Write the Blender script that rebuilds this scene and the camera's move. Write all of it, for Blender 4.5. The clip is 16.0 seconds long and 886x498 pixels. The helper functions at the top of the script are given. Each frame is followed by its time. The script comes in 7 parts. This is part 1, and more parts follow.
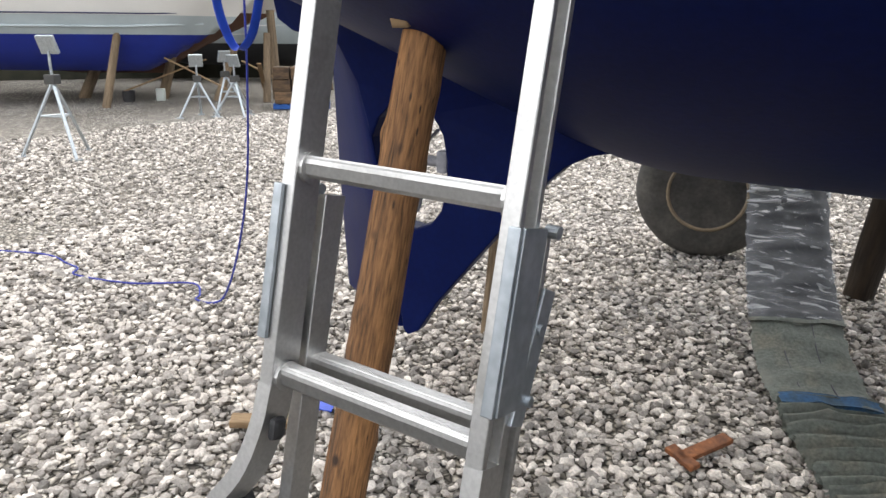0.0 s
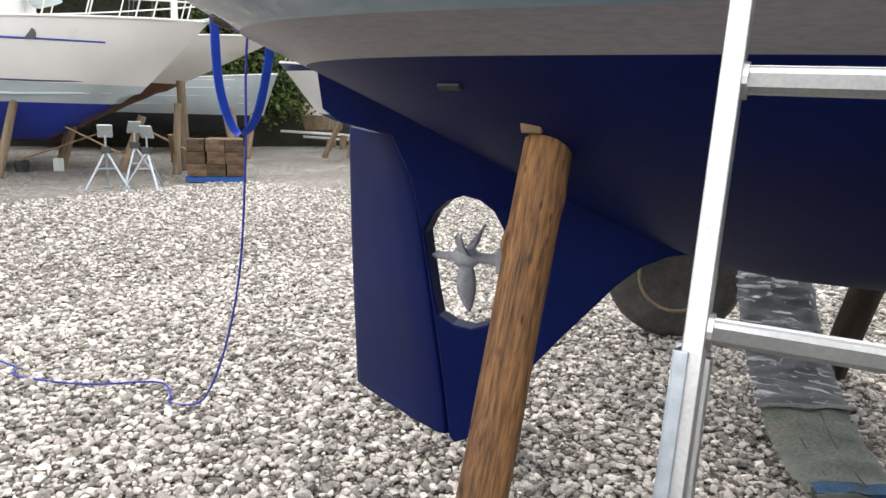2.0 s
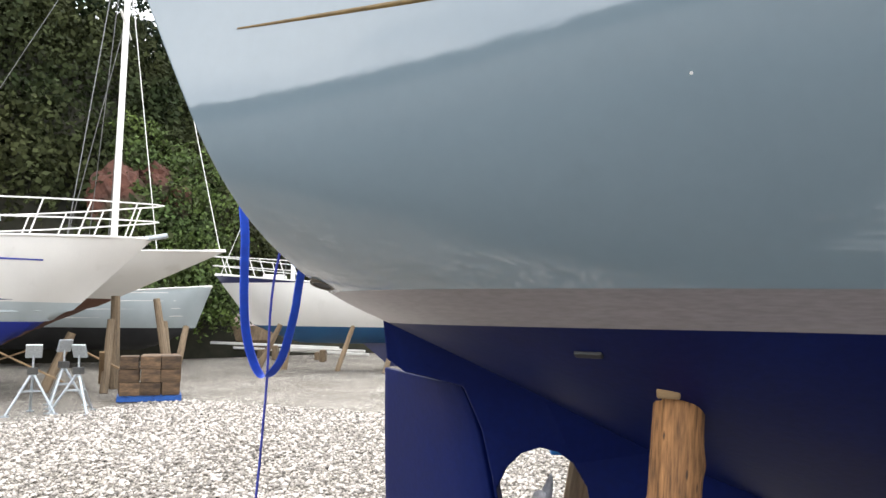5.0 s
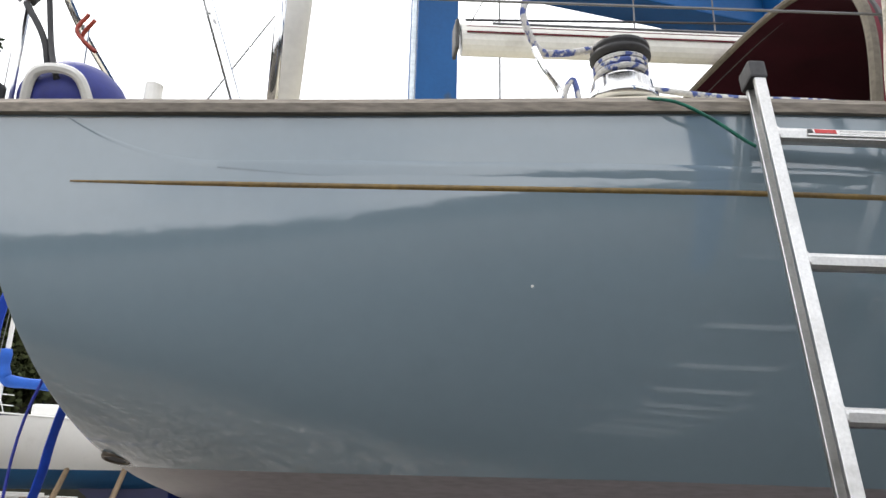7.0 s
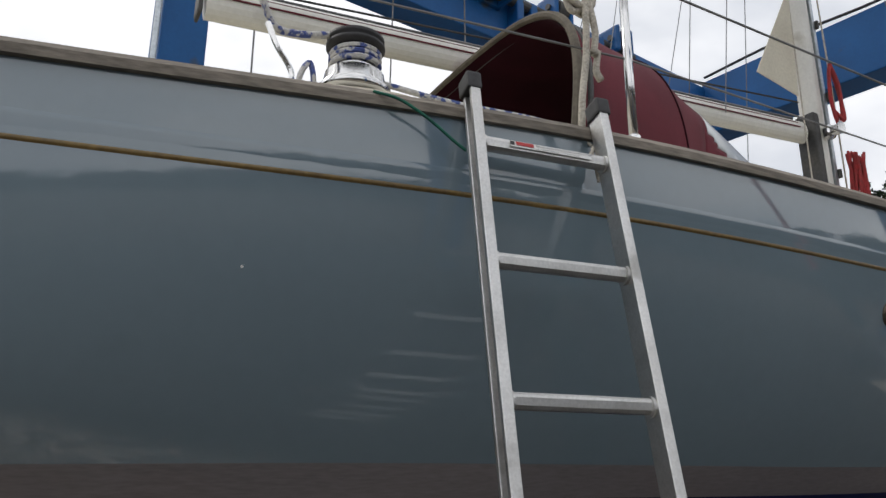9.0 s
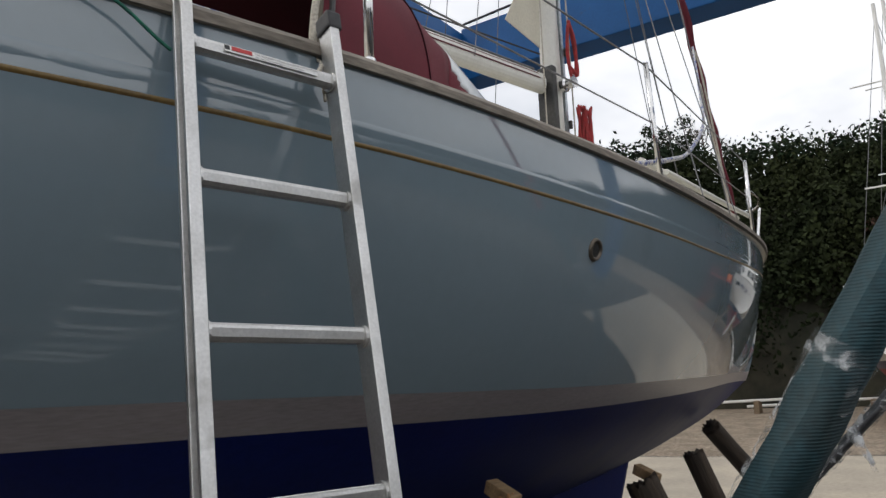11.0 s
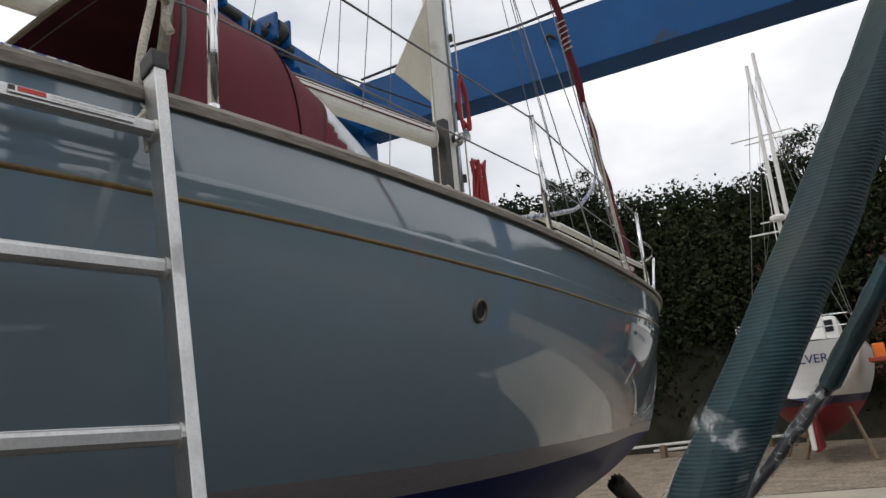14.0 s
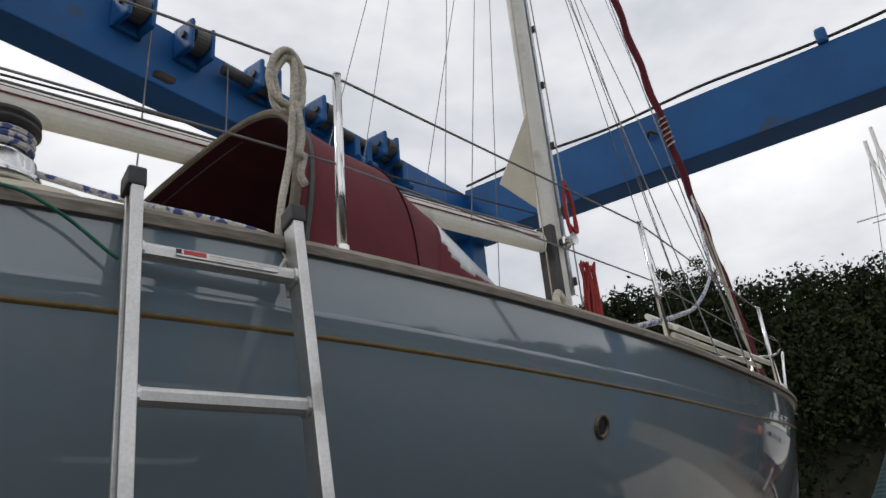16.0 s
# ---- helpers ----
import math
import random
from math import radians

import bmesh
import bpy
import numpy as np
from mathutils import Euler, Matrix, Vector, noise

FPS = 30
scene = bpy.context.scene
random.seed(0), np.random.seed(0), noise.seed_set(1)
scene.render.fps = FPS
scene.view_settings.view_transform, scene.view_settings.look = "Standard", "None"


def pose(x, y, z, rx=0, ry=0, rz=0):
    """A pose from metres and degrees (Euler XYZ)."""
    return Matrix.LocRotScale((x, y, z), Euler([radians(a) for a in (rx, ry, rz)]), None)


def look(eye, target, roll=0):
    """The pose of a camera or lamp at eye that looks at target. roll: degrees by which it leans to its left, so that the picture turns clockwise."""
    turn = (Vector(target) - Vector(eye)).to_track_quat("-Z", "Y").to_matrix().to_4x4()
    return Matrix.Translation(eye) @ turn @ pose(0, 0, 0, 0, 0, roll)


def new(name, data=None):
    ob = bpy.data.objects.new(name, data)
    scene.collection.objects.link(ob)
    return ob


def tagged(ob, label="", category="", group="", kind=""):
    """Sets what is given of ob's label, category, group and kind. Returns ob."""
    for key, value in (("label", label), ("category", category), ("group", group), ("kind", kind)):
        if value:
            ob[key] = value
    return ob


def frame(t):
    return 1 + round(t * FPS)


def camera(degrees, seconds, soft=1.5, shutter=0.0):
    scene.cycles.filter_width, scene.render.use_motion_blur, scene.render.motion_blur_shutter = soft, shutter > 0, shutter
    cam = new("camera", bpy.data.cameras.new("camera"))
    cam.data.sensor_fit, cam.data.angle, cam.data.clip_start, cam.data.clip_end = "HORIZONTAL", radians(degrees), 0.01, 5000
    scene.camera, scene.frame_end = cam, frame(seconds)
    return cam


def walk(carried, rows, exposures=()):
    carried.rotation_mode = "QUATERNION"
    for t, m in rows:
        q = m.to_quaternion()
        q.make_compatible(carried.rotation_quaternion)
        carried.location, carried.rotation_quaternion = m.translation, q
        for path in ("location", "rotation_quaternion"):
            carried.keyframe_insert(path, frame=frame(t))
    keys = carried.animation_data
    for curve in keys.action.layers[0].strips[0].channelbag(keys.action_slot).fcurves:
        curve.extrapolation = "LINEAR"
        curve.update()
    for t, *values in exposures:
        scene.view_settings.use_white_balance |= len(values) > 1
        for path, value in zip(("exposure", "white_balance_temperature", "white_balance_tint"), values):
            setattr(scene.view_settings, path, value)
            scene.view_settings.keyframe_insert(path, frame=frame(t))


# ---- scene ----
cam = camera(63.6, 16.0)
PATH = [
    (0, (0.502, -0.839, 1.571), (-0.58, 0.742, 0.999), 0.4),
    (0.5, (0.319, -0.95, 1.592), (-0.647, 0.707, 1.023), -2.3),
    (1, (0.199, -1.021, 1.605), (-0.788, 0.65, 1.122), -0.4),
    (1.5, (0.015, -1.0, 1.616), (-0.899, 0.725, 1.179), -1.1),
    (2, (-0.096, -0.996, 1.637), (-0.95, 0.772, 1.257), 1.8),
    (2.5, (-0.191, -1.04, 1.668), (-1.041, 0.755, 1.435), 2.1),
    (3, (-0.303, -1.116, 1.722), (-1.062, 0.731, 1.617), -0.2),
    (5.5, (-0.654, -1.144, 1.793), (-1.274, 0.734, 2.089), 1.2),
    (6, (-0.722, -1.175, 1.824), (-1.21, 0.717, 2.25), 1.3),
    (6.5, (-0.785, -1.215, 1.864), (-1.068, 0.696, 2.383), 1.0),
    (7, (-0.785, -1.226, 1.875), (-0.792, 0.692, 2.442), 1.3),
    (7.5, (-0.776, -1.234, 1.865), (-0.59, 0.663, 2.47), 1.4),
    (8, (-0.777, -1.243, 1.864), (-0.402, 0.627, 2.465), 1.2),
    (8.5, (-0.754, -1.233, 1.868), (-0.274, 0.617, 2.46), 1.5),
    (9, (-0.713, -1.234, 1.873), (-0.041, 0.571, 2.41), 0.1),
    (9.5, (-0.691, -1.223, 1.88), (0.162, 0.518, 2.373), -1.4),
    (10, (-0.675, -1.242, 1.866), (0.351, 0.409, 2.338), -1.9),
    (12.5, (-0.387, -1.1, 1.87), (1.069, 0.254, 2.088), -2.3),
    (13, (-0.351, -1.101, 1.888), (1.158, 0.177, 2.191), -3.2),
    (13.5, (-0.354, -1.11, 1.906), (1.128, 0.177, 2.288), -4.4),
    (14, (-0.38, -1.132, 1.923), (1.044, 0.187, 2.409), -5.2),
    (14.5, (-0.4, -1.156, 1.936), (0.951, 0.199, 2.517), -5.8),
    (15, (-0.425, -1.174, 1.945), (0.849, 0.226, 2.591), -5.8),
    (15.5, (-0.441, -1.178, 1.963), (0.792, 0.226, 2.676), -5.6),
    (16, (-0.452, -1.186, 1.969), (0.708, 0.252, 2.735), -5.2),
]
LEVELS = [(0.0, 0.58), (3.0, 0.80), (5.5, 1.05), (6.5, 0.75), (7.0, 0.38), (8.0, -0.25), (9.0, -0.60), (10.0, -0.60), (12.5, -0.40), (14.0, -0.70), (16.0, -0.84)]
walk(cam, [(t, look(eye, target, roll)) for t, eye, target, roll in PATH], LEVELS)

# ---- light ----
SUN_EL, SUN_AZ = radians(48), radians(318)
world = bpy.data.worlds.new("sky")
scene.world = world
world.use_nodes = True
wn, wl = world.node_tree.nodes, world.node_tree.links
wn.clear()
w_out = wn.new("ShaderNodeOutputWorld")
w_bg = wn.new("ShaderNodeBackground")
w_sky = wn.new("ShaderNodeTexSky")
w_sky.sky_type, w_sky.sun_disc = "NISHITA", False
w_sky.sun_elevation, w_sky.sun_rotation = SUN_EL, SUN_AZ
w_tc = wn.new("ShaderNodeTexCoord")
w_map = wn.new("ShaderNodeMapping")
w_map.inputs["Scale"].default_value = (1.0, 1.0, 2.2)
w_noise = wn.new("ShaderNodeTexNoise")
w_noise.inputs["Scale"].default_value, w_noise.inputs["Detail"].default_value = 2.3, 7.0
w_noise.inputs["Roughness"].default_value = 0.55
w_ramp = wn.new("ShaderNodeValToRGB")
w_ramp.color_ramp.elements[0].position, w_ramp.color_ramp.elements[0].color = 0.30, (6.4, 6.7, 7.3, 1)
w_ramp.color_ramp.elements[1].position, w_ramp.color_ramp.elements[1].color = 0.60, (11.0, 11.0, 11.2, 1)
w_n2 = wn.new("ShaderNodeTexNoise")
w_n2.inputs["Scale"].default_value, w_n2.inputs["Detail"].default_value = 1.7, 4.0
w_hole = wn.new("ShaderNodeValToRGB")
w_hole.color_ramp.elements[0].position, w_hole.color_ramp.elements[0].color = 0.64, (1, 1, 1, 1)
w_hole.color_ramp.elements[1].position, w_hole.color_ramp.elements[1].color = 0.74, (0.35, 0.35, 0.35, 1)
w_mix = wn.new("ShaderNodeMix")
w_mix.data_type = "RGBA"
wl.new(w_tc.outputs["Generated"], w_map.inputs["Vector"])
wl.new(w_map.outputs["Vector"], w_noise.inputs["Vector"])
wl.new(w_map.outputs["Vector"], w_n2.inputs["Vector"])
wl.new(w_noise.outputs["Fac"], w_ramp.inputs["Fac"])
wl.new(w_n2.outputs["Fac"], w_hole.inputs["Fac"])
wl.new(w_hole.outputs["Color"], w_mix.inputs["Factor"])
wl.new(w_sky.outputs["Color"], w_mix.inputs["A"])
wl.new(w_ramp.outputs["Color"], w_mix.inputs["B"])
wl.new(w_mix.outputs["Result"], w_bg.inputs["Color"])
w_bg.inputs["Strength"].default_value = 0.165
wl.new(w_bg.outputs["Background"], w_out.inputs["Surface"])

sun_data = bpy.data.lights.new("sun", "SUN")
sun_data.energy, sun_data.angle, sun_data.color = 1.3, radians(14), (1.0, 0.96, 0.9)
sun = new("sun", sun_data)
sun.rotation_euler = (radians(90) - SUN_EL, 0, radians(180) - SUN_AZ)

# ---- materials ----
MATS = {}


def mat(name, color, rough=0.5, metal=0.0, color2=None, scale=8.0, grain=0.0, grain_scale=60.0, bump=0.0, stretch=(1, 1, 1),
        per_object=0.0, island=0.0, coat=0.0, spread=(0.35, 0.65), rough_var=0.0, stain=None, stain_scale=2.0, stain_at=(0.6, 0.72)):
    """A principled surface with a broad colour change, a fine grain, relief and optional stains."""
    m = bpy.data.materials.new(name)
    m.use_nodes = True
    n, l = m.node_tree.nodes, m.node_tree.links
    p = n["Principled BSDF"]
    p.inputs["Roughness"].default_value, p.inputs["Metallic"].default_value = rough, metal
    p.inputs["Coat Weight"].default_value = coat
    tc = n.new("ShaderNodeTexCoord")
    mp = n.new("ShaderNodeMapping")
    mp.inputs["Scale"].default_value = stretch
    l.new(tc.outputs["Object"], mp.inputs["Vector"])

    def noise_node(sc, detail=5.0):
        t = n.new("ShaderNodeTexNoise")
        t.inputs["Scale"].default_value, t.inputs["Detail"].default_value = sc, detail
        l.new(mp.outputs["Vector"], t.inputs["Vector"])
        return t

    def ramp(src, lo, hi, a, b):
        r = n.new("ShaderNodeValToRGB")
        e = r.color_ramp.elements
        e[0].position, e[1].position = lo, hi
        e[0].color, e[1].color = (*a, 1), (*b, 1)
        l.new(src, r.inputs["Fac"])
        return r.outputs["Color"]

    broad = noise_node(scale)
    col = ramp(broad.outputs["Fac"], *spread, color, color2 or color)

    def mixed(a, b, fac, kind="MIX"):
        x = n.new("ShaderNodeMix")
        x.data_type, x.blend_type = "RGBA", kind
        l.new(a, x.inputs["A"])
        l.new(b, x.inputs["B"])
        if isinstance(fac, float):
            x.inputs["Factor"].default_value = fac
        else:
            l.new(fac, x.inputs["Factor"])
        return x.outputs["Result"]

    fine = noise_node(grain_scale, 6.0)
    if grain:
        col = mixed(col, ramp(fine.outputs["Fac"], 0.3, 0.7, (1 - grain,) * 3, (1 + grain,) * 3), 1.0, "MULTIPLY")
    if stain:
        st = noise_node(stain_scale, 7.0)
        rgb = n.new("ShaderNodeRGB")
        rgb.outputs[0].default_value = (*stain, 1)
        col = mixed(col, rgb.outputs[0], ramp(st.outputs["Fac"], *stain_at, (0, 0, 0), (1, 1, 1)))
    for amount, node, out in ((per_object, "ShaderNodeObjectInfo", "Random"), (island, "ShaderNodeNewGeometry", "Random Per Island")):
        if amount:
            g = n.new(node)
            col = mixed(col, ramp(g.outputs[out], 0.0, 1.0, (1 - amount,) * 3, (1 + amount * 0.7,) * 3), 1.0, "MULTIPLY")
    l.new(col, p.inputs["Base Color"])
    if rough_var:
        mr = n.new("ShaderNodeMapRange")
        mr.inputs["To Min"].default_value, mr.inputs["To Max"].default_value = rough - rough_var, rough + rough_var
        l.new(broad.outputs["Fac"], mr.inputs["Value"])
        l.new(mr.outputs["Result"], p.inputs["Roughness"])
    if bump:
        b = n.new("ShaderNodeBump")
        b.inputs["Strength"].default_value, b.inputs["Distance"].default_value = 1.0, bump
        l.new(fine.outputs["Fac"], b.inputs["Height"])
        l.new(b.outputs["Normal"], p.inputs["Normal"])
    MATS[name] = m
    return m


GREY_GEL = mat("grey_gelcoat", (0.180, 0.236, 0.275), 0.045, color2=(0.193, 0.251, 0.291), scale=1.2, grain=0.015, grain_scale=30, coat=0.0, stain=(0.155, 0.204, 0.236), stain_scale=1.4)
GREY_GEL.node_tree.nodes["Principled BSDF"].inputs["Specular IOR Level"].default_value = 0.8
GREY_GEL.node_tree.nodes["Principled BSDF"].inputs["IOR"].default_value = 1.6
BOOT = mat("boot_top_primer", (0.20, 0.18, 0.188), 0.32, color2=(0.235, 0.21, 0.215), scale=5, grain=0.12, grain_scale=90, stretch=(0.3, 0.3, 2))
ANTIFOUL = mat("blue_antifouling", (0.0011, 0.0055, 0.054), 0.5, color2=(0.0018, 0.008, 0.070), scale=2.5, grain=0.10, grain_scale=45, bump=0.0006, rough_var=0.06)
ANTIFOUL.node_tree.nodes["Principled BSDF"].inputs["Specular IOR Level"].default_value = 0.12
GOLD = mat("gold_cove_line", (0.18, 0.115, 0.03), 0.5, color2=(0.12, 0.075, 0.022), scale=14, grain=0.2, grain_scale=80)
TEAK = mat("weathered_teak", (0.27, 0.235, 0.195), 0.8, color2=(0.17, 0.148, 0.122), scale=5, grain=0.3, grain_scale=60, bump=0.0015, stretch=(0.25, 2, 2))
CREAM = mat("cream_gelcoat", (0.66, 0.61, 0.49), 0.35, color2=(0.6, 0.56, 0.45), scale=3, grain=0.05)
WHITE = mat("white_gelcoat", (0.72, 0.71, 0.68), 0.28, color2=(0.66, 0.65, 0.62), scale=0.8, grain=0.03, stain=(0.5, 0.48, 0.43), stain_scale=0.9, stain_at=(0.62, 0.8))
WHITE_PAINT = mat("white_paint", (0.76, 0.75, 0.72), 0.35, color2=(0.7, 0.69, 0.66), scale=2, grain=0.04)
ALU = mat("bare_aluminium", (0.68, 0.675, 0.66), 0.43, 1.0, color2=(0.57, 0.565, 0.55), scale=10, grain=0.08, grain_scale=180, rough_var=0.1, stain=(0.36, 0.35, 0.33), stain_scale=9, stain_at=(0.63, 0.75))
GALV = mat("galvanised_steel", (0.50, 0.54, 0.57), 0.42, 0.9, color2=(0.40, 0.44, 0.47), scale=35, grain=0.1, rough_var=0.08)
STEEL = mat("stainless_steel", (0.72, 0.72, 0.72), 0.14, 1.0, color2=(0.66, 0.66, 0.66), scale=6)
SPAR = mat("white_spar_paint", (0.70, 0.69, 0.64), 0.3, color2=(0.62, 0.61, 0.56), scale=2.5, grain=0.05, stain=(0.48, 0.46, 0.40), stain_scale=4)
BLACK = mat("black_rubber", (0.022, 0.022, 0.024), 0.62, color2=(0.035, 0.035, 0.037), scale=20, grain=0.2)
TYRE = mat("dusty_tyre_rubber", (0.055, 0.053, 0.05), 0.85, color2=(0.10, 0.095, 0.085), scale=6, grain=0.2, grain_scale=40, bump=0.001)
RIM = mat("tan_wheel_rim", (0.32, 0.25, 0.16), 0.6, color2=(0.24, 0.19, 0.13), scale=8, grain=0.15)
LOG = mat("weathered_log", (0.29, 0.14, 0.052), 0.8, color2=(0.10, 0.05, 0.023), scale=1.5, grain=0.65, grain_scale=24, bump=0.003, stretch=(6, 6, 0.55), stain=(0.30, 0.065, 0.04), stain_scale=0.9, stain_at=(0.60, 0.66))


def spotted(material, color, scale, size, stretch):
    """Adds dark knots and bruises to a surface."""
    n, l = material.node_tree.nodes, material.node_tree.links
    p = n["Principled BSDF"]
    tc, mp, v, r, mx, rgb = (n.new(k) for k in ("ShaderNodeTexCoord", "ShaderNodeMapping", "ShaderNodeTexVoronoi", "ShaderNodeValToRGB", "ShaderNodeMix", "ShaderNodeRGB"))
    mp.inputs["Scale"].default_value = stretch
    v.inputs["Scale"].default_value = scale
    r.color_ramp.elements[0].position, r.color_ramp.elements[0].color = size * 0.5, (1, 1, 1, 1)
    r.color_ramp.elements[1].position, r.color_ramp.elements[1].color = size, (0, 0, 0, 1)
    rgb.outputs[0].default_value = (*color, 1)
    mx.data_type = "RGBA"
    l.new(tc.outputs["Object"], mp.inputs["Vector"])
    l.new(mp.outputs["Vector"], v.inputs["Vector"])
    l.new(v.outputs["Distance"], r.inputs["Fac"])
    l.new(r.outputs["Color"], mx.inputs["Factor"])
    l.new(p.inputs["Base Color"].links[0].from_socket, mx.inputs["A"])
    l.new(rgb.outputs[0], mx.inputs["B"])
    l.new(mx.outputs["Result"], p.inputs["Base Color"])


spotted(LOG, (0.035, 0.018, 0.01), 9.0, 0.17, (1.0, 1.0, 0.75))
spotted(LOG, (0.05, 0.026, 0.012), 26.0, 0.15, (1.4, 1.4, 0.35))
LOG_DARK = mat("dark_wet_log", (0.05, 0.034, 0.021), 0.85, color2=(0.022, 0.016, 0.012), scale=6, grain=0.4, grain_scale=24, bump=0.006, stretch=(3, 3, 0.28))
LOG_GREY = mat("grey_timber_prop", (0.26, 0.19, 0.12), 0.85, color2=(0.17, 0.125, 0.08), scale=4, grain=0.3, grain_scale=25, stretch=(3, 3, 0.3), per_object=0.25)
BLOCKWOOD = mat("sawn_timber_block", (0.14, 0.085, 0.045), 0.85, color2=(0.06, 0.038, 0.022), scale=6, grain=0.35, grain_scale=25, bump=0.004, stretch=(0.5, 2, 2), per_object=0.45)
PALE_WOOD = mat("pale_sawn_wood", (0.30, 0.20, 0.105), 0.8, color2=(0.20, 0.13, 0.07), scale=8, grain=0.25, grain_scale=50, stretch=(0.4, 2, 2))
HOIST = mat("blue_hoist_paint", (0.008, 0.095, 0.29), 0.5, color2=(0.006, 0.075, 0.23), scale=1.5, grain=0.05, grain_scale=30, stain=(0.05, 0.06, 0.07), stain_scale=2.2, stain_at=(0.66, 0.74))
HOIST.node_tree.nodes["Principled BSDF"].inputs["Specular IOR Level"].default_value = 0.25
HOIST_DARK = mat("grimy_steel", (0.045, 0.047, 0.05), 0.6, 0.3, color2=(0.07, 0.068, 0.062), scale=5, grain=0.2)
BURGUNDY = mat("burgundy_canvas", (0.135, 0.014, 0.026), 0.88, color2=(0.105, 0.010, 0.02), scale=4, grain=0.15, grain_scale=300, bump=0.0006)
# hood canvas darkened: interior shade put into the colour, also used for the seam
BURGUNDY_SHADE_SEAM = mat("burgundy_shade_and_seam", (0.028, 0.005, 0.009), 0.9, color2=(0.02, 0.004, 0.007), scale=4, grain=0.15, grain_scale=300)
BURGUNDY_SHADE_SEAM.node_tree.nodes["Principled BSDF"].inputs["Specular IOR Level"].default_value = 0.1
TRIM = mat("beige_canvas_binding", (0.13, 0.112, 0.085), 0.9, color2=(0.09, 0.078, 0.06), scale=9, grain=0.2)
CLEAR = mat("clear_vinyl", (0.62, 0.65, 0.67), 0.12, color2=(0.45, 0.48, 0.5), scale=7, stain=(0.78, 0.79, 0.8), stain_scale=9)
ROPE_W = mat("white_rope", (0.52, 0.48, 0.41), 0.9, color2=(0.40, 0.37, 0.31), scale=30, grain=0.3, grain_scale=160, bump=0.002)
ROPE_FLECK = mat("blue_flecked_rope", (0.55, 0.54, 0.52), 0.9, color2=(0.07, 0.10, 0.28), scale=45, spread=(0.5, 0.56), grain=0.2, grain_scale=160, bump=0.002)
ROPE_RED = mat("red_rope", (0.34, 0.028, 0.03), 0.9, color2=(0.22, 0.03, 0.03), scale=30, grain=0.25, grain_scale=140, bump=0.002)
ROPE_GREEN = mat("green_cord", (0.015, 0.16, 0.10), 0.8, color2=(0.01, 0.10, 0.07), scale=40)
ROPE_BLUE = mat("blue_twine", (0.025, 0.035, 0.24), 0.8, color2=(0.035, 0.05, 0.32), scale=60)
WEB_BLUE = mat("blue_webbing", (0.012, 0.075, 0.56), 0.55, color2=(0.015, 0.06, 0.46), scale=25, grain=0.1, grain_scale=200)
WIRE = mat("rigging_wire", (0.13, 0.13, 0.135), 0.4, 0.8, color2=(0.19, 0.19, 0.19), scale=10)
FENDER = mat("navy_fender_cover", (0.012, 0.02, 0.17), 0.55, color2=(0.02, 0.03, 0.21), scale=8, grain=0.1)
BRONZE = mat("dull_bronze", (0.10, 0.083, 0.065), 0.5, 0.6, color2=(0.15, 0.125, 0.10), scale=12, grain=0.15)
PROP_GREY = mat("antifouled_propeller_grey", (0.30, 0.30, 0.33), 0.55, 0.0, color2=(0.36, 0.36, 0.385), scale=10, grain=0.15)
GLASS_DK = mat("dark_glass", (0.012, 0.014, 0.016), 0.05, color2=(0.02, 0.022, 0.025), scale=3)
SLING = mat("padded_sling_fabric", (0.15, 0.145, 0.115), 0.9, color2=(0.085, 0.115, 0.108), scale=5, grain=0.3, grain_scale=70, bump=0.003, stain=(0.19, 0.18, 0.15), stain_scale=5, stain_at=(0.5, 0.7))
SLING_TEAL = mat("teal_ribbed_sling", (0.009, 0.045, 0.058), 0.75, color2=(0.016, 0.030, 0.031), scale=3, grain=0.25, grain_scale=60, bump=0.002, stain=(0.045, 0.055, 0.045), stain_scale=2.5, stain_at=(0.5, 0.65))
SLING_BLACK = mat("black_padding", (0.03, 0.032, 0.036), 0.45, color2=(0.05, 0.053, 0.058), scale=8, grain=0.2)
RUST = mat("rusty_iron", (0.23, 0.085, 0.03), 0.9, color2=(0.13, 0.05, 0.022), scale=18, grain=0.3, bump=0.002)
ORANGE = mat("orange_plastic", (0.85, 0.20, 0.02), 0.5, color2=(0.75, 0.17, 0.02), scale=6)
RED_PAINT = mat("red_antifouling", (0.27, 0.018, 0.028), 0.5, color2=(0.21, 0.015, 0.022), scale=2, grain=0.08)
RED_METAL = mat("red_painted_steel", (0.36, 0.045, 0.02), 0.5, color2=(0.27, 0.035, 0.02), scale=3, grain=0.1)
BROWN_AF = mat("brown_antifouling", (0.135, 0.058, 0.032), 0.7, color2=(0.105, 0.046, 0.026), scale=1.2, grain=0.1)
BLUE_AF = mat("royal_blue_antifouling", (0.008, 0.022, 0.24), 0.5, color2=(0.01, 0.03, 0.30), scale=1.5, grain=0.1)
TEAL_AF = mat("mid_blue_antifouling", (0.013, 0.10, 0.24), 0.55, color2=(0.012, 0.08, 0.2), scale=1.5, grain=0.1)
NAVY = mat("navy_paint", (0.010, 0.013, 0.06), 0.35, color2=(0.014, 0.018, 0.075), scale=3)
DARK_AF = mat("black_antifouling", (0.016, 0.018, 0.022), 0.6, color2=(0.028, 0.03, 0.034), scale=2, grain=0.1)
PALE_BLUE = mat("pale_blue_grey_paint", (0.45, 0.51, 0.53), 0.4, color2=(0.40, 0.46, 0.48), scale=1.5, grain=0.04)
TARP = mat("blue_sail_cover", (0.01, 0.10, 0.48), 0.7, color2=(0.008, 0.075, 0.36), scale=3, grain=0.15)
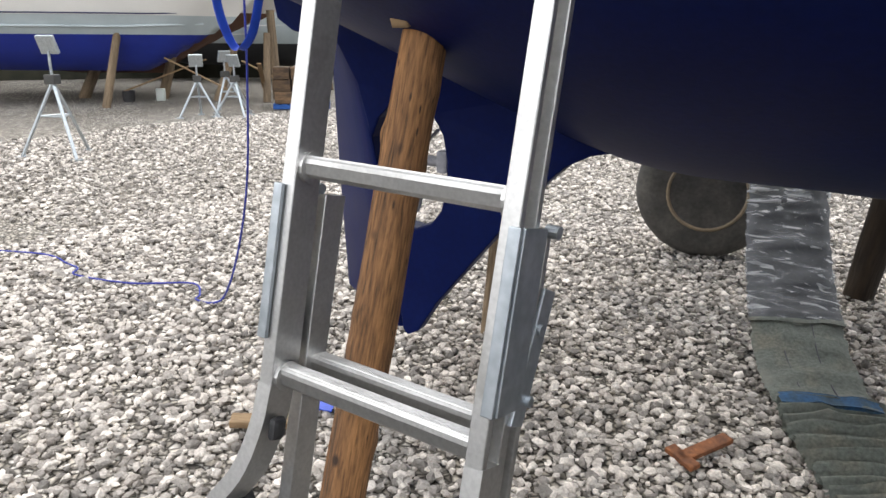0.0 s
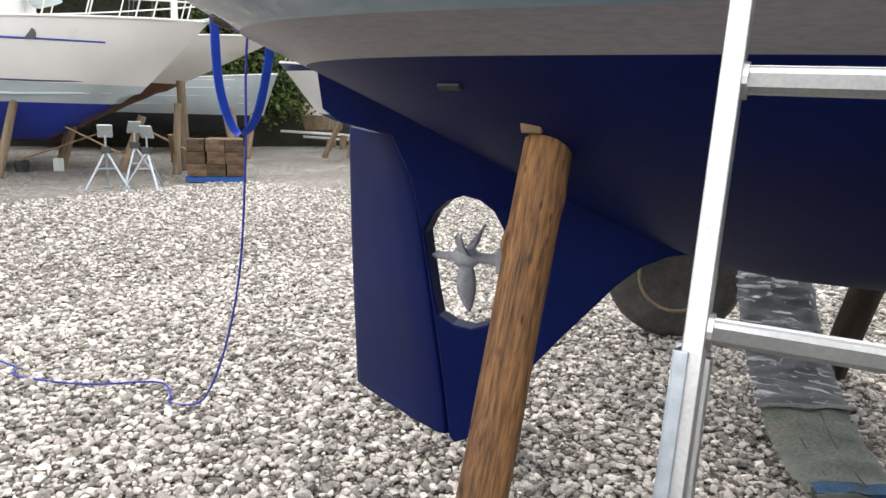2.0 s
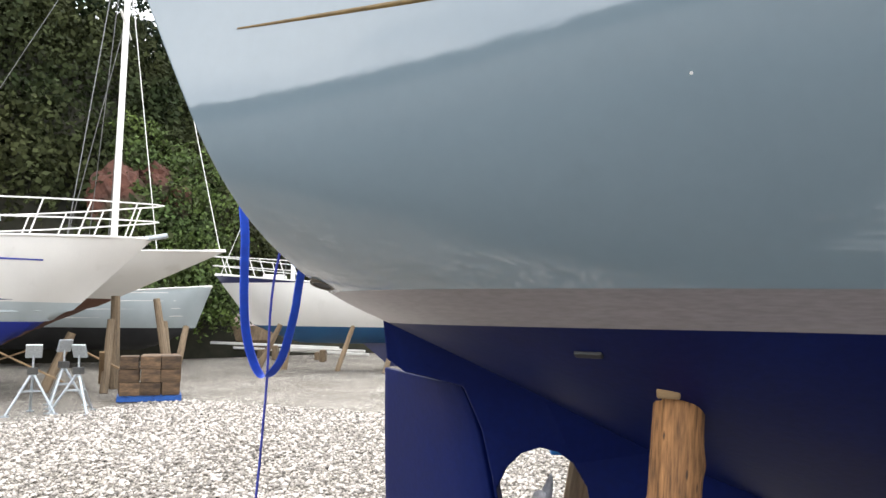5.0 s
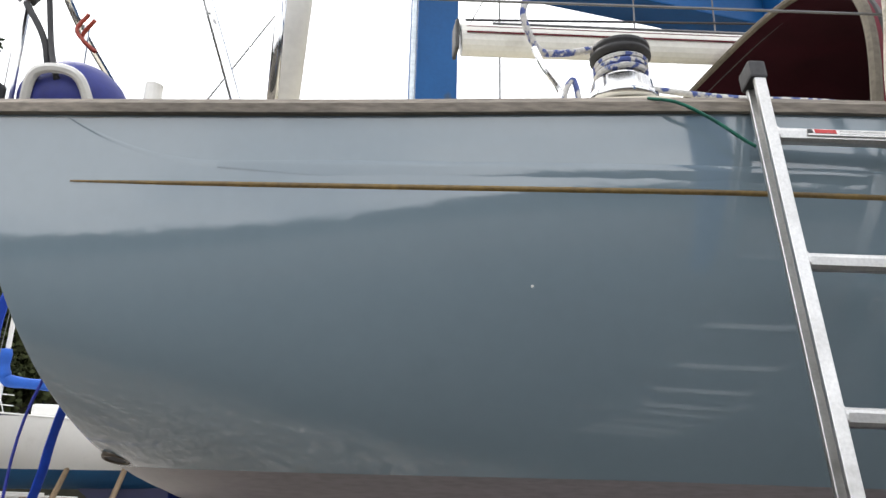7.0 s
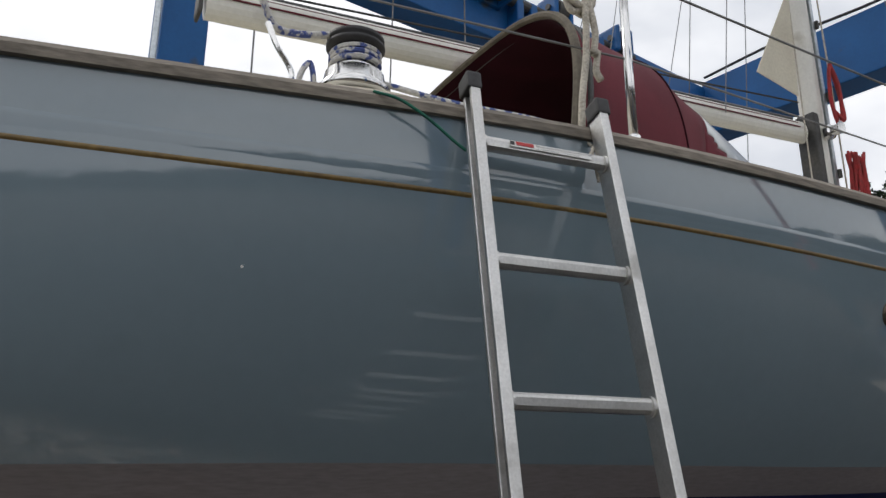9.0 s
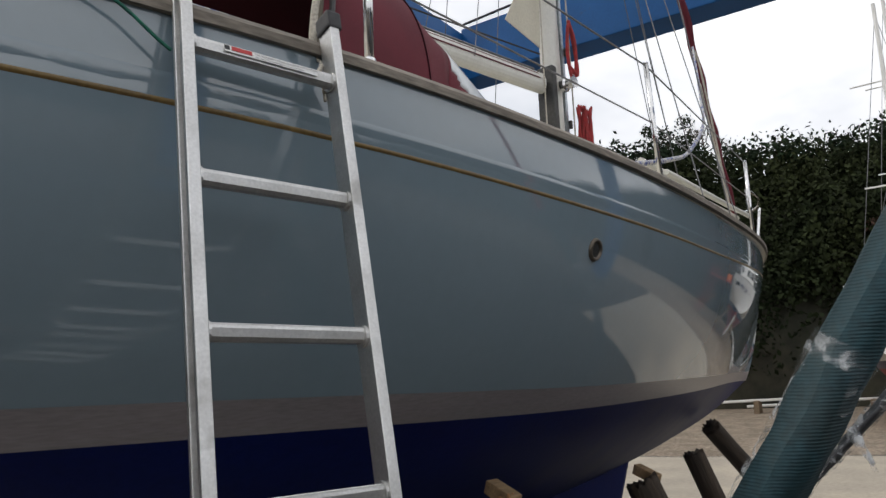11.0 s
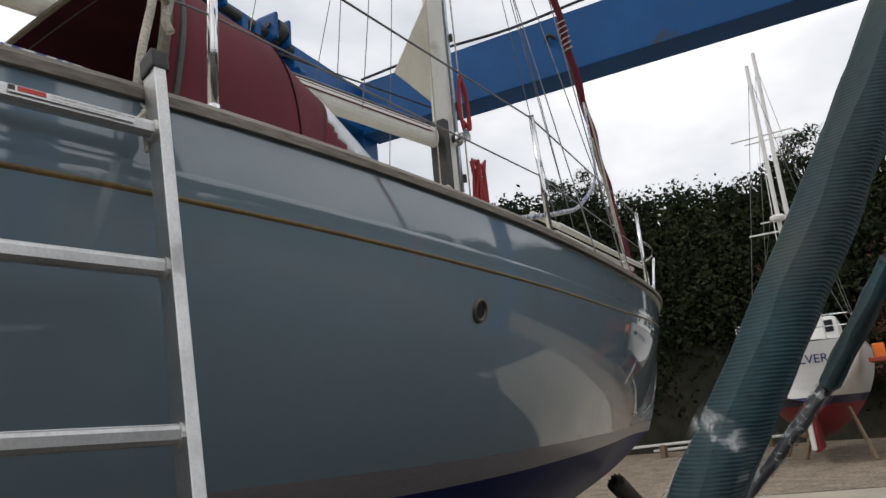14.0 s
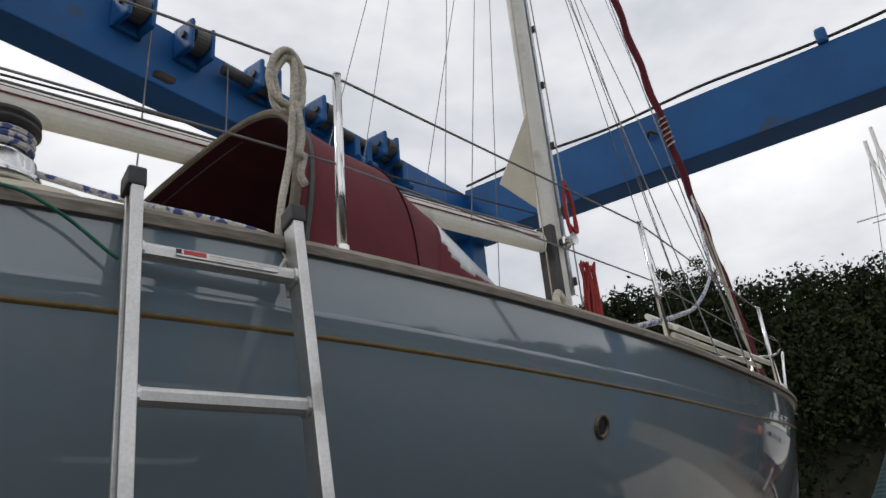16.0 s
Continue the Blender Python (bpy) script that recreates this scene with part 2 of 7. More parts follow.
PALLET = mat("blue_pallet_paint", (0.02, 0.10, 0.36), 0.75, color2=(0.015, 0.07, 0.26), scale=8, grain=0.25)
PLASTIC_W = mat("white_plastic", (0.62, 0.66, 0.62), 0.5, color2=(0.55, 0.6, 0.56), scale=4)
BRICKRED = mat("rusty_red_steel", (0.16, 0.065, 0.045), 0.8, color2=(0.11, 0.045, 0.03), scale=6, grain=0.2)
CONCRETE = mat("pale_concrete", (0.37, 0.32, 0.25), 0.9, color2=(0.29, 0.255, 0.205), scale=0.9, grain=0.12, grain_scale=14, bump=0.004, stain=(0.26, 0.235, 0.19), stain_scale=0.5, stain_at=(0.58, 0.75))
EARTH = mat("brown_earthy_gravel", (0.23, 0.18, 0.13), 0.95, color2=(0.14, 0.11, 0.078), scale=1.6, grain=0.55, grain_scale=11, bump=0.02, stain=(0.32, 0.27, 0.21), stain_scale=5, stain_at=(0.6, 0.7))
STONE = mat("gravel_stone", (0.62, 0.575, 0.52), 0.9, color2=(0.36, 0.325, 0.29), scale=14, grain=0.25, grain_scale=120, bump=0.003, island=0.66)
LEAF = mat("evergreen_foliage", (0.011, 0.018, 0.007), 0.85, color2=(0.028, 0.034, 0.012), scale=0.16, grain=0.3, grain_scale=1.3, island=0.5)
BRACKEN = mat("dead_bracken", (0.085, 0.032, 0.014), 0.9, color2=(0.04, 0.022, 0.012), scale=0.8, grain=0.3, grain_scale=3, island=0.4)
LEAF_MIXED = mat("mixed_green_foliage", (0.020, 0.030, 0.011), 0.85, color2=(0.055, 0.060, 0.024), scale=0.22, grain=0.3, grain_scale=1.6, island=0.45)
LEAF_LIME = mat("yellow_green_ivy", (0.085, 0.125, 0.02), 0.8, color2=(0.05, 0.085, 0.018), scale=0.5, grain=0.3, grain_scale=2, island=0.45)
LEAF_DARK = mat("dark_pine_foliage", (0.014, 0.026, 0.014), 0.85, color2=(0.024, 0.038, 0.018), scale=0.6, grain=0.3, grain_scale=2, island=0.5)
BRANCH = mat("bare_branch", (0.07, 0.055, 0.042), 0.9, color2=(0.10, 0.08, 0.06), scale=3, grain=0.2)
CLIFF = mat("red_sandstone_cliff", (0.115, 0.045, 0.03), 0.95, color2=(0.055, 0.03, 0.022), scale=0.55, grain=0.35, grain_scale=3.0, bump=0.12, stain=(0.06, 0.055, 0.03), stain_scale=0.35, stain_at=(0.5, 0.62))
for leaf_ in (LEAF, LEAF_DARK, LEAF_MIXED):
    leaf_.node_tree.nodes["Principled BSDF"].inputs["Specular IOR Level"].default_value = 0.12
# near-black base: shade between the tree crowns is put into the colour
UNDERGROWTH_SHADE = mat("shaded_undergrowth", (0.016, 0.017, 0.010), 1.0, color2=(0.03, 0.027, 0.017), scale=0.4, grain=0.4, grain_scale=2)
INK_RED = mat("red_label_ink", (0.45, 0.03, 0.03), 0.6)
INK = mat("black_label_ink", (0.02, 0.02, 0.022), 0.6)
LABEL = mat("white_label", (0.72, 0.72, 0.70), 0.5)
NAVY_INK = mat("navy_lettering", (0.012, 0.014, 0.10), 0.5)

# gravel floor: pebbles by cells, with coarse patches of tone
GRAVEL = mat("gravel_bed", (0.36, 0.335, 0.29), 0.95)
gn, gl = GRAVEL.node_tree.nodes, GRAVEL.node_tree.links
gn.clear()
g_out, g_p, g_tc = gn.new("ShaderNodeOutputMaterial"), gn.new("ShaderNodeBsdfPrincipled"), gn.new("ShaderNodeTexCoord")
g_v = gn.new("ShaderNodeTexVoronoi")
g_v.inputs["Scale"].default_value = 27.0
g_e = gn.new("ShaderNodeTexVoronoi")
g_e.feature = "DISTANCE_TO_EDGE"
g_e.inputs["Scale"].default_value = 27.0
g_sep = gn.new("ShaderNodeSeparateColor")
g_r = gn.new("ShaderNodeValToRGB")
for pos_, c_ in ((0.0, (0.22, 0.205, 0.185)), (0.4, (0.42, 0.395, 0.355)), (0.8, (0.56, 0.53, 0.485)), (1.0, (0.68, 0.65, 0.60))):
    e_ = g_r.color_ramp.elements.new(pos_) if pos_ not in (0.0, 1.0) else g_r.color_ramp.elements[int(pos_)]
    e_.color = (*c_, 1)
# cell edges darkened: shade in the gaps between pebbles is painted in
g_gap_shade = gn.new("ShaderNodeValToRGB")
g_gap_shade.color_ramp.elements[0].position, g_gap_shade.color_ramp.elements[0].color = 0.02, (0.07, 0.065, 0.06, 1)
g_gap_shade.color_ramp.elements[1].position, g_gap_shade.color_ramp.elements[1].color = 0.3, (1, 1, 1, 1)
g_m = gn.new("ShaderNodeMix")
g_m.data_type, g_m.blend_type = "RGBA", "MULTIPLY"
g_m.inputs["Factor"].default_value = 1.0
g_big = gn.new("ShaderNodeTexNoise")
g_big.inputs["Scale"].default_value, g_big.inputs["Detail"].default_value = 0.55, 6.0
g_br = gn.new("ShaderNodeValToRGB")
g_br.color_ramp.elements[0].position, g_br.color_ramp.elements[0].color = 0.32, (0.72, 0.69, 0.64, 1)
g_br.color_ramp.elements[1].position, g_br.color_ramp.elements[1].color = 0.66, (1.12, 1.11, 1.08, 1)
g_m2 = gn.new("ShaderNodeMix")
g_m2.data_type, g_m2.blend_type = "RGBA", "MULTIPLY"
g_m2.inputs["Factor"].default_value = 1.0
g_mid = gn.new("ShaderNodeTexNoise")
g_mid.inputs["Scale"].default_value, g_mid.inputs["Detail"].default_value, g_mid.inputs["Roughness"].default_value = 7.0, 8.0, 0.7
g_mr = gn.new("ShaderNodeValToRGB")
g_mr.color_ramp.elements[0].position, g_mr.color_ramp.elements[0].color = 0.38, (0.62, 0.60, 0.57, 1)
g_mr.color_ramp.elements[1].position, g_mr.color_ramp.elements[1].color = 0.62, (1.2, 1.18, 1.15, 1)
g_m3 = gn.new("ShaderNodeMix")
g_m3.data_type, g_m3.blend_type = "RGBA", "MULTIPLY"
g_m3.inputs["Factor"].default_value = 1.0
g_b = gn.new("ShaderNodeBump")
g_b.inputs["Strength"].default_value, g_b.inputs["Distance"].default_value = 1.0, 0.02
for a_ in (g_v, g_e, g_big, g_mid):
    gl.new(g_tc.outputs["Object"], a_.inputs["Vector"])
gl.new(g_v.outputs["Color"], g_sep.inputs["Color"])
gl.new(g_sep.outputs["Red"], g_r.inputs["Fac"])
gl.new(g_e.outputs["Distance"], g_gap_shade.inputs["Fac"])
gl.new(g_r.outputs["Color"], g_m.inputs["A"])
gl.new(g_gap_shade.outputs["Color"], g_m.inputs["B"])
gl.new(g_m.outputs["Result"], g_m2.inputs["A"])
gl.new(g_big.outputs["Fac"], g_br.inputs["Fac"])
gl.new(g_br.outputs["Color"], g_m2.inputs["B"])
gl.new(g_mid.outputs["Fac"], g_mr.inputs["Fac"])
gl.new(g_m2.outputs["Result"], g_m3.inputs["A"])
gl.new(g_mr.outputs["Color"], g_m3.inputs["B"])
gl.new(g_m3.outputs["Result"], g_p.inputs["Base Color"])
gl.new(g_e.outputs["Distance"], g_b.inputs["Height"])
gl.new(g_b.outputs["Normal"], g_p.inputs["Normal"])
g_p.inputs["Roughness"].default_value = 0.95
gl.new(g_p.outputs["BSDF"], g_out.inputs["Surface"])

# starboard gravel darkened: shade put into its colour to dim bounce on the hull
def starboard_shade(material, socket_owner):
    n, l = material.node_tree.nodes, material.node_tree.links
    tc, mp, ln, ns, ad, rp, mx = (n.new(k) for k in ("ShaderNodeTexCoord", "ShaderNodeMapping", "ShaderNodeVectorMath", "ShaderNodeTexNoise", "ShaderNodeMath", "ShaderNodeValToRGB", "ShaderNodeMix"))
    edge, er, shade_mix, white = (n.new(k) for k in ("ShaderNodeMath", "ShaderNodeValToRGB", "ShaderNodeMix", "ShaderNodeRGB"))
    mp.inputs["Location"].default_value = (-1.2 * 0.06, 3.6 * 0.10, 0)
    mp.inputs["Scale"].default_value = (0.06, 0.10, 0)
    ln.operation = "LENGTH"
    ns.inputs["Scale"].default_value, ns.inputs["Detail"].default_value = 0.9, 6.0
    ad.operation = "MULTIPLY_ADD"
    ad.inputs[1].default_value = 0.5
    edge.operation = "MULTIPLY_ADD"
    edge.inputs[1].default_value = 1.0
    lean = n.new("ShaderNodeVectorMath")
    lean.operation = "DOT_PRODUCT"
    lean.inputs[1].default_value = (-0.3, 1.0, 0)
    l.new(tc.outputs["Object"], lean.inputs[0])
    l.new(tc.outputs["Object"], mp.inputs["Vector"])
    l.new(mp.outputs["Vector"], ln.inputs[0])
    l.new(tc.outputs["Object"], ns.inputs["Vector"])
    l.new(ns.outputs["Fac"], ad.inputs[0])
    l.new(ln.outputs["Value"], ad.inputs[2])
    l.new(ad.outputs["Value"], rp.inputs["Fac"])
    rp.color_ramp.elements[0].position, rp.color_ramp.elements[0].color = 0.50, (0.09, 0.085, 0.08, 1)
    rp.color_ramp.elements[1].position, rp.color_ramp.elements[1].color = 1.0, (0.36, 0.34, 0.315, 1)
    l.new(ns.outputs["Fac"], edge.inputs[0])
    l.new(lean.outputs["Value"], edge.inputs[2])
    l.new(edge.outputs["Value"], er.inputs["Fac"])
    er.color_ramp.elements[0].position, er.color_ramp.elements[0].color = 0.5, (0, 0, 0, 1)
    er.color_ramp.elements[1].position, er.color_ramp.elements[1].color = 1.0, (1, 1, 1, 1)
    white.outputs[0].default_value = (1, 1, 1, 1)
    shade_mix.data_type = mx.data_type = "RGBA"
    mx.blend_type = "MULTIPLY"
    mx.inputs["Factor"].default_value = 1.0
    l.new(er.outputs["Color"], shade_mix.inputs["Factor"])
    l.new(rp.outputs["Color"], shade_mix.inputs["A"])
    l.new(white.outputs[0], shade_mix.inputs["B"])
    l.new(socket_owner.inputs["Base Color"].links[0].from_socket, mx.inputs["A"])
    l.new(shade_mix.outputs["Result"], mx.inputs["B"])
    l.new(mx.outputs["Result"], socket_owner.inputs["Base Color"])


starboard_shade(GRAVEL, g_p)
starboard_shade(STONE, STONE.node_tree.nodes["Principled BSDF"])

# ribs woven across the sling
rn, rl = SLING_TEAL.node_tree.nodes, SLING_TEAL.node_tree.links
r_tc, r_w, r_b = rn.new("ShaderNodeTexCoord"), rn.new("ShaderNodeTexWave"), rn.new("ShaderNodeBump")
r_w.bands_direction = "Z"
r_w.inputs["Scale"].default_value, r_w.inputs["Distortion"].default_value = 52.0, 1.6
r_b.inputs["Distance"].default_value = 0.0007
rl.new(r_tc.outputs["Object"], r_w.inputs["Vector"])
rl.new(r_w.outputs["Fac"], r_b.inputs["Height"])
rl.new(r_b.outputs["Normal"], rn["Principled BSDF"].inputs["Normal"])

# thin wrinkled film
FILM = bpy.data.materials.new("clear_plastic_film")
FILM.use_nodes = True
fn, fl = FILM.node_tree.nodes, FILM.node_tree.links
f_p = fn["Principled BSDF"]
f_p.inputs["Base Color"].default_value = (0.75, 0.77, 0.78, 1)
f_p.inputs["Roughness"].default_value = 0.2
f_tc, f_n, f_r, f_b = fn.new("ShaderNodeTexCoord"), fn.new("ShaderNodeTexNoise"), fn.new("ShaderNodeValToRGB"), fn.new("ShaderNodeBump")
f_n.inputs["Scale"].default_value, f_n.inputs["Detail"].default_value, f_n.inputs["Distortion"].default_value = 9, 6, 0.5
f_r.color_ramp.elements[0].position, f_r.color_ramp.elements[0].color = 0.50, (0.04, 0.04, 0.04, 1)
f_r.color_ramp.elements[1].position, f_r.color_ramp.elements[1].color = 0.68, (0.62, 0.62, 0.62, 1)
f_b.inputs["Distance"].default_value = 0.012
f_m = fn.new("ShaderNodeMapping")
f_m.inputs["Scale"].default_value = (0.5, 4.0, 4.0)
fl.new(f_tc.outputs["Object"], f_m.inputs["Vector"])
fl.new(f_m.outputs["Vector"], f_n.inputs["Vector"])
fl.new(f_n.outputs["Fac"], f_r.inputs["Fac"])
fl.new(f_r.outputs["Color"], f_p.inputs["Alpha"])
fl.new(f_n.outputs["Fac"], f_b.inputs["Height"])
fl.new(f_b.outputs["Normal"], f_p.inputs["Normal"])


# ---- mesh helpers ----
def link(name, verts, faces, material, parent=None, label="", smooth=False):
    me = bpy.data.meshes.new(name)
    me.from_pydata([tuple(v) for v in verts], [], faces)
    me.materials.append(material)
    if smooth:
        me.polygons.foreach_set("use_smooth", [True] * len(me.polygons))
    me.update()
    ob = new(name, me)
    if parent:
        ob.parent = parent
    if label:
        tagged(ob, label)
    return ob


def part(name, bm, material, parent=None, label="", smooth=False):
    bmesh.ops.recalc_face_normals(bm, faces=bm.faces)
    me = bpy.data.meshes.new(name)
    bm.to_mesh(me)
    bm.free()
    me.materials.append(material)
    if smooth:
        me.polygons.foreach_set("use_smooth", [True] * len(me.polygons))
    ob = new(name, me)
    if parent:
        ob.parent = parent
    if label:
        tagged(ob, label)
    return ob


def thing(name, m, label, category, group="", kind=""):
    ob = new(name)
    ob.empty_display_size = 0.1
    ob.matrix_basis = m
    return tagged(ob, label, category, group, kind)


def box(bm, size, at=(0, 0, 0), rot=None, bevel=0.0):
    """Adds a bevelled box of that size, centred at a point."""
    made = bmesh.ops.create_cube(bm, size=1.0)["verts"]
    m = Matrix.Translation(at) @ (rot or Matrix.Identity(4)) @ Matrix.Diagonal((*size, 1))
    bmesh.ops.transform(bm, matrix=m, verts=made)
    if bevel:
        edges = list({e for v in made for e in v.link_edges})
        bmesh.ops.bevel(bm, geom=edges, offset=bevel, segments=2, affect="EDGES", profile=0.6)
    return bm


def boxed(size, at=(0, 0, 0), rot=None, bevel=0.0):
    return box(bmesh.new(), size, at, rot, bevel)


def along(a, b):
    """The turn that carries z on to the line from a to b."""
    return (Vector(b) - Vector(a)).to_track_quat("Z", "Y").to_matrix().to_4x4()


def rod(bm, a, b, r, r2=None, seg=12):
    a, b = Vector(a), Vector(b)
    m = Matrix.Translation((a + b) / 2) @ along(a, b)
    bmesh.ops.create_cone(bm, cap_ends=True, segments=seg, radius1=r, radius2=r if r2 is None else r2, depth=(b - a).length, matrix=m)
    return bm


def rodded(a, b, r, r2=None, seg=12):
    return rod(bmesh.new(), a, b, r, r2, seg)


def beam(bm, a, b, w, h, bevel=0.004):
    """A rectangular bar from a to b: w across, h upwards."""
    a, b = Vector(a), Vector(b)
    return box(bm, (w, h, (b - a).length), (a + b) / 2, along(a, b), bevel)


def smooth_path(points, steps=8):
    """Catmull-Rom through the points."""
    p = [Vector(q) for q in points]
    p = [2 * p[0] - p[1], *p, 2 * p[-1] - p[-2]]
    out = []
    for i in range(1, len(p) - 2):
        for k in range(steps):
            t = k / steps
            out.append(0.5 * (2 * p[i] + (p[i + 1] - p[i - 1]) * t + (2 * p[i - 1] - 5 * p[i] + 4 * p[i + 1] - p[i + 2]) * t * t
                              + (3 * p[i] - p[i - 1] - 3 * p[i + 1] + p[i + 2]) * t ** 3))
    return out + [p[-2]]


def tube(points, r, seg=8, steps=8, profile=None, taper=None):
    """A tube through points; profile: list of (x, y) in place of a circle."""
    pts = smooth_path(points, steps) if steps > 1 else [Vector(q) for q in points]
    shape = profile or [(r * math.cos(2 * math.pi * i / seg), r * math.sin(2 * math.pi * i / seg)) for i in range(seg)]
    bm, rings, up = bmesh.new(), [], None
    for i, p in enumerate(pts):
        d = (pts[min(i + 1, len(pts) - 1)] - pts[max(i - 1, 0)]).normalized()
        if up is None:
            up = Vector((0, 0, 1)) if abs(d.z) < 0.9 else Vector((1, 0, 0))
        side = d.cross(up).normalized()
        up = side.cross(d).normalized()
        s = taper(i / (len(pts) - 1)) if taper else 1.0
        rings.append([bm.verts.new(p + side * x * s + up * y * s) for x, y in shape])
    for a, b in zip(rings, rings[1:]):
        for k in range(len(shape)):
            bm.faces.new((a[k], a[(k + 1) % len(shape)], b[(k + 1) % len(shape)], b[k]))
    bm.faces.new(rings[0])
    bm.faces.new(rings[-1])
    return bm


def lathe(profile, seg=24):
    """Turns (radius, z) pairs round z."""
    bm, rings = bmesh.new(), []
    for r, z in profile:
        rings.append([bm.verts.new((r * math.cos(2 * math.pi * i / seg), r * math.sin(2 * math.pi * i / seg), z)) for i in range(seg)])
    for a, b in zip(rings, rings[1:]):
        for k in range(seg):
            bm.faces.new((a[k], a[(k + 1) % seg], b[(k + 1) % seg], b[k]))
    bm.faces.new(rings[0])
    bm.faces.new(rings[-1])
    return bm


def plate(outline, thick, holes=(), axes="xz"):
    """A flat solid from an outline and holes in the x-z plane; thick: half thickness as a function of (x, z)."""
    bm = bmesh.new()
    edges, loops = [], []
    for loop in (outline, *holes):
        vs = [bm.verts.new((x, 0, z)) for x, z in loop]
        loops.append(vs)
        edges += [bm.edges.new((vs[i], vs[(i + 1) % len(vs)])) for i in range(len(vs))]
    bmesh.ops.triangle_fill(bm, use_beauty=True, edges=edges)
    front = list(bm.verts)
    copy = bmesh.ops.duplicate(bm, geom=list(bm.verts) + list(bm.edges) + list(bm.faces))
    vmap = copy["vert_map"]
    for v in front:
        t = thick(v.co.x, v.co.z)
        vmap[v].co.y = t
        v.co.y = -t
    for vs in loops:
        for i in range(len(vs)):
            a, b = vs[i], vs[(i + 1) % len(vs)]
            bm.faces.new((a, b, vmap[b], vmap[a]))
    return bm


def herm(xs, ys, x):
    """A smooth curve through points."""
    xs, ys = np.asarray(xs, float), np.asarray(ys, float)
    m = np.gradient(ys, xs)
    i = int(np.clip(np.searchsorted(xs, x) - 1, 0, len(xs) - 2))
    h = xs[i + 1] - xs[i]
    t = float(np.clip((x - xs[i]) / h, 0, 1))
    return float((2 * t**3 - 3 * t**2 + 1) * ys[i] + (t**3 - 2 * t**2 + t) * h * m[i] + (-2 * t**3 + 3 * t**2) * ys[i + 1] + (t**3 - t**2) * h * m[i + 1])


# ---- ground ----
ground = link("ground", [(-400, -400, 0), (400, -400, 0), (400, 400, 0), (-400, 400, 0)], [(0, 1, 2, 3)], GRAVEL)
tagged(ground, "pale grey crushed gravel yard surface", "ground", kind="structure")
road = link("road", [(7.0, -1.0, 0.006), (17.0, -1.0, 0.006), (16.6, 3, 0.006), (13.2, 8, 0.006), (10.0, 16, 0.006), (7.0, 16, 0.006), (7.0, 2, 0.006)], [(0, 1, 2, 3, 4, 5, 6)], CONCRETE)
tagged(road, "pale worn concrete hardstanding strip across the yard", "road", kind="structure")

track = link("ground_track", [(16.8, -4, 0.005), (44, -12, 0.005), (44, 34, 0.005), (16, 24, 0.005), (11.5, 14, 0.005), (13.4, 8, 0.005), (16.8, 3, 0.005)], [(0, 1, 2, 3, 4, 5, 6)], EARTH)
tagged(track, "brown earthy gravel between the hardstanding and the bank", "ground", kind="structure")

# ---- the grey yacht ----
YACHT = pose(0, 1.5, 0, 0, 0, 8.6)
WL, BOOT_Z = 1.757, 1.842
B_U = (-2.1, -1.3, -0.5, 0.1, 0.7, 1.35, 2.2, 2.8, 3.6, 4.4, 5.0, 5.5, 6.0, 6.5, 7.0)
B_Y = (1.00, 1.19, 1.33, 1.395, 1.425, 1.415, 1.33, 1.235, 1.08, 0.885, 0.71, 0.55, 0.375, 0.19, 0.012)
Z_U = (-2.1, -1.3, 0.0, 1.35, 2.5, 3.6, 4.4, 5.5, 7.0)
Z_D = (2.585, 2.565, 2.588, 2.595, 2.622, 2.675, 2.725, 2.805, 2.91)
K_U = (-1.69, -1.4, -0.8, -0.43, 0.4, 2.0, 3.5, 5.0, 5.8, 6.3)
K_Z = (1.757, 1.60, 1.31, 1.19, 1.13, 1.10, 1.15, 1.33, 1.52, 1.74)


def deck_beam(u):
    return max(0.0, herm(B_U, B_Y, u))


def deck_z(u):
    return herm(Z_U, Z_D, u)


def aft(z):
    return -2.055 + 0.45 * (2.585 - z)


def stem(z):
    return herm((1.0, 1.4, 1.757, 2.3, 2.91), (4.9, 5.75, 6.28, 6.72, 7.0), z)


def hull_point(k, z):
    """A point of the starboard side by station (0 transom, 1 stem) and height."""
    u = aft(z) + k * (stem(z) - aft(z))
    ud = aft(2.585) + k * (7.0 - aft(2.585))
    zd, zb, b = deck_z(ud), herm(K_U, K_Z, -1.69 + k * (6.3 + 1.69)), deck_beam(ud)
    s = min(1.0, max(0.0, (z - zb) / (zd - zb)))
    w = max(0.0, 1 - k / 0.16) ** 2
    f = max(0.0, (k - 0.45) / 0.55)
    n = 2.15 + 3.6 * w - 0.45 * f
    m = 0.74 + 0.12 * w + 0.10 * f
    return Vector((u, -b * (1 - (1 - s) ** n) ** m, z))


def hull_side(rows, name, material, parent, cols=72, offset=None, label=""):
    """Both sides of the hull between the heights that rows(k) gives, with the transom end."""
    ks = [0.5 - 0.5 * math.cos(math.pi * i / cols) for i in range(cols + 1)]
    verts, faces = [], []
    nr = len(rows(0.5))
    for side in (1, -1):
        base = len(verts)
        for k in ks:
            for z in rows(k):
                p = hull_point(k, z)
                verts.append((p.x, p.y * side, p.z))
        for i in range(cols):
            for j in range(nr - 1):
                a = base + i * nr + j
                q = (a, a + nr, a + nr + 1, a + 1)
                faces.append(q if side == 1 else q[::-1])
    mid = (cols + 1) * nr
    for j in range(nr - 1):  # transom
        faces.append((j, j + 1, mid + j + 1, mid + j))
    return link(name, verts, faces, material, parent, label, smooth=True)


def keel_z(k):
    return herm(K_U, K_Z, -1.69 + k * (6.3 + 1.69))


yacht = thing("sailing_yacht", YACHT, "grey sailing yacht with blue antifouling, propped ashore on logs", "yacht")


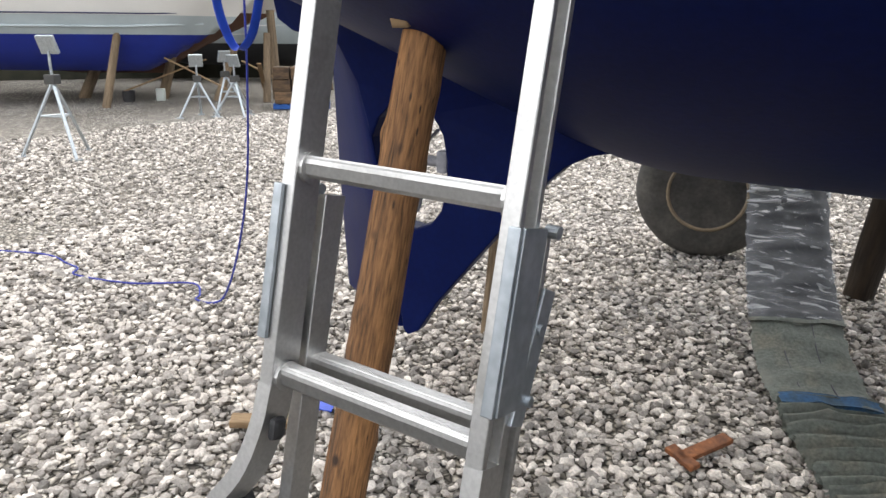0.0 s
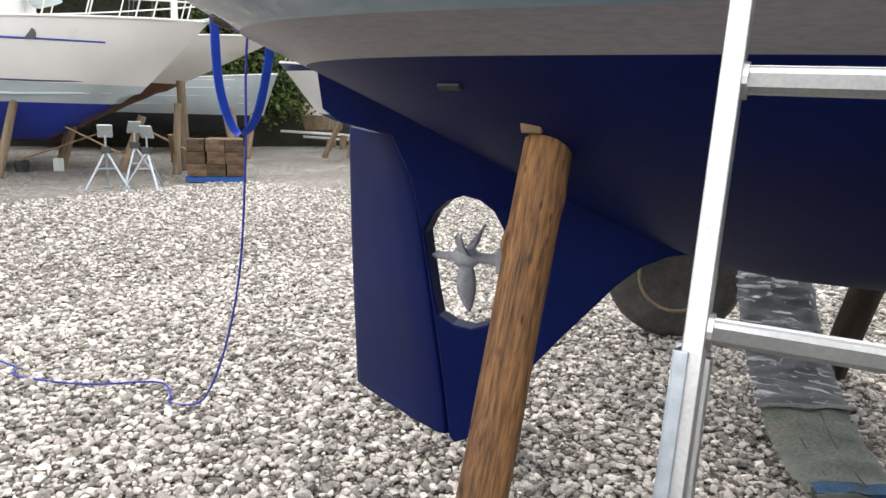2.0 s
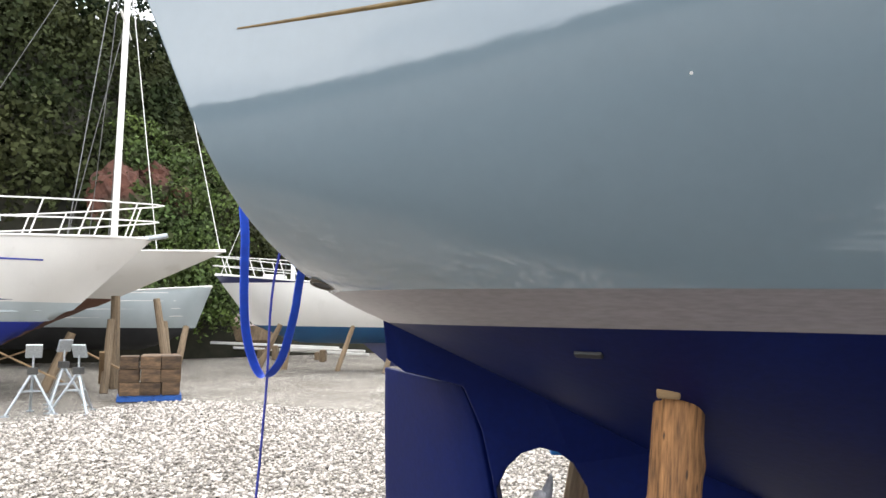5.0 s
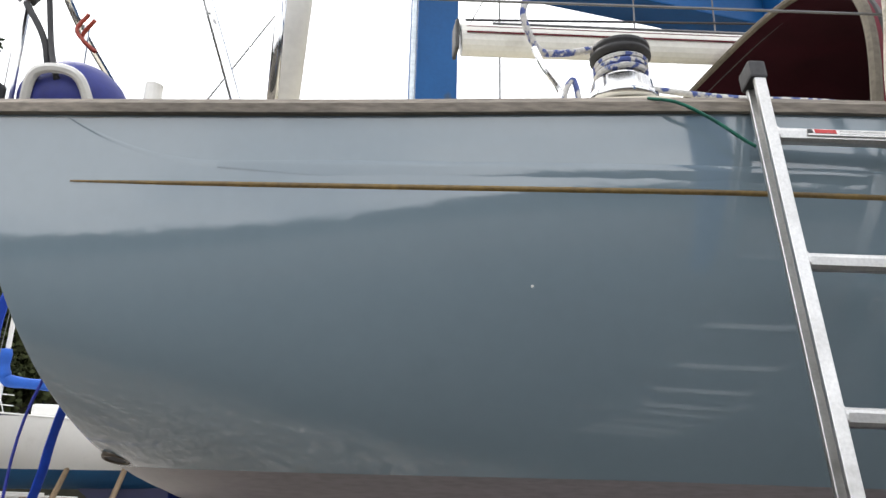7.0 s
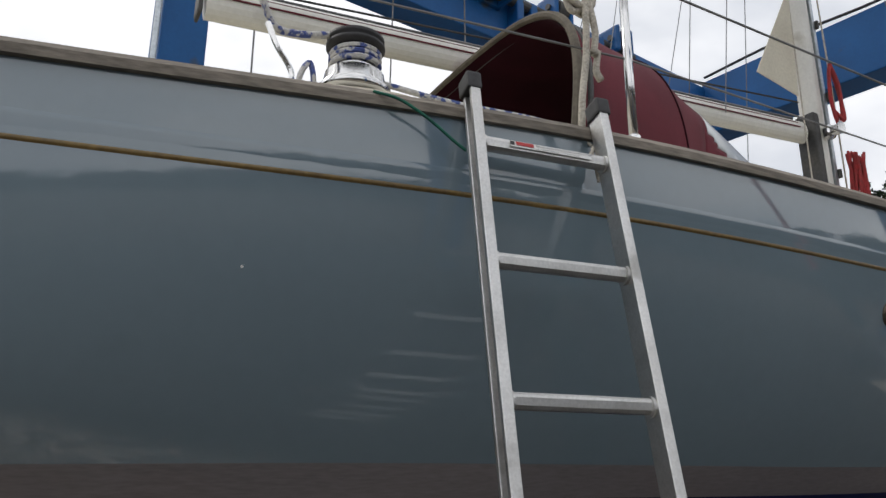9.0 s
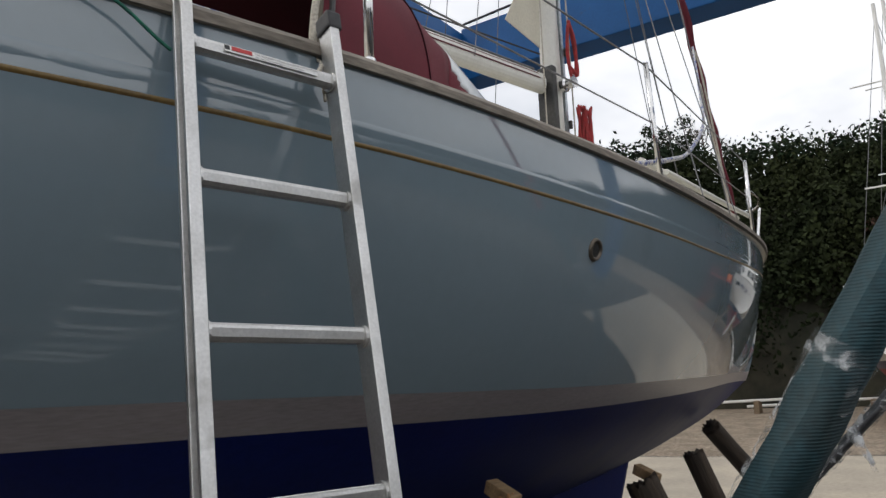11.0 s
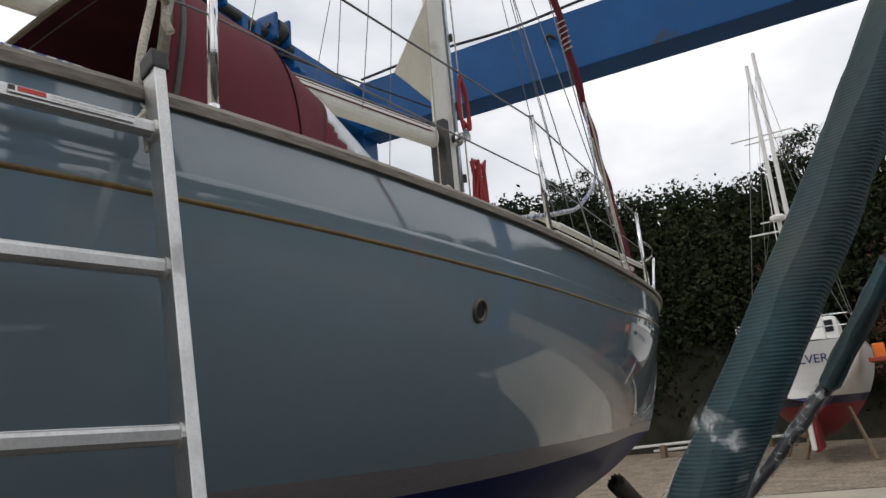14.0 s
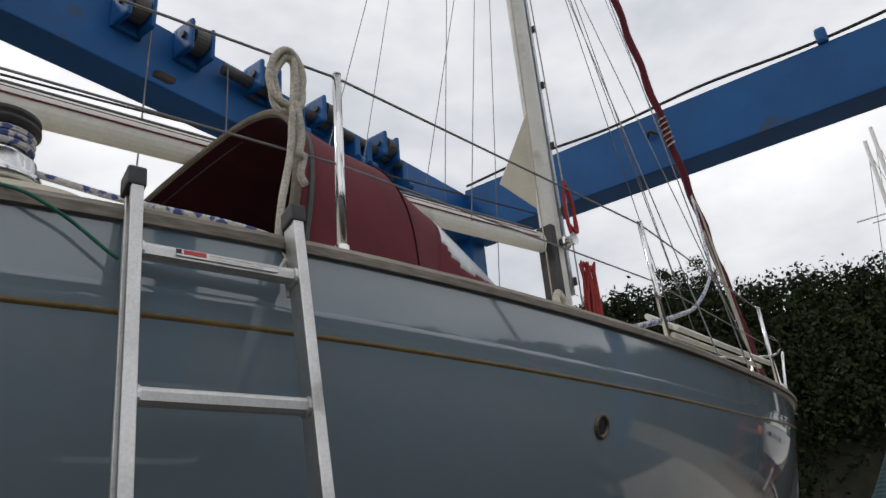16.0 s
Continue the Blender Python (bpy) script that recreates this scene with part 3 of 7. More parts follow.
def trim(k):
    """The painted waterline drops a little forward of the quarter."""
    t = min(1.0, max(0.0, (k - 0.12) / 0.30))
    return -0.028 * t * t * (3 - 2 * t)


def bottom_rows(k):
    wl = WL + trim(k)
    zb = min(keel_z(k), wl - 0.001)
    return [zb + (wl - zb) * (j / 16) ** 1.6 for j in range(17)]


hull_bottom = hull_side(bottom_rows, "hull_bottom", ANTIFOUL, yacht, label="dark blue antifouled underwater hull")
hull_side(lambda k: [WL + trim(k) + (BOOT_Z - WL) * j / 3 for j in range(4)], "boot_top", BOOT, yacht, label="dull pinkish grey primer band at the waterline")


def top_z(k):
    return deck_z(aft(2.585) + k * (7.0 - aft(2.585)))


topsides = hull_side(lambda k: [BOOT_Z + trim(k) + (top_z(k) - BOOT_Z - trim(k)) * j / 28 for j in range(29)], "hull_side", GREY_GEL, yacht, label="glossy pale grey topsides")


def k_at(u):
    return (u - aft(2.585)) / (7.0 - aft(2.585))


def ribbon(name, u0, u1, z_of, half, proud, material, parent, n=90, label="", low=1.0):
    """A moulding that follows the starboard topside at the height z_of(u)."""
    vs, fs = [], []
    for i in range(n + 1):
        u = u0 + (u1 - u0) * i / n
        fade = min(1.0, i / 4, (n - i) / 4)
        z0 = z_of(u)
        for dz, out in ((-half * low, -0.0025), (-half * 0.35, proud), (half * 0.35, proud), (half, -0.0025)):
            z = z0 + dz * (0.3 + 0.7 * fade)
            k = k_at(u)
            for _ in range(3):
                k += (u - hull_point(k, z).x) / 9.0
            p = hull_point(min(max(k, 0), 1), z)
            vs.append((p.x, p.y - out * fade - 0.0015, p.z))
    for i in range(n):
        for j in range(3):
            a = 4 * i + j
            fs.append((a, a + 4, a + 5, a + 1))
    return link(name, vs, fs, material, parent, label, smooth=True)


def gap(u):
    return herm((-2.0, -1.2, 0.0, 2.0, 4.0, 7.0), (0.150, 0.157, 0.182, 0.202, 0.198, 0.175), u)


ribbon("cove_line", -1.76, 6.7, lambda u: deck_z(u) - gap(u), 0.0066, 0.0015, GOLD, yacht, label="thin gold recessed cove line")
ribbon("moulding", -1.45, 6.7, lambda u: deck_z(u) - gap(u) + 0.046, 0.012, -0.0004, GREY_GEL, yacht, label="raised rounded styling moulding", low=3.0)
vs, fs = [], []
for i in range(17):
    t = i / 16
    u = -1.80 + 0.35 * t
    zc = deck_z(u) - gap(u) + 0.046 + 0.105 * (1 - t) ** 2.1
    for dz, out in ((-0.030, -0.0025), (0.0, -0.0004), (0.008, -0.0025)):
        k = k_at(u)
        for _ in range(3):
            k += (u - hull_point(k, zc + dz).x) / 9.0
        p = hull_point(k, zc + dz)
        vs.append((p.x - dz * (1 - t), p.y - out - 0.0015, p.z))
for i in range(16):
    for j in range(2):
        a = 3 * i + j
        fs.append((a, a + 3, a + 4, a + 1))
link("moulding_curl", vs, fs, GREY_GEL, yacht, smooth=True)

# deck and toe rail
vs, fs = [], []
for i in range(61):
    u = aft(2.585) + (7.0 - aft(2.585)) * i / 60
    b, z = deck_beam(u), deck_z(u)
    for y, dz in ((-b, 0.0), (-b * 0.5, 0.035), (0, 0.05), (b * 0.5, 0.035), (b, 0.0)):
        vs.append((u, y, z + dz - 0.012))
for i in range(60):
    for j in range(4):
        a = 5 * i + j
        fs.append((a, a + 5, a + 6, a + 1))
link("deck", vs, fs, CREAM, yacht, "cream gelcoat side deck", smooth=True)
rail_shape = [(-0.028, -0.008), (-0.030, 0.012), (-0.018, 0.027), (0.018, 0.027), (0.030, 0.012), (0.028, -0.008)]
for side in (-1, 1):
    pts = []
    for i in range(56):
        u = aft(2.585) - 0.02 + (7.02 - aft(2.585)) * i / 55
        pts.append((u, side * (max(deck_beam(u), 0.01) - 0.012), deck_z(u) + 0.002))
    part("toe_rail", tube(pts, 0.02, profile=rail_shape, steps=1), TEAK, yacht, "weathered grey teak toe rail")
part("transom_rail", tube([(-2.075, -1.0, 2.59), (-2.09, -0.5, 2.605), (-2.095, 0, 2.61), (-2.09, 0.5, 2.605), (-2.075, 1.0, 2.59)], 0.02, profile=rail_shape), TEAK, yacht)

# skeg, fin keel, rudder, propeller
LEAD = [(-1.395, 1.545), (-1.335, 1.40), (-1.300, 1.24), (-1.250, 0.95), (-1.195, 0.62), (-1.17, 0.43)]
hole = [(-1.285, 1.20), (-1.250, 1.275), (-1.20, 1.325), (-1.14, 1.347), (-1.08, 1.335), (-1.03, 1.30), (-0.985, 1.225), (-0.968, 1.13), (-0.972, 1.03), (-0.995, 0.94), (-1.04, 0.885),
        (-1.10, 0.862), (-1.17, 0.872), (-1.222, 0.90), (-1.243, 0.985)]
skeg_line = [(-1.675, 1.80), (-1.665, 1.63), (-1.60, 1.585)] + LEAD + [(-1.15, 0.405), (-1.10, 0.43), (-1.02, 0.56), (-0.78, 0.86), (-0.60, 1.075), (-0.52, 1.15), (-0.44, 1.19), (-0.30, 1.22), (-0.30, 1.45), (-1.2, 1.70)]


def skeg_t(x, z):
    return 0.035 + 0.03 * max(0, (z - 0.5)) + 0.09 * max(0, (z - 1.30) / 0.4) ** 1.5 * (1 if x > -1.5 else 0.5)


skeg = part("skeg", plate(skeg_line, skeg_t, [hole]), ANTIFOUL, yacht, "blue antifouled skeg with propeller aperture")
bev = skeg.modifiers.new("bevel", "BEVEL")
bev.width, bev.segments, bev.limit_method, bev.angle_limit = 0.03, 4, "ANGLE", radians(50)
rud = bmesh.new()
rings = []
for i in range(13):  # sections from head to heel, trailing edge swung to port
    t = i / 12
    z_l = 1.545 - 1.12 * t
    lead = Vector((herm([z for x, z in LEAD[::-1]], [x for x, z in LEAD[::-1]], z_l) - 0.008, 0, z_l))
    trail = Vector((herm((0, 0.3, 0.6, 1.0), (-1.845, -1.838, -1.822, -1.795), t), 0.535, herm((0, 0.3, 0.6, 1.0), (1.555, 1.21, 0.84, 0.345), t)))
    across = (trail - lead).cross(Vector((0, 0, 1))).normalized()
    row = []
    for s, h in ((0.0, 0.022), (0.04, 0.034), (0.25, 0.04), (0.6, 0.028), (0.93, 0.012), (1.0, 0.007)):
        row.append((lead.lerp(trail, s), h))
    rings.append([rud.verts.new(c + across * h) for c, h in row] + [rud.verts.new(c - across * h) for c, h in row[::-1]])
for r0, r1 in zip(rings, rings[1:]):
    for k in range(12):
        rud.faces.new((r0[k], r0[(k + 1) % 12], r1[(k + 1) % 12], r1[k]))
rud.faces.new(rings[0])
rud.faces.new(rings[-1])
rudder = part("rudder", rud, ANTIFOUL, yacht, "blue antifouled rudder turned hard over", smooth=True)
bev = rudder.modifiers.new("bevel", "BEVEL")
bev.width, bev.segments, bev.limit_method, bev.angle_limit = 0.012, 3, "ANGLE", radians(50)
keel_line = [(0.75, 1.3), (0.95, 0.62), (1.15, 0.12), (2.9, 0.12), (3.25, 0.6), (3.7, 1.3)]
fin = part("fin_keel", plate(keel_line, lambda x, z: 0.09 + 0.05 * max(0, 1 - abs(x - 2.2) / 1.4)), ANTIFOUL, yacht, "dark blue ballast keel standing on blocks")
bev = fin.modifiers.new("bevel", "BEVEL")
bev.width, bev.segments, bev.limit_method, bev.angle_limit = 0.06, 3, "ANGLE", radians(40)

prop = part("propeller_shaft", lathe([(0.004, -0.13), (0.014, -0.115), (0.017, -0.05), (0.034, -0.04), (0.034, 0.03), (0.02, 0.04), (0.02, 0.12), (0.032, 0.125), (0.032, 0.2)], 18), PROP_GREY, yacht, "grey sterntube, shaft and cone nut", smooth=True)
prop.matrix_basis = Matrix.Translation((-1.135, 0, 1.118)) @ Matrix.Rotation(radians(90), 4, "Y") @ Matrix.Rotation(radians(-4), 4, "X")
for a in (88, 208, 328):
    bm = bmesh.new()
    rings = []
    for i in range(9):
        t = i / 8
        w = 0.040 * math.sin(math.pi * min(1, 0.12 + t * 0.86)) ** 0.6
        tw = radians(-22 - 44 * t)
        c = Vector((0, 0, 0.03 + 0.17 * t))
        rings.append([bm.verts.new(c + Vector((math.cos(tw) * w * s + 0.02 * t * t, math.sin(tw) * w * s, 0)) + Vector((-math.sin(tw) * th, math.cos(tw) * th, 0)))
                      for s, th in ((-1, 0), (-0.4, 0.006), (0.4, 0.006), (1, 0), (0.4, -0.004), (-0.4, -0.004))])
    for r0, r1 in zip(rings, rings[1:]):
        for k in range(6):
            bm.faces.new((r0[k], r0[(k + 1) % 6], r1[(k + 1) % 6], r1[k]))
    bm.faces.new(rings[0])
    bm.faces.new(rings[-1])
    blade = part("propeller_blade", bm, PROP_GREY, yacht, "", smooth=True)
    blade.matrix_basis = Matrix.Translation((-1.135, 0, 1.118)) @ Matrix.Rotation(radians(a + 90), 4, "X")
part("anode_clamp", boxed((0.045, 0.075, 0.085), (-1.0, 0, 1.122), None, 0.012), PROP_GREY, yacht, "grey bolted stern bearing clamp")

# ---- aluminium ladder ----
LAD = Vector((0.0145, 0.213, 0.9769)).normalized()
R2 = Vector((0.003, 0.0, 2.2235))
q_ = LAD
x_ = Vector((1, 0, -LAD.x / LAD.z)).normalized()
y_ = q_.cross(x_).normalized()
lad_m = Matrix.Translation(R2) @ Matrix((x_, y_, q_)).transposed().to_4x4()
ladder = thing("extension_ladder", lad_m, "worn bare aluminium extension ladder leaning on the yacht", "ladder")
RISE, HALF = 0.28, 0.1515


def channel(w, d, lip, t=0.0035):
    """A stile section: a shallow channel, open to the outside."""
    return [(0, -d / 2), (w, -d / 2), (w, -d / 2 + lip), (t * 2, -d / 2 + lip * 1.15), (t * 2, d / 2 - lip * 1.15), (w, d / 2 - lip), (w, d / 2), (0, d / 2)]


def stile(side, z0, z1, y, inner, w=0.023, d=0.048, lip=0.011):
    bm = bmesh.new()
    prof = channel(w, d, lip)
    rings = []
    for z in (z0, z1):
        rings.append([bm.verts.new((side * (inner + x), y + yy, z)) for x, yy in prof])
    for k in range(len(prof)):
        bm.faces.new((rings[0][k], rings[0][(k + 1) % len(prof)], rings[1][(k + 1) % len(prof)], rings[1][k]))
    bm.faces.new(rings[0])
    bm.faces.new(rings[1])
    bmesh.ops.bevel(bm, geom=[e for e in bm.edges if abs(e.verts[0].co.z - e.verts[1].co.z) > 0.1], offset=0.0012, segments=1, affect="EDGES")
    return bm


def rung_mesh(y, z, half):
    """A D-shaped rung with ribs on its tread."""
    prof = [(-0.015, 0.006), (-0.015, 0.012), (-0.012, 0.0145)]
    for i in range(7):
        x = -0.010 + i * 0.0034
        prof += [(x, 0.0145), (x + 0.0008, 0.0162), (x + 0.0022, 0.0162), (x + 0.003, 0.0145)]
    prof += [(0.0145, 0.012), (0.015, 0.004), (0.012, -0.008), (0.006, -0.013), (-0.004, -0.013), (-0.011, -0.008)]
    bm = bmesh.new()
    a = [bm.verts.new((-half, y + p, z + h)) for p, h in prof]
    b = [bm.verts.new((half, y + p, z + h)) for p, h in prof]
    for k in range(len(prof)):
        bm.faces.new((a[k], a[(k + 1) % len(prof)], b[(k + 1) % len(prof)], b[k]))
    bm.faces.new(a)
    bm.faces.new(b)
    return bm


for side in (-1, 1):
    part("stile", stile(side, -4.06 * RISE, 0.435, 0.0, HALF), ALU, ladder, "scuffed channel-section front stile")
    part("rear_stile", stile(side, -2.27, -3.12 * RISE, 0.052, HALF - 0.005, 0.022, 0.040), ALU, ladder)
    part("end_cap", boxed((0.036, 0.054, 0.045), (side * (HALF + 0.013), 0.0, 0.435), None, 0.006), BLACK, ladder, "black plastic end cap")
    # guide bracket of folded galvanised steel
    bm = boxed((0.015, 0.006, 0.205), (side * (HALF + 0.0215), -0.0285, -3.45 * RISE), None, 0.0015)
    part("guide_bracket", bm, GALV, ladder, "folded galvanised guide bracket")
    bm = boxed((0.004, 0.054, 0.205), (side * (HALF + 0.0295), 0.002, -3.45 * RISE), None, 0.0015)
    part("bracket_flange", bm, GALV, ladder)
    bm = boxed((0.006, 0.03, 0.16), (side * (HALF + 0.026), 0.05, -3.62 * RISE), Matrix.Rotation(radians(-12), 4, "X"), 0.002)
    rod(bm, (side * (HALF + 0.02), 0.05, -3.1 * RISE), (side * (HALF + 0.036), 0.05, -3.1 * RISE), 0.008)
    rod(bm, (side * (HALF + 0.024), 0.05, -3.5 * RISE), (side * (HALF + 0.034), 0.05, -3.5 * RISE), 0.007)
    rod(bm, (side * (HALF + 0.024), 0.05, -3.8 * RISE), (side * (HALF + 0.034), 0.05, -3.8 * RISE), 0.007)
    part("stay_hook", bm, GALV, ladder, "galvanised hook plate with rivets")
    # flared foot of the front section
    pts = [(side * (HALF + 0.012), -0.002, -4.04 * RISE), (side * (HALF + 0.016), -0.006, -4.25 * RISE), (side * (HALF + 0.035), -0.012, -4.5 * RISE), (side * (HALF + 0.075), -0.018, -4.72 * RISE)]
    part("flared_foot", tube(pts, 0.02, profile=[(-0.022, -0.012), (0.022, -0.012), (0.022, 0.012), (-0.022, 0.012)], steps=6), ALU, ladder, "outward-curving foot of the front section")
    part("foot_pad", boxed((0.075, 0.085, 0.04), (side * (HALF + 0.082), -0.018, -4.80 * RISE), Matrix.Rotation(radians(side * 28), 4, "Y"), 0.008), BLACK, ladder, "black rubber foot pad")
    part("rung_lock", boxed((0.014, 0.024, 0.032), (side * (HALF - 0.006), -0.01, -4.25 * RISE), None, 0.008), BLACK, ladder, "black plastic catch")
    part("rear_foot", boxed((0.045, 0.08, 0.035), (side * (HALF + 0.006), 0.052, -2.265), None, 0.006), BLACK, ladder)
for i in range(-4, 2):
    part("rung", rung_mesh(0.0, i * RISE, HALF), ALU, ladder)
for i in range(-7, -3):
    part("rear_rung", rung_mesh(0.056, i * RISE + 0.008, HALF - 0.005), ALU, ladder)
for i in range(-4, 2):
    for side in (-1, 1):
        if i > -4 or side < 0:
            m_ = rodded((side * (HALF - 0.006), 0, i * RISE + 0.001), (side * HALF, 0, i * RISE + 0.001), 0.021, seg=16)
            part("rung_collar", m_, ALU, ladder)
# safety label on the top rung: unreadable lines are bars
lab = part("safety_label", boxed((0.20, 0.0012, 0.017), (0.01, -0.0152, RISE + 0.004), Matrix.Rotation(radians(-8), 4, "X")), LABEL, ladder, "white printed safety label")
part("warning_block", boxed((0.042, 0.0014, 0.010), (-0.055, -0.0160, RISE + 0.0055), Matrix.Rotation(radians(-8), 4, "X")), INK_RED, ladder)
part("warning_mark", boxed((0.010, 0.0014, 0.010), (-0.085, -0.0160, RISE + 0.0055), Matrix.Rotation(radians(-8), 4, "X")), INK, ladder)

for line, dz in (("FOR YOUR SAFETY ALWAYS FOLLOW THE INSTRUCTIONS", 0.0045), ("ON THE LEFT HAND SIDE OF THIS PRODUCT", -0.0025)):
    words = bpy.data.curves.new("label_text", "FONT")
    words.body, words.size, words.extrude = line, 0.0052, 0.0001
    words.materials.append(INK)
    lt = new("label_text", words)
    lt.parent = ladder
    lt.matrix_basis = Matrix.Translation((-0.028, -0.0172 - 0.1 * (dz - 0.002), RISE + dz)) @ Matrix.Rotation(radians(82), 4, "X")


# ---- blue travelling boat hoist ----
HO = Matrix.Translation((0, 1.5, 0)) @ Matrix.Rotation(radians(16.2), 4, "Z")
hoist = thing("boat_hoist", HO, "blue steel travelling boat hoist straddling the yacht", "boat hoist")
HV, HU, HZ = 2.62, 6.75, 6.0


def girder(name, a, b, w, h, label=""):
    return part(name, beam(bmesh.new(), a, b, w, h, 0.015), HOIST, hoist, label)


girder("side_girder", (-0.6, HV, HZ + 0.23), (HU + 0.2, HV, HZ + 0.23), 0.36, 0.64, "blue box girder with pulley brackets")
girder("cross_girder", (HU, HV - 0.15, HZ + 0.25), (HU, -5.2, HZ + 0.25), 0.42, 0.76, "blue box girder across the yacht's bow")
girder("leg", (-0.2, HV, 0.9), (-0.2, HV, HZ + 0.3), 0.34, 0.30, "blue box-section leg")
girder("leg", (HU, HV, 0.9), (HU, HV, HZ + 0.3), 0.34, 0.30)
girder("leg", (HU, -5.2, 0.9), (HU, -5.2, HZ + 0.5), 0.34, 0.30)
girder("leg", (-0.2, -5.2, 0.9), (-0.2, -5.2, HZ + 0.5), 0.34, 0.30)
girder("side_girder", (-0.6, -5.55, HZ + 0.28), (HU + 0.2, -5.55, HZ + 0.28), 0.36, 0.56)
girder("sill_beam", (-0.9, HV, 1.05), (HU + 0.6, HV, 1.05), 0.30, 0.34, "blue lower beam above the wheels")
part("conduit", rodded((-0.42, HV - 0.24, 1.2), (-0.42, HV - 0.24, HZ + 0.2), 0.022), GALV, hoist, "grey cable conduit on the leg")
part("cable", tube([(HU - 0.22, HV - 0.2, HZ + 0.68), (HU - 0.22, 1.3, HZ + 0.72), (HU - 0.22, 0.2, HZ + 0.665), (HU - 0.22, -1.0, HZ + 0.72), (HU - 0.22, -2.2, HZ + 0.67), (HU - 0.22, -3.4, HZ + 0.72)], 0.018, 6), BLACK, hoist, "black cable draped along the girder")
for i, u in enumerate((0.35, 1.35, 1.95, 2.75, 3.6, 4.6)):
    # pulley bracket: two cheeks and a sheave
    bm = boxed((0.05, 0.30, 0.34), (u - 0.11, HV - 0.30, HZ + 0.42), None, 0.03)
    box(bm, (0.05, 0.30, 0.34), (u + 0.11, HV - 0.30, HZ + 0.42), None, 0.03)
    box(bm, (0.28, 0.05, 0.30), (u, HV - 0.20, HZ + 0.40), None, 0.01)
    br = part("pulley_bracket", bm, HOIST, hoist)
    part("sheave", rodded((u - 0.07, HV - 0.34, HZ + 0.44), (u + 0.07, HV - 0.34, HZ + 0.44), 0.12, seg=20), HOIST_DARK, br)
    part("pin", rodded((u - 0.16, HV - 0.34, HZ + 0.44), (u + 0.16, HV - 0.34, HZ + 0.44), 0.035), HOIST_DARK, br)
for u in (3.05, 3.25, 4.1, 4.3, 4.95):
    bm = boxed((0.10, 0.16, 0.5), (u, HV - 0.26, HZ + 0.15), None, 0.02)
    rod(bm, (u - 0.05, HV - 0.36, HZ + 0.05), (u + 0.05, HV - 0.36, HZ + 0.05), 0.06)
    part("hydraulic_block", bm, HOIST, hoist)
part("hydraulic_ram", rodded((2.3, HV - 0.28, HZ + 0.36), (4.9, HV - 0.28, HZ + 0.36), 0.06), HOIST_DARK, hoist, "grimy grey hydraulic ram")
for v in (1.2, -0.3):
    part("lifting_eye", tube([(HU - 0.23, v - 0.06, HZ + 0.33), (HU - 0.29, v, HZ + 0.36), (HU - 0.23, v + 0.06, HZ + 0.33)], 0.022), HOIST_DARK, hoist)
part("lug", boxed((0.10, 0.12, 0.20), (HU - 0.2, -2.3, HZ + 0.72), None, 0.04), HOIST, hoist)
for x, dx in ((0.25, 0.02), (1.5, -0.05), (2.3, 0.04)):
    part("hoist_wire", rodded((x, HV - 0.34, HZ + 0.34), (x + dx, HV - 0.34, 2.4), 0.008, seg=6), WIRE, hoist)
part("floodlight", boxed((0.16, 0.12, 0.06), (1.62, HV - 0.40, HZ - 0.16), Matrix.Rotation(radians(25), 4, "X"), 0.01), HOIST_DARK, hoist, "small dark floodlight under the girder")


def hoist_wheel(x, y):
    w = part("wheel", lathe([(0.20, -0.13), (0.36, -0.135), (0.44, -0.12), (0.49, -0.075), (0.505, 0.0), (0.49, 0.075), (0.44, 0.12), (0.36, 0.135), (0.20, 0.13)], 44), TYRE, hoist, "large dusty rubber tyre", smooth=True)
    w.matrix_basis = Matrix.Translation((x, y, 0.505)) @ Matrix.Rotation(radians(90), 4, "X")
    rim = part("rim", lathe([(0.03, 0.05), (0.10, 0.055), (0.12, 0.02), (0.22, 0.015), (0.255, 0.10), (0.275, 0.13), (0.285, 0.142), (0.265, 0.142), (0.25, 0.11)], 36), RIM, w, "tan painted wheel rim", smooth=True)
    part("hub", lathe([(0.02, 0.02), (0.09, 0.02), (0.09, 0.09), (0.06, 0.11), (0.02, 0.11)], 18), HOIST_DARK, w)
    return w


hoist_wheel(0.06, HV + 0.48)
hoist_wheel(HU - 0.1, HV + 0.3)
hoist_wheel(HU - 0.1, -5.2)


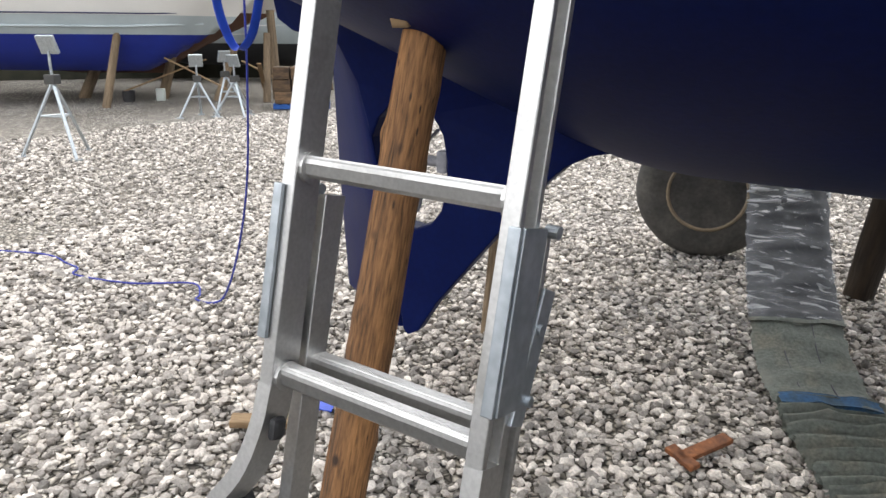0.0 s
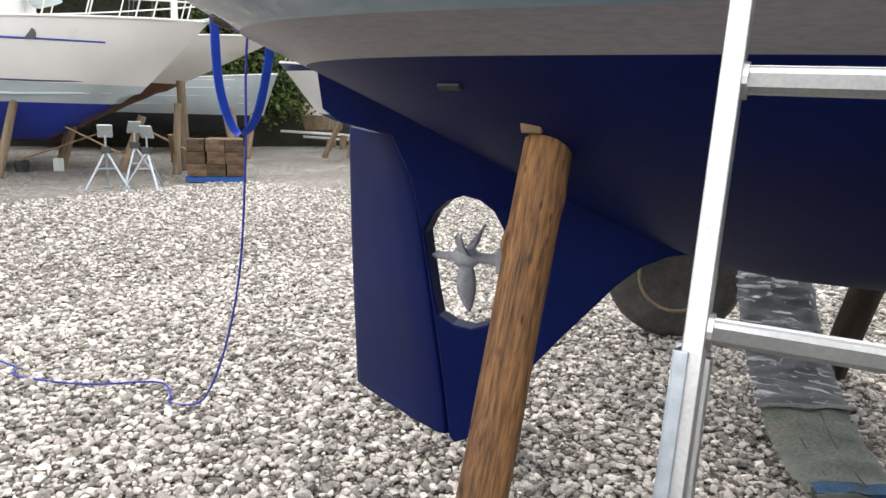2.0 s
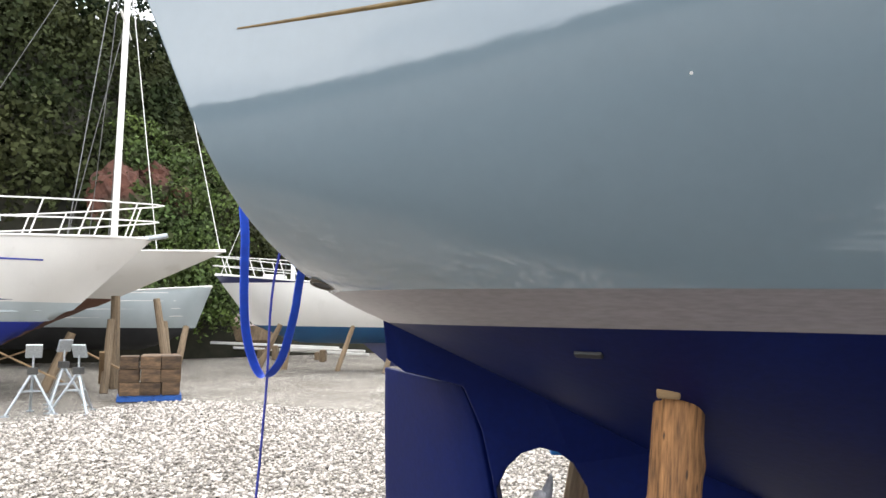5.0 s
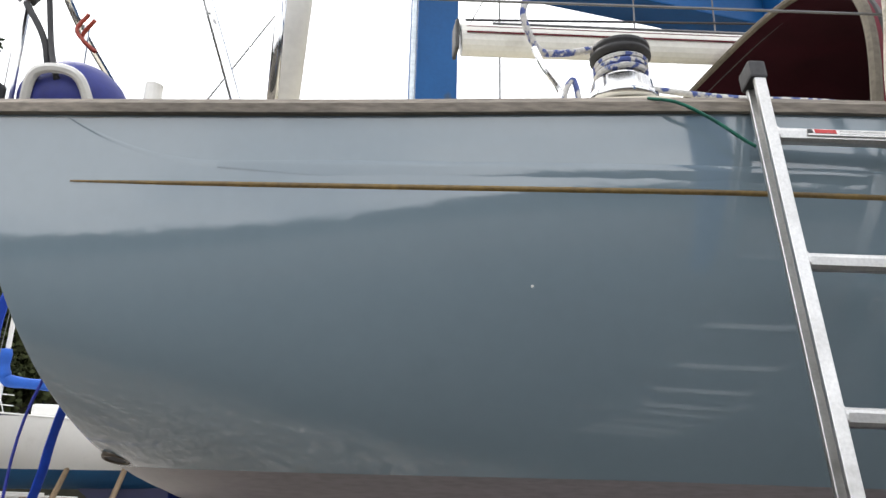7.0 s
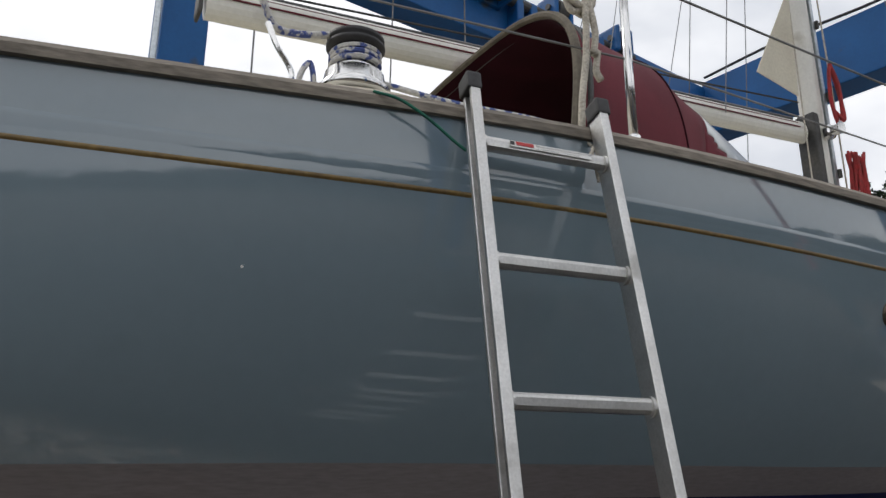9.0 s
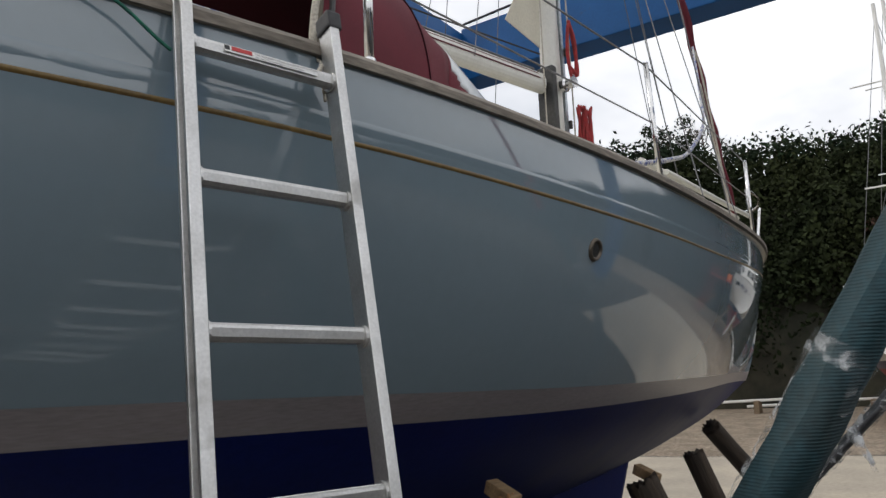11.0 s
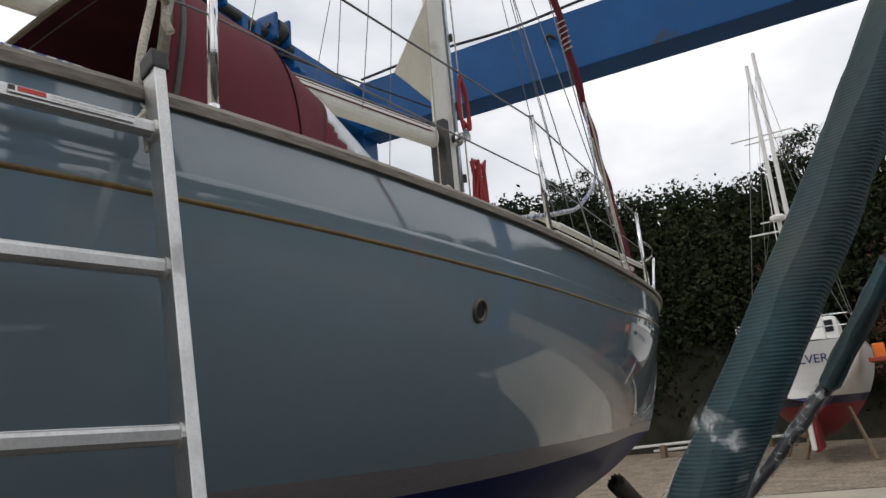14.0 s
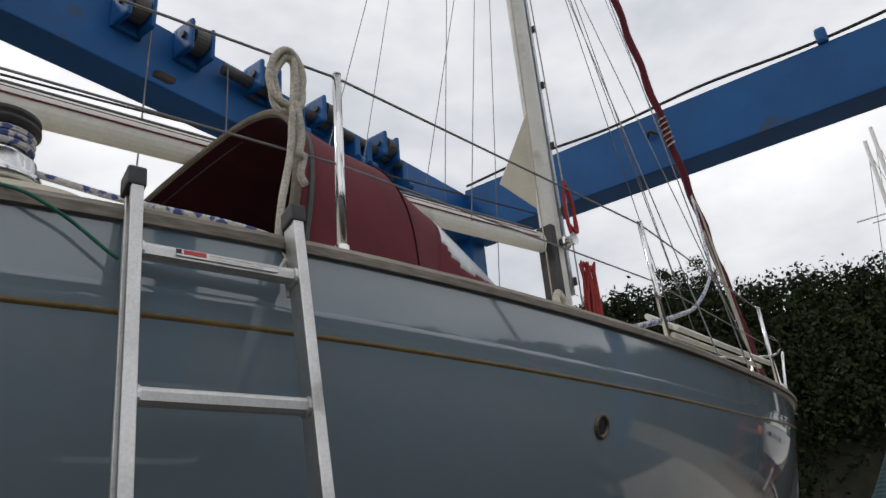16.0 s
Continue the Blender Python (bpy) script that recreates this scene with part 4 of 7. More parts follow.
# lifting slings: a padded strap that hangs in a slack loop under the hull
def strap(name, pts, widths, thick, material, parent, label="", wav=0.0, seed=3, steps=10, across=None, crumple=0.0):
    """A flat padded strap through points; widths interpolated; wav: depth of cross folds."""
    path = smooth_path(pts, steps)
    n = len(path)
    rnd = random.Random(seed)
    vs, fs = [], []
    K = 9
    arc = 0.0
    phase = 0.0
    for i, p in enumerate(path):
        d = (path[min(i + 1, n - 1)] - path[max(i - 1, 0)]).normalized()
        side = Vector(across) - Vector(across).dot(d) * d
        side.normalize()
        nrm = side.cross(d).normalized()
        w = float(np.interp(i / (n - 1), np.linspace(0, 1, len(widths)), widths)) * (1 + rnd.uniform(-0.03, 0.03))
        if i:
            arc += (p - path[i - 1]).length
        fold = wav * (abs(math.sin(arc * 40 + 1.1 * math.sin(arc * 9))) * 1.6 - 0.8 + rnd.uniform(-0.12, 0.12))
        ring = []
        for s in (1, -1):
            for j in range(K):
                a = (j / (K - 1) * 2 - 1) * s
                bulge = thick * (1 - abs(a) ** 3) ** 0.5 if abs(a) < 1 else 0
                f = fold + crumple * noise.noise(Vector((a * 2.2, arc * 9, seed)))
                ring.append(p + side * (a * w / 2) + nrm * (s * bulge + f))
        vs += ring
    m = 2 * K
    for i in range(n - 1):
        for j in range(m):
            a, b = i * m + j, i * m + (j + 1) % m
            fs.append((a, b, b + m, a + m))
    fs.append(tuple(range(m)))
    fs.append(tuple(range((n - 1) * m, n * m))[::-1])
    return link(name, vs, fs, material, parent, label, smooth=True)


def Y(u, v, z):
    return YACHT @ Vector((u, v, z))


TARP_DULL = mat("dull_blue_cloth", (0.015, 0.07, 0.16), 0.9, color2=(0.03, 0.06, 0.09), scale=14, grain=0.3)
sling = thing("lifting_sling", pose(0, 0, 0), "padded lifting sling hanging slack under the yacht, wrapped in film", "sling")
ax = tuple(YACHT.to_3x3() @ Vector((1, 0, 0)))
S_FAR = [Y(0.06, 2.62, 4.5), Y(0.10, 2.45, 2.0), Y(0.13, 2.25, 1.25), Y(0.17, 2.0, 0.80)]
S_FILM = [Y(0.17, 2.0, 0.80), Y(0.20, 1.80, 0.55), Y(0.25, 1.55, 0.33), Y(0.29, 1.35, 0.215)]
S_GREEN = [Y(0.29, 1.36, 0.215), Y(0.33, 1.15, 0.13), Y(0.39, 0.95, 0.075), Y(0.43, 0.84, 0.06)]
S_FOLD = [Y(0.45, 0.82, 0.055), Y(0.52, 0.58, 0.045), Y(0.60, 0.32, 0.045), Y(0.68, 0.05, 0.06), Y(0.76, -0.25, 0.12), Y(0.82, -0.7, 0.36)]
strap("far_strap", S_FAR, (0.36, 0.40), 0.012, SLING_BLACK, sling, "black padded strap", across=ax)
strap("film_wrapped_padding", S_FILM, (0.40, 0.42), 0.018, SLING_BLACK, sling, "black padding wrapped in clear plastic film", wav=0.008, across=ax, crumple=0.02)
strap("film", S_FILM, (0.415, 0.435), 0.027, FILM, sling, "crinkled clear plastic film", wav=0.010, across=ax, crumple=0.03, steps=24)
strap("canvas_padding", S_GREEN, (0.42, 0.42), 0.02, SLING, sling, "faded green quilted canvas pad", wav=0.003, across=ax, crumple=0.035)
for off in (-0.075, 0.07):
    strap("seam", [p + Vector(ax) * off + Vector((0, -0.008, 0.014)) for p in S_GREEN], (0.006, 0.006), 0.004, SLING_BLACK, sling, across=ax)
strap("hem", [S_GREEN[0] + Vector((0, -0.01, 0.016)), S_GREEN[0].lerp(S_GREEN[1], 0.12) + Vector((0, -0.01, 0.016))], (0.44, 0.44), 0.012, SLING, sling, "rolled canvas hem", across=ax, crumple=0.02)
strap("blue_lashing", [Y(0.435, 0.835, 0.088), Y(0.455, 0.75, 0.085)], (0.40, 0.40), 0.014, TARP_DULL, sling, "blue cloth lashing", across=ax, crumple=0.02)
strap("folded_padding", S_FOLD, (0.44, 0.46, 0.44, 0.42, 0.36, 0.3), 0.022, SLING, sling, "bunched grey-green canvas padding", wav=0.034, across=ax, crumple=0.03, steps=44)
NA, NB, NC = Vector((0.72, -0.48, 1.59)), Vector((0.76, -0.67, 1.90)), Vector((0.88, -0.86, 2.27))
strap("ribbed_length", [Y(0.82, -0.7, 0.36), Y(0.74, -1.5, 0.95), NA, NB, NC, NC + Vector((0.09, -0.16, 0.33))], (0.29, 0.23, 0.172, 0.156, 0.152, 0.145), 0.046, SLING_TEAL, sling, "teal ribbed woven sling tube", across=ax, crumple=0.008, steps=16)
strap("near_film", [NA + (NA - NB) * 0.9, NA + (NA - NB) * 0.3, NA, NB], (0.225, 0.195, 0.180, 0.166), 0.052, FILM, sling, "", across=ax, crumple=0.012, steps=14)
strap("black_end", [NC + Vector((0.085, -0.15, 0.31)), NC + Vector((0.25, -0.9, 1.8)), NC + Vector((0.3, -1.6, 4.0))], (0.075, 0.07, 0.07), 0.014, SLING_BLACK, sling, "black webbing of the sling", across=ax)
# torn flap of film
vs, fs = [], []
for i in range(13):
    t = i / 12
    w = 0.028 * (1 - t) ** 0.7 * (1 + 0.25 * math.sin(9 * t)) + 0.003
    c = Vector((0.765, -0.66, 1.84)) + Vector((0.02 * t, 0.015 * math.sin(4 * t), -0.16 * t))
    for a in (-1, -0.3, 0.3, 1):
        vs.append(c + Vector((a * w, 0.007 * math.sin(7 * t + 3 * a), 0)))
for i in range(12):
    for j in range(3):
        a = 4 * i + j
        fs.append((a, a + 1, a + 5, a + 4))
flap = link("torn_flap", vs, fs, FILM, sling, "torn hanging flap of cloudy film", smooth=True)
sol = flap.modifiers.new("solid", "SOLIDIFY")
sol.thickness = 0.002

sling2 = thing("forward_sling", pose(0, 0, 0), "second blue sling with clear film, hanging towards the bow", "sling")
q0, q1, q2, q3 = Vector((2.92, 0.45, 1.30)), Vector((2.80, 0.07, 1.65)), Vector((2.65, -0.27, 1.96)), Vector((2.50, -0.60, 2.36))
strap("film_wrapped_strap", [Y(3.0, 0.2, 0.25), Vector((3.0, 0.8, 0.9)), q0, q1, q2], (0.2, 0.15, 0.11, 0.09, 0.11), 0.022, SLING_BLACK, sling2, "dark strap in crinkled clear film", across=ax, crumple=0.012, steps=12)
strap("film", [Vector((3.0, 0.8, 0.9)), q0, q1, q2], (0.16, 0.12, 0.1, 0.12), 0.03, FILM, sling2, "", across=ax, crumple=0.016, steps=12)
strap("blue_tube", [q2, (q2 + q3) / 2, q3], (0.11, 0.17, 0.15), 0.035, SLING_TEAL, sling2, "blue woven sling tube", across=ax, crumple=0.01)
strap("tail", [q3, q3 + Vector((0.12, -0.35, 0.65)), q3 + Vector((0.4, -1.2, 3.2))], (0.06, 0.06, 0.06), 0.01, RED_METAL, sling2, "faded red strap tail", across=ax)
bm = tube([q3 + Vector((-0.06, 0, -0.05)), q3 + Vector((0, -0.03, 0.01)), q3 + Vector((0.07, 0, -0.04)), q3 + Vector((0.04, 0.02, -0.14))], 0.014, 6)
part("lashing", bm, ROPE_FLECK, sling2)


# ---- timber props ----
def prop_log(foot, head, r, material, label, group, seed=0, pad=None):
    """A round log from the ground to the hull, with knots, a rough head and a wedge."""
    foot, head = Vector(foot), Vector(head)
    L = (head - foot).length
    rnd = random.Random(seed)
    root = thing("timber_prop", Matrix.Translation(foot) @ along(foot, head), label, "prop", group)
    bm = bmesh.new()
    seg, n, rings = 36, 110, []
    knots = [(rnd.uniform(0, 6.28), rnd.uniform(0.1, 0.95) * L, rnd.uniform(0.004, 0.011)) for _ in range(9)]
    crack = rnd.uniform(0, 6.28)
    for i in range(n + 1):
        z = L * i / n
        ring = []
        for k in range(seg):
            a = 2 * math.pi * k / seg
            rr = r * (1.06 - 0.10 * i / n) * (1 + 0.05 * noise.noise(Vector((math.cos(a) * 1.2, math.sin(a) * 1.2, z * 1.8 + seed))) + 0.018 * noise.noise(Vector((math.cos(a) * 7, math.sin(a) * 7, z * 2.2))))
            for ka, kz, kh in knots:
                da = (a - ka + math.pi) % (2 * math.pi) - math.pi
                rr += kh * math.exp(-((da * r / 0.028) ** 2) - ((z - kz) / 0.03) ** 2)
            da = (a - crack + 0.35 * math.sin(z * 1.3) + math.pi) % (2 * math.pi) - math.pi
            rr -= 0.012 * math.exp(-((da / 0.06) ** 2))
            rr += 0.0022 * noise.noise(Vector((math.cos(a) * 14, math.sin(a) * 14, z * 5 + seed)))
            zz = z + (rnd.uniform(-0.02, 0.02) if i == n else 0)
            ring.append(bm.verts.new((rr * math.cos(a), rr * math.sin(a), zz)))
        rings.append(ring)
    for a, b in zip(rings, rings[1:]):
        for k in range(seg):
            bm.faces.new((a[k], a[(k + 1) % seg], b[(k + 1) % seg], b[k]))
    bm.faces.new(rings[0])
    top = bm.verts.new((0, 0, L - 0.008))
    for k in range(seg):
        bm.faces.new((rings[-1][k], rings[-1][(k + 1) % seg], top))
    part("log", bm, material, root, "", smooth=True)
    if pad:
        m = root.matrix_basis.inverted() @ Matrix.Translation(pad)
        w = part("wedge", boxed((0.055, 0.13, 0.05), (0, 0, 0), Matrix.Rotation(radians(20), 4, "X"), 0.005), PALE_WOOD, root, "sawn softwood wedge")
        w.matrix_basis = m
    return root


g_ = "timber props under the yacht"
prop_log(Y(-0.915, -0.975, -0.02), Y(-0.757, -0.622, 1.60), 0.064, LOG, "orange-brown round log prop with a long crack and red paint marks", g_, 1, Y(-0.785, -0.655, 1.634))
prop_log(Y(-1.20, 1.03, -0.02), Y(-0.92, 0.63, 1.60), 0.062, LOG_GREY, "brown round log prop behind the skeg", g_, 2)
prop_log(Y(0.66, 2.60, -0.02), Y(0.70, 1.30, 1.80), 0.085, LOG_DARK, "dark wet round log prop beside the wheel", g_, 3)
prop_log(Y(1.02, -1.62, -0.02), Y(1.03, -0.99, 1.44), 0.060, LOG, "weathered round log prop with a wedge on top", g_, 4, Y(1.06, -0.98, 1.465))
prop_log(Y(2.55, -1.35, -0.02), Y(2.30, -0.86, 1.34), 0.085, LOG_DARK, "thick dark log prop under the bilge", g_, 5, Y(2.38, -0.85, 1.365))
prop_log(Y(3.35, 1.35, -0.02), Y(2.9, 0.75, 1.38), 0.075, LOG_DARK, "dark log prop on the far bilge", g_, 6)
prop_log(Y(3.9, -0.95, -0.02), Y(3.62, -0.55, 1.33), 0.07, LOG_DARK, "dark log prop near the bow", g_, 7)
prop_log(Y(6.1, -0.75, -0.02), Y(4.55, -0.30, 1.42), 0.075, LOG_DARK, "dark slanting log shore under the forefoot", g_, 8)
for u in (1.4, 2.6):
    kb = thing("keel_block", YACHT @ pose(u, 0, 0, 0, 0, 90), "dark squared timber block under the keel", "block", "keel blocks")
    part("timber", boxed((0.9, 0.3, 0.12), (0, 0, 0.06), None, 0.012), LOG_DARK, kb)

# ---- yacht: deck gear ----
# coachroof and cockpit coaming
bm = bmesh.new()
prof = []
for i in range(25):
    u = 0.55 + 3.7 * i / 24
    w = 0.86 - 0.30 * (i / 24) ** 1.5
    h = 0.34 - 0.12 * i / 24
    prof.append([bm.verts.new((u, y * w, deck_z(u) + 0.01 + h * f)) for y, f in ((-1, 0), (-0.97, 0.7), (-0.85, 0.93), (-0.4, 1.06), (0, 1.1), (0.4, 1.06), (0.85, 0.93), (0.97, 0.7), (1, 0))])
for a, b in zip(prof, prof[1:]):
    for j in range(8):
        bm.faces.new((a[j], b[j], b[j + 1], a[j + 1]))
bm.faces.new(prof[0])
bm.faces.new(prof[-1])
part("coachroof", bm, CREAM, yacht, "cream moulded coachroof", smooth=True)
for side in (-1, 1):
    pts = [(-1.2, side * 0.97, 2.57), (-0.95, side * 1.03, 2.605), (-0.6, side * 1.08, 2.638), (-0.42, side * 1.10, 2.644), (-0.34, side * 1.10, 2.60)]
    part("coaming", tube(pts, 0.1, profile=[(-0.13, -0.09), (-0.11, 0.035), (-0.06, 0.055), (0.06, 0.055), (0.11, 0.035), (0.13, -0.09)]), CREAM, yacht, "cream cockpit coaming")
part("coaming_lip", tube([(-1.62, -0.80, 2.64), (-1.35, -0.86, 2.675), (-1.0, -0.93, 2.675), (-0.8, -0.97, 2.65)], 0.014), TEAK, yacht)
dome = part("vent_dome", lathe([(0.09, 0), (0.088, 0.03), (0.07, 0.06), (0.035, 0.078), (0.003, 0.082)], 18), BROWN_AF, yacht, "brown ventilator dome", smooth=True)
dome.location = (-0.90, -0.74, 2.735)

winch = thing("sheet_winch", YACHT @ pose(-0.535, -1.10, 2.708), "chrome self-tailing sheet winch wound with flecked rope", "winch")
part("base", lathe([(0.088, -0.01), (0.088, 0.012), (0.078, 0.02), (0.074, 0.05), (0.06, 0.058)], 28), STEEL, winch, "polished chrome base", smooth=True)
part("drum", lathe([(0.056, 0.055), (0.052, 0.07), (0.052, 0.10), (0.064, 0.116)], 28), STEEL, winch, smooth=True)
part("cap", lathe([(0.064, 0.114), (0.074, 0.122), (0.074, 0.130), (0.062, 0.134), (0.072, 0.140), (0.072, 0.150), (0.04, 0.153), (0.004, 0.153)], 28), BLACK, winch, "black self-tailing jaw", smooth=True)
coil = [(0.060 * math.cos(a), 0.060 * math.sin(a), 0.066 + 0.014 * a / 6.283) for a in np.linspace(0, 3.1 * 6.283, 60)]
part("wound_rope", tube(coil, 0.0075, 7, steps=1), ROPE_FLECK, winch, "blue-flecked rope turns")


def rope(name, pts, r, material, label, category="rope", frame=None, seg=8, steps=8):
    m = frame or YACHT
    ob = part(name, tube([m @ Vector(p) for p in pts], r, seg, steps), material, None, "", smooth=True)
    return tagged(ob, label, category)


rope("sheet_rope", [(-0.475, -1.13, 2.742), (-0.30, -1.17, 2.715), (-0.05, -1.22, 2.70), (0.15, -1.25, 2.665), (0.3, -1.22, 2.66)], 0.008, ROPE_FLECK, "white rope with blue flecks leading from the winch")
rope("tail_rope", [(-0.60, -1.10, 2.855), (-0.68, -1.09, 2.84), (-0.74, -1.09, 2.845), (-0.78, -1.10, 2.93), (-0.76, -1.09, 3.02), (-0.775, -1.05, 3.12), (-0.74, -0.9, 3.3)], 0.009, ROPE_FLECK, "white rope with blue flecks hanging over the coaming")
blk = thing("shackle", YACHT @ pose(-0.72, -1.165, 2.64), "stainless shackle and snap hook on the toe rail", "shackle")
part("snap_hook", tube([(0, 0, 0.0), (0.008, 0, 0.05), (-0.03, 0, 0.11), (-0.05, 0.01, 0.165)], 0.007, 6), STEEL, blk)
part("ring", tube([(0.02 * math.cos(a), 0.004, 0.012 + 0.02 * math.sin(a)) for a in np.linspace(0, 6.283, 14)], 0.004, 6, steps=1), HOIST_DARK, blk)
rope("mooring_line", [(-0.62, -0.95, 2.70), (-0.63, -0.95, 2.80), (-0.60, -0.94, 2.86), (-0.59, -0.95, 2.78), (-0.61, -0.96, 2.70)], 0.008, ROPE_FLECK, "faded flecked rope hung on the coaming")
rope("green_cord", [(-0.58, -1.33, 2.60), (-0.535, -1.365, 2.577), (-0.47, -1.372, 2.545), (-0.41, -1.38, 2.502), (-0.385, -1.385, 2.485)], 0.0035, ROPE_GREEN, "thin green cord tied to the ladder", seg=6)

# boom, mast and rigging
spar_oval = [(0.048 * math.cos(a), 0.075 * math.sin(a)) for a in np.linspace(0, 6.283, 20)[:-1]]
boom = thing("boom", YACHT, "white painted boom with maroon stripes", "boom")
part("spar", tube([(-0.74, 0.06, 3.60), (1.2, 0.04, 3.735), (2.98, 0, 3.845)], 0.06, profile=spar_oval, steps=4), SPAR, boom)
part("stripe", tube([(-0.72, 0.008, 3.61), (1.2, -0.012, 3.745), (2.9, -0.05, 3.85)], 0.004, 5, 4), BURGUNDY, boom, "thin maroon stripe")
part("stripe", tube([(-0.72, 0.022, 3.645), (1.2, 0.002, 3.78), (2.9, -0.038, 3.885)], 0.003, 5, 4), BURGUNDY, boom)
part("end_fitting", boxed((0.02, 0.10, 0.15), (-0.76, 0.06, 3.60), None, 0.015), HOIST_DARK, boom)
part("sail_track", tube([(-0.6, 0.06, 3.69), (2.9, 0, 3.925)], 0.012, 6, 2), WIRE, boom)
part("gooseneck", boxed((0.14, 0.05, 0.10), (3.0, 0, 3.83), None, 0.01), HOIST_DARK, boom)
mast = thing("mast", YACHT @ pose(3.12, 0, 0), "white painted mast with halyards and a grey luff track", "mast")
mo = [(0.062 * math.cos(a), 0.088 * math.sin(a)) for a in np.linspace(0, 6.283, 22)[:-1]]
part("spar", tube([(0, 0, 2.9), (0, 0, 6), (0, 0, 12.0)], 0.08, profile=mo, steps=2), SPAR, mast)
part("luff_track", boxed((0.03, 0.04, 8.4), (0.115, -0.02, 7.7), None, 0.004), GALV, mast, "grey slotted track")
part("mast_boot", boxed((0.06, 0.13, 0.95), (-0.075, -0.01, 3.5), None, 0.01), HOIST_DARK, mast, "dark grey gooseneck track")
for i in range(7):
    part("track_slide", boxed((0.02, 0.03, 0.06), (0.135, -0.045, 3.6 + i * 0.55), None, 0.004), HOIST_DARK, mast)
part("halyard_winch", lathe([(0.05, 0), (0.05, 0.03), (0.035, 0.04), (0.035, 0.08), (0.045, 0.1)], 16), STEEL, mast).matrix_basis = Matrix.Translation((0.02, -0.075, 3.85)) @ Matrix.Rotation(radians(90), 4, "X")
rope("halyard_coil", [(3.22, -0.11, 4.36), (3.27, -0.12, 4.2), (3.26, -0.12, 3.98), (3.2, -0.12, 3.92), (3.18, -0.11, 4.1), (3.22, -0.11, 4.33), (3.28, -0.11, 4.15), (3.26, -0.13, 3.95), (3.2, -0.11, 4.0)], 0.013, ROPE_RED, "coiled faded pink halyard hanging on the mast")
rope("furling_line", [(3.27 + 0.09 * math.sin(2.4 * i) * (i % 2) + 0.004 * i, -0.13 + 0.03 * math.cos(1.7 * i), (3.72 if i % 2 == 0 else 3.12) + 0.02 * math.sin(5 * i)) for i in range(25)], 0.009, ROPE_RED, "bright red line bundle hanging at the mast foot")
rope("coiled_sheet", [(2.92, -0.10, 3.42), (2.98, -0.12, 3.38), (2.95, -0.13, 3.30), (2.88, -0.12, 3.36), (2.95, -0.10, 3.44), (3.0, -0.12, 3.32)], 0.026, ROPE_W, "tangled cream rope bundle beside the mast")
rope("vertical_rope", [(3.235, -0.09, 3.4), (3.24, -0.09, 4.4), (3.2, -0.09, 6.5), (3.18, -0.07, 9)], 0.006, ROPE_W, "cream halyard running up the mast", steps=3, seg=6)
rope("vertical_rope", [(2.93, -0.06, 3.3), (2.94, -0.06, 4.2), (3.0, -0.07, 8)], 0.005, ROPE_W, "cream line running up the mast", steps=3, seg=6)
sail = link("sail_corner", [(2.90, -0.10, 4.83), (2.47, -0.10, 4.10), (2.85, -0.10, 4.03), (2.90, -0.094, 4.83), (2.47, -0.094, 4.10), (2.85, -0.094, 4.03)], [(0, 1, 2), (5, 4, 3), (0, 3, 4, 1), (1, 4, 5, 2), (2, 5, 3, 0)], mat("cream_sailcloth", (0.62, 0.58, 0.47), 0.8, color2=(0.55, 0.51, 0.41), scale=4, grain=0.08))
sail.matrix_basis = YACHT
tagged(sail, "small cream triangular canvas corner set against the mast", "sail")


def wire(a, b, r=0.004, material=WIRE, label="grey stainless rigging wire", name="rigging_wire", group="standing rigging"):
    ob = part(name, rodded(YACHT @ Vector(a), YACHT @ Vector(b), r, seg=6), material)
    return tagged(ob, label, "rigging", group)


for a, b, r in (((3.05, -1.16, 2.66), (3.12, -0.05, 11.8), 0.004), ((2.55, -1.22, 2.65), (3.10, -0.06, 8.2), 0.0035), ((3.6, -1.02, 2.70), (3.14, -0.06, 8.2), 0.0035), ((3.05, 1.16, 2.66), (3.12, 0.05, 11.8), 0.004), ((2.55, 1.22, 2.65), (3.1, 0.06, 8.2), 0.0035), ((3.6, 1.02, 2.7), (3.14, 0.06, 8.2), 0.0035),
                ((5.35, 0, 2.85), (3.14, 0, 9.8), 0.004), ((5.0, -0.15, 2.83), (3.14, -0.03, 9.0), 0.004), ((5.2, 0.1, 2.83), (3.14, 0.03, 9.9), 0.004), ((6.8, 0.02, 2.93), (3.14, 0, 11.6), 0.003), ((6.55, -0.05, 2.93), (3.14, 0.0, 10.6), 0.003),
                ((-2.02, 0, 2.65), (3.1, 0, 12.0), 0.0035), ((-0.70, 0.06, 3.68), (3.06, 0, 11.9), 0.003), ((1.1, 0.35, 3.0), (3.08, 0.02, 10.8), 0.003), ((1.55, 0.5, 3.0), (3.08, 0.04, 11.6), 0.003), ((2.2, -0.05, 3.78), (3.06, -0.03, 8.9), 0.003)):
    wire(a, b, r)
wire((-0.72, 0.06, 3.70), (2.96, -0.02, 4.05), 0.006, BLACK, "dark topping line above the boom", "topping_line", "running rigging")
fs_a, fs_b = Vector((6.62, 0, 2.95)), Vector((3.16, 0, 12.0))
stay = thing("furled_headsail", YACHT, "headsail rolled on its stay under a burgundy cover", "sail")
bm = tube([fs_a + (fs_b - fs_a) * (0.03 + 0.75 * i / 40) + Vector((0, 0.012 * math.sin(i * 1.9), 0)) for i in range(41)], 0.036, 10, steps=2, taper=lambda t: 0.75 + 0.35 * math.sin(3.1 * min(1, t + 0.1)) + 0.05 * math.sin(t * 90))
part("cover", bm, BURGUNDY, stay, "spirally wrapped burgundy canvas cover", smooth=True)
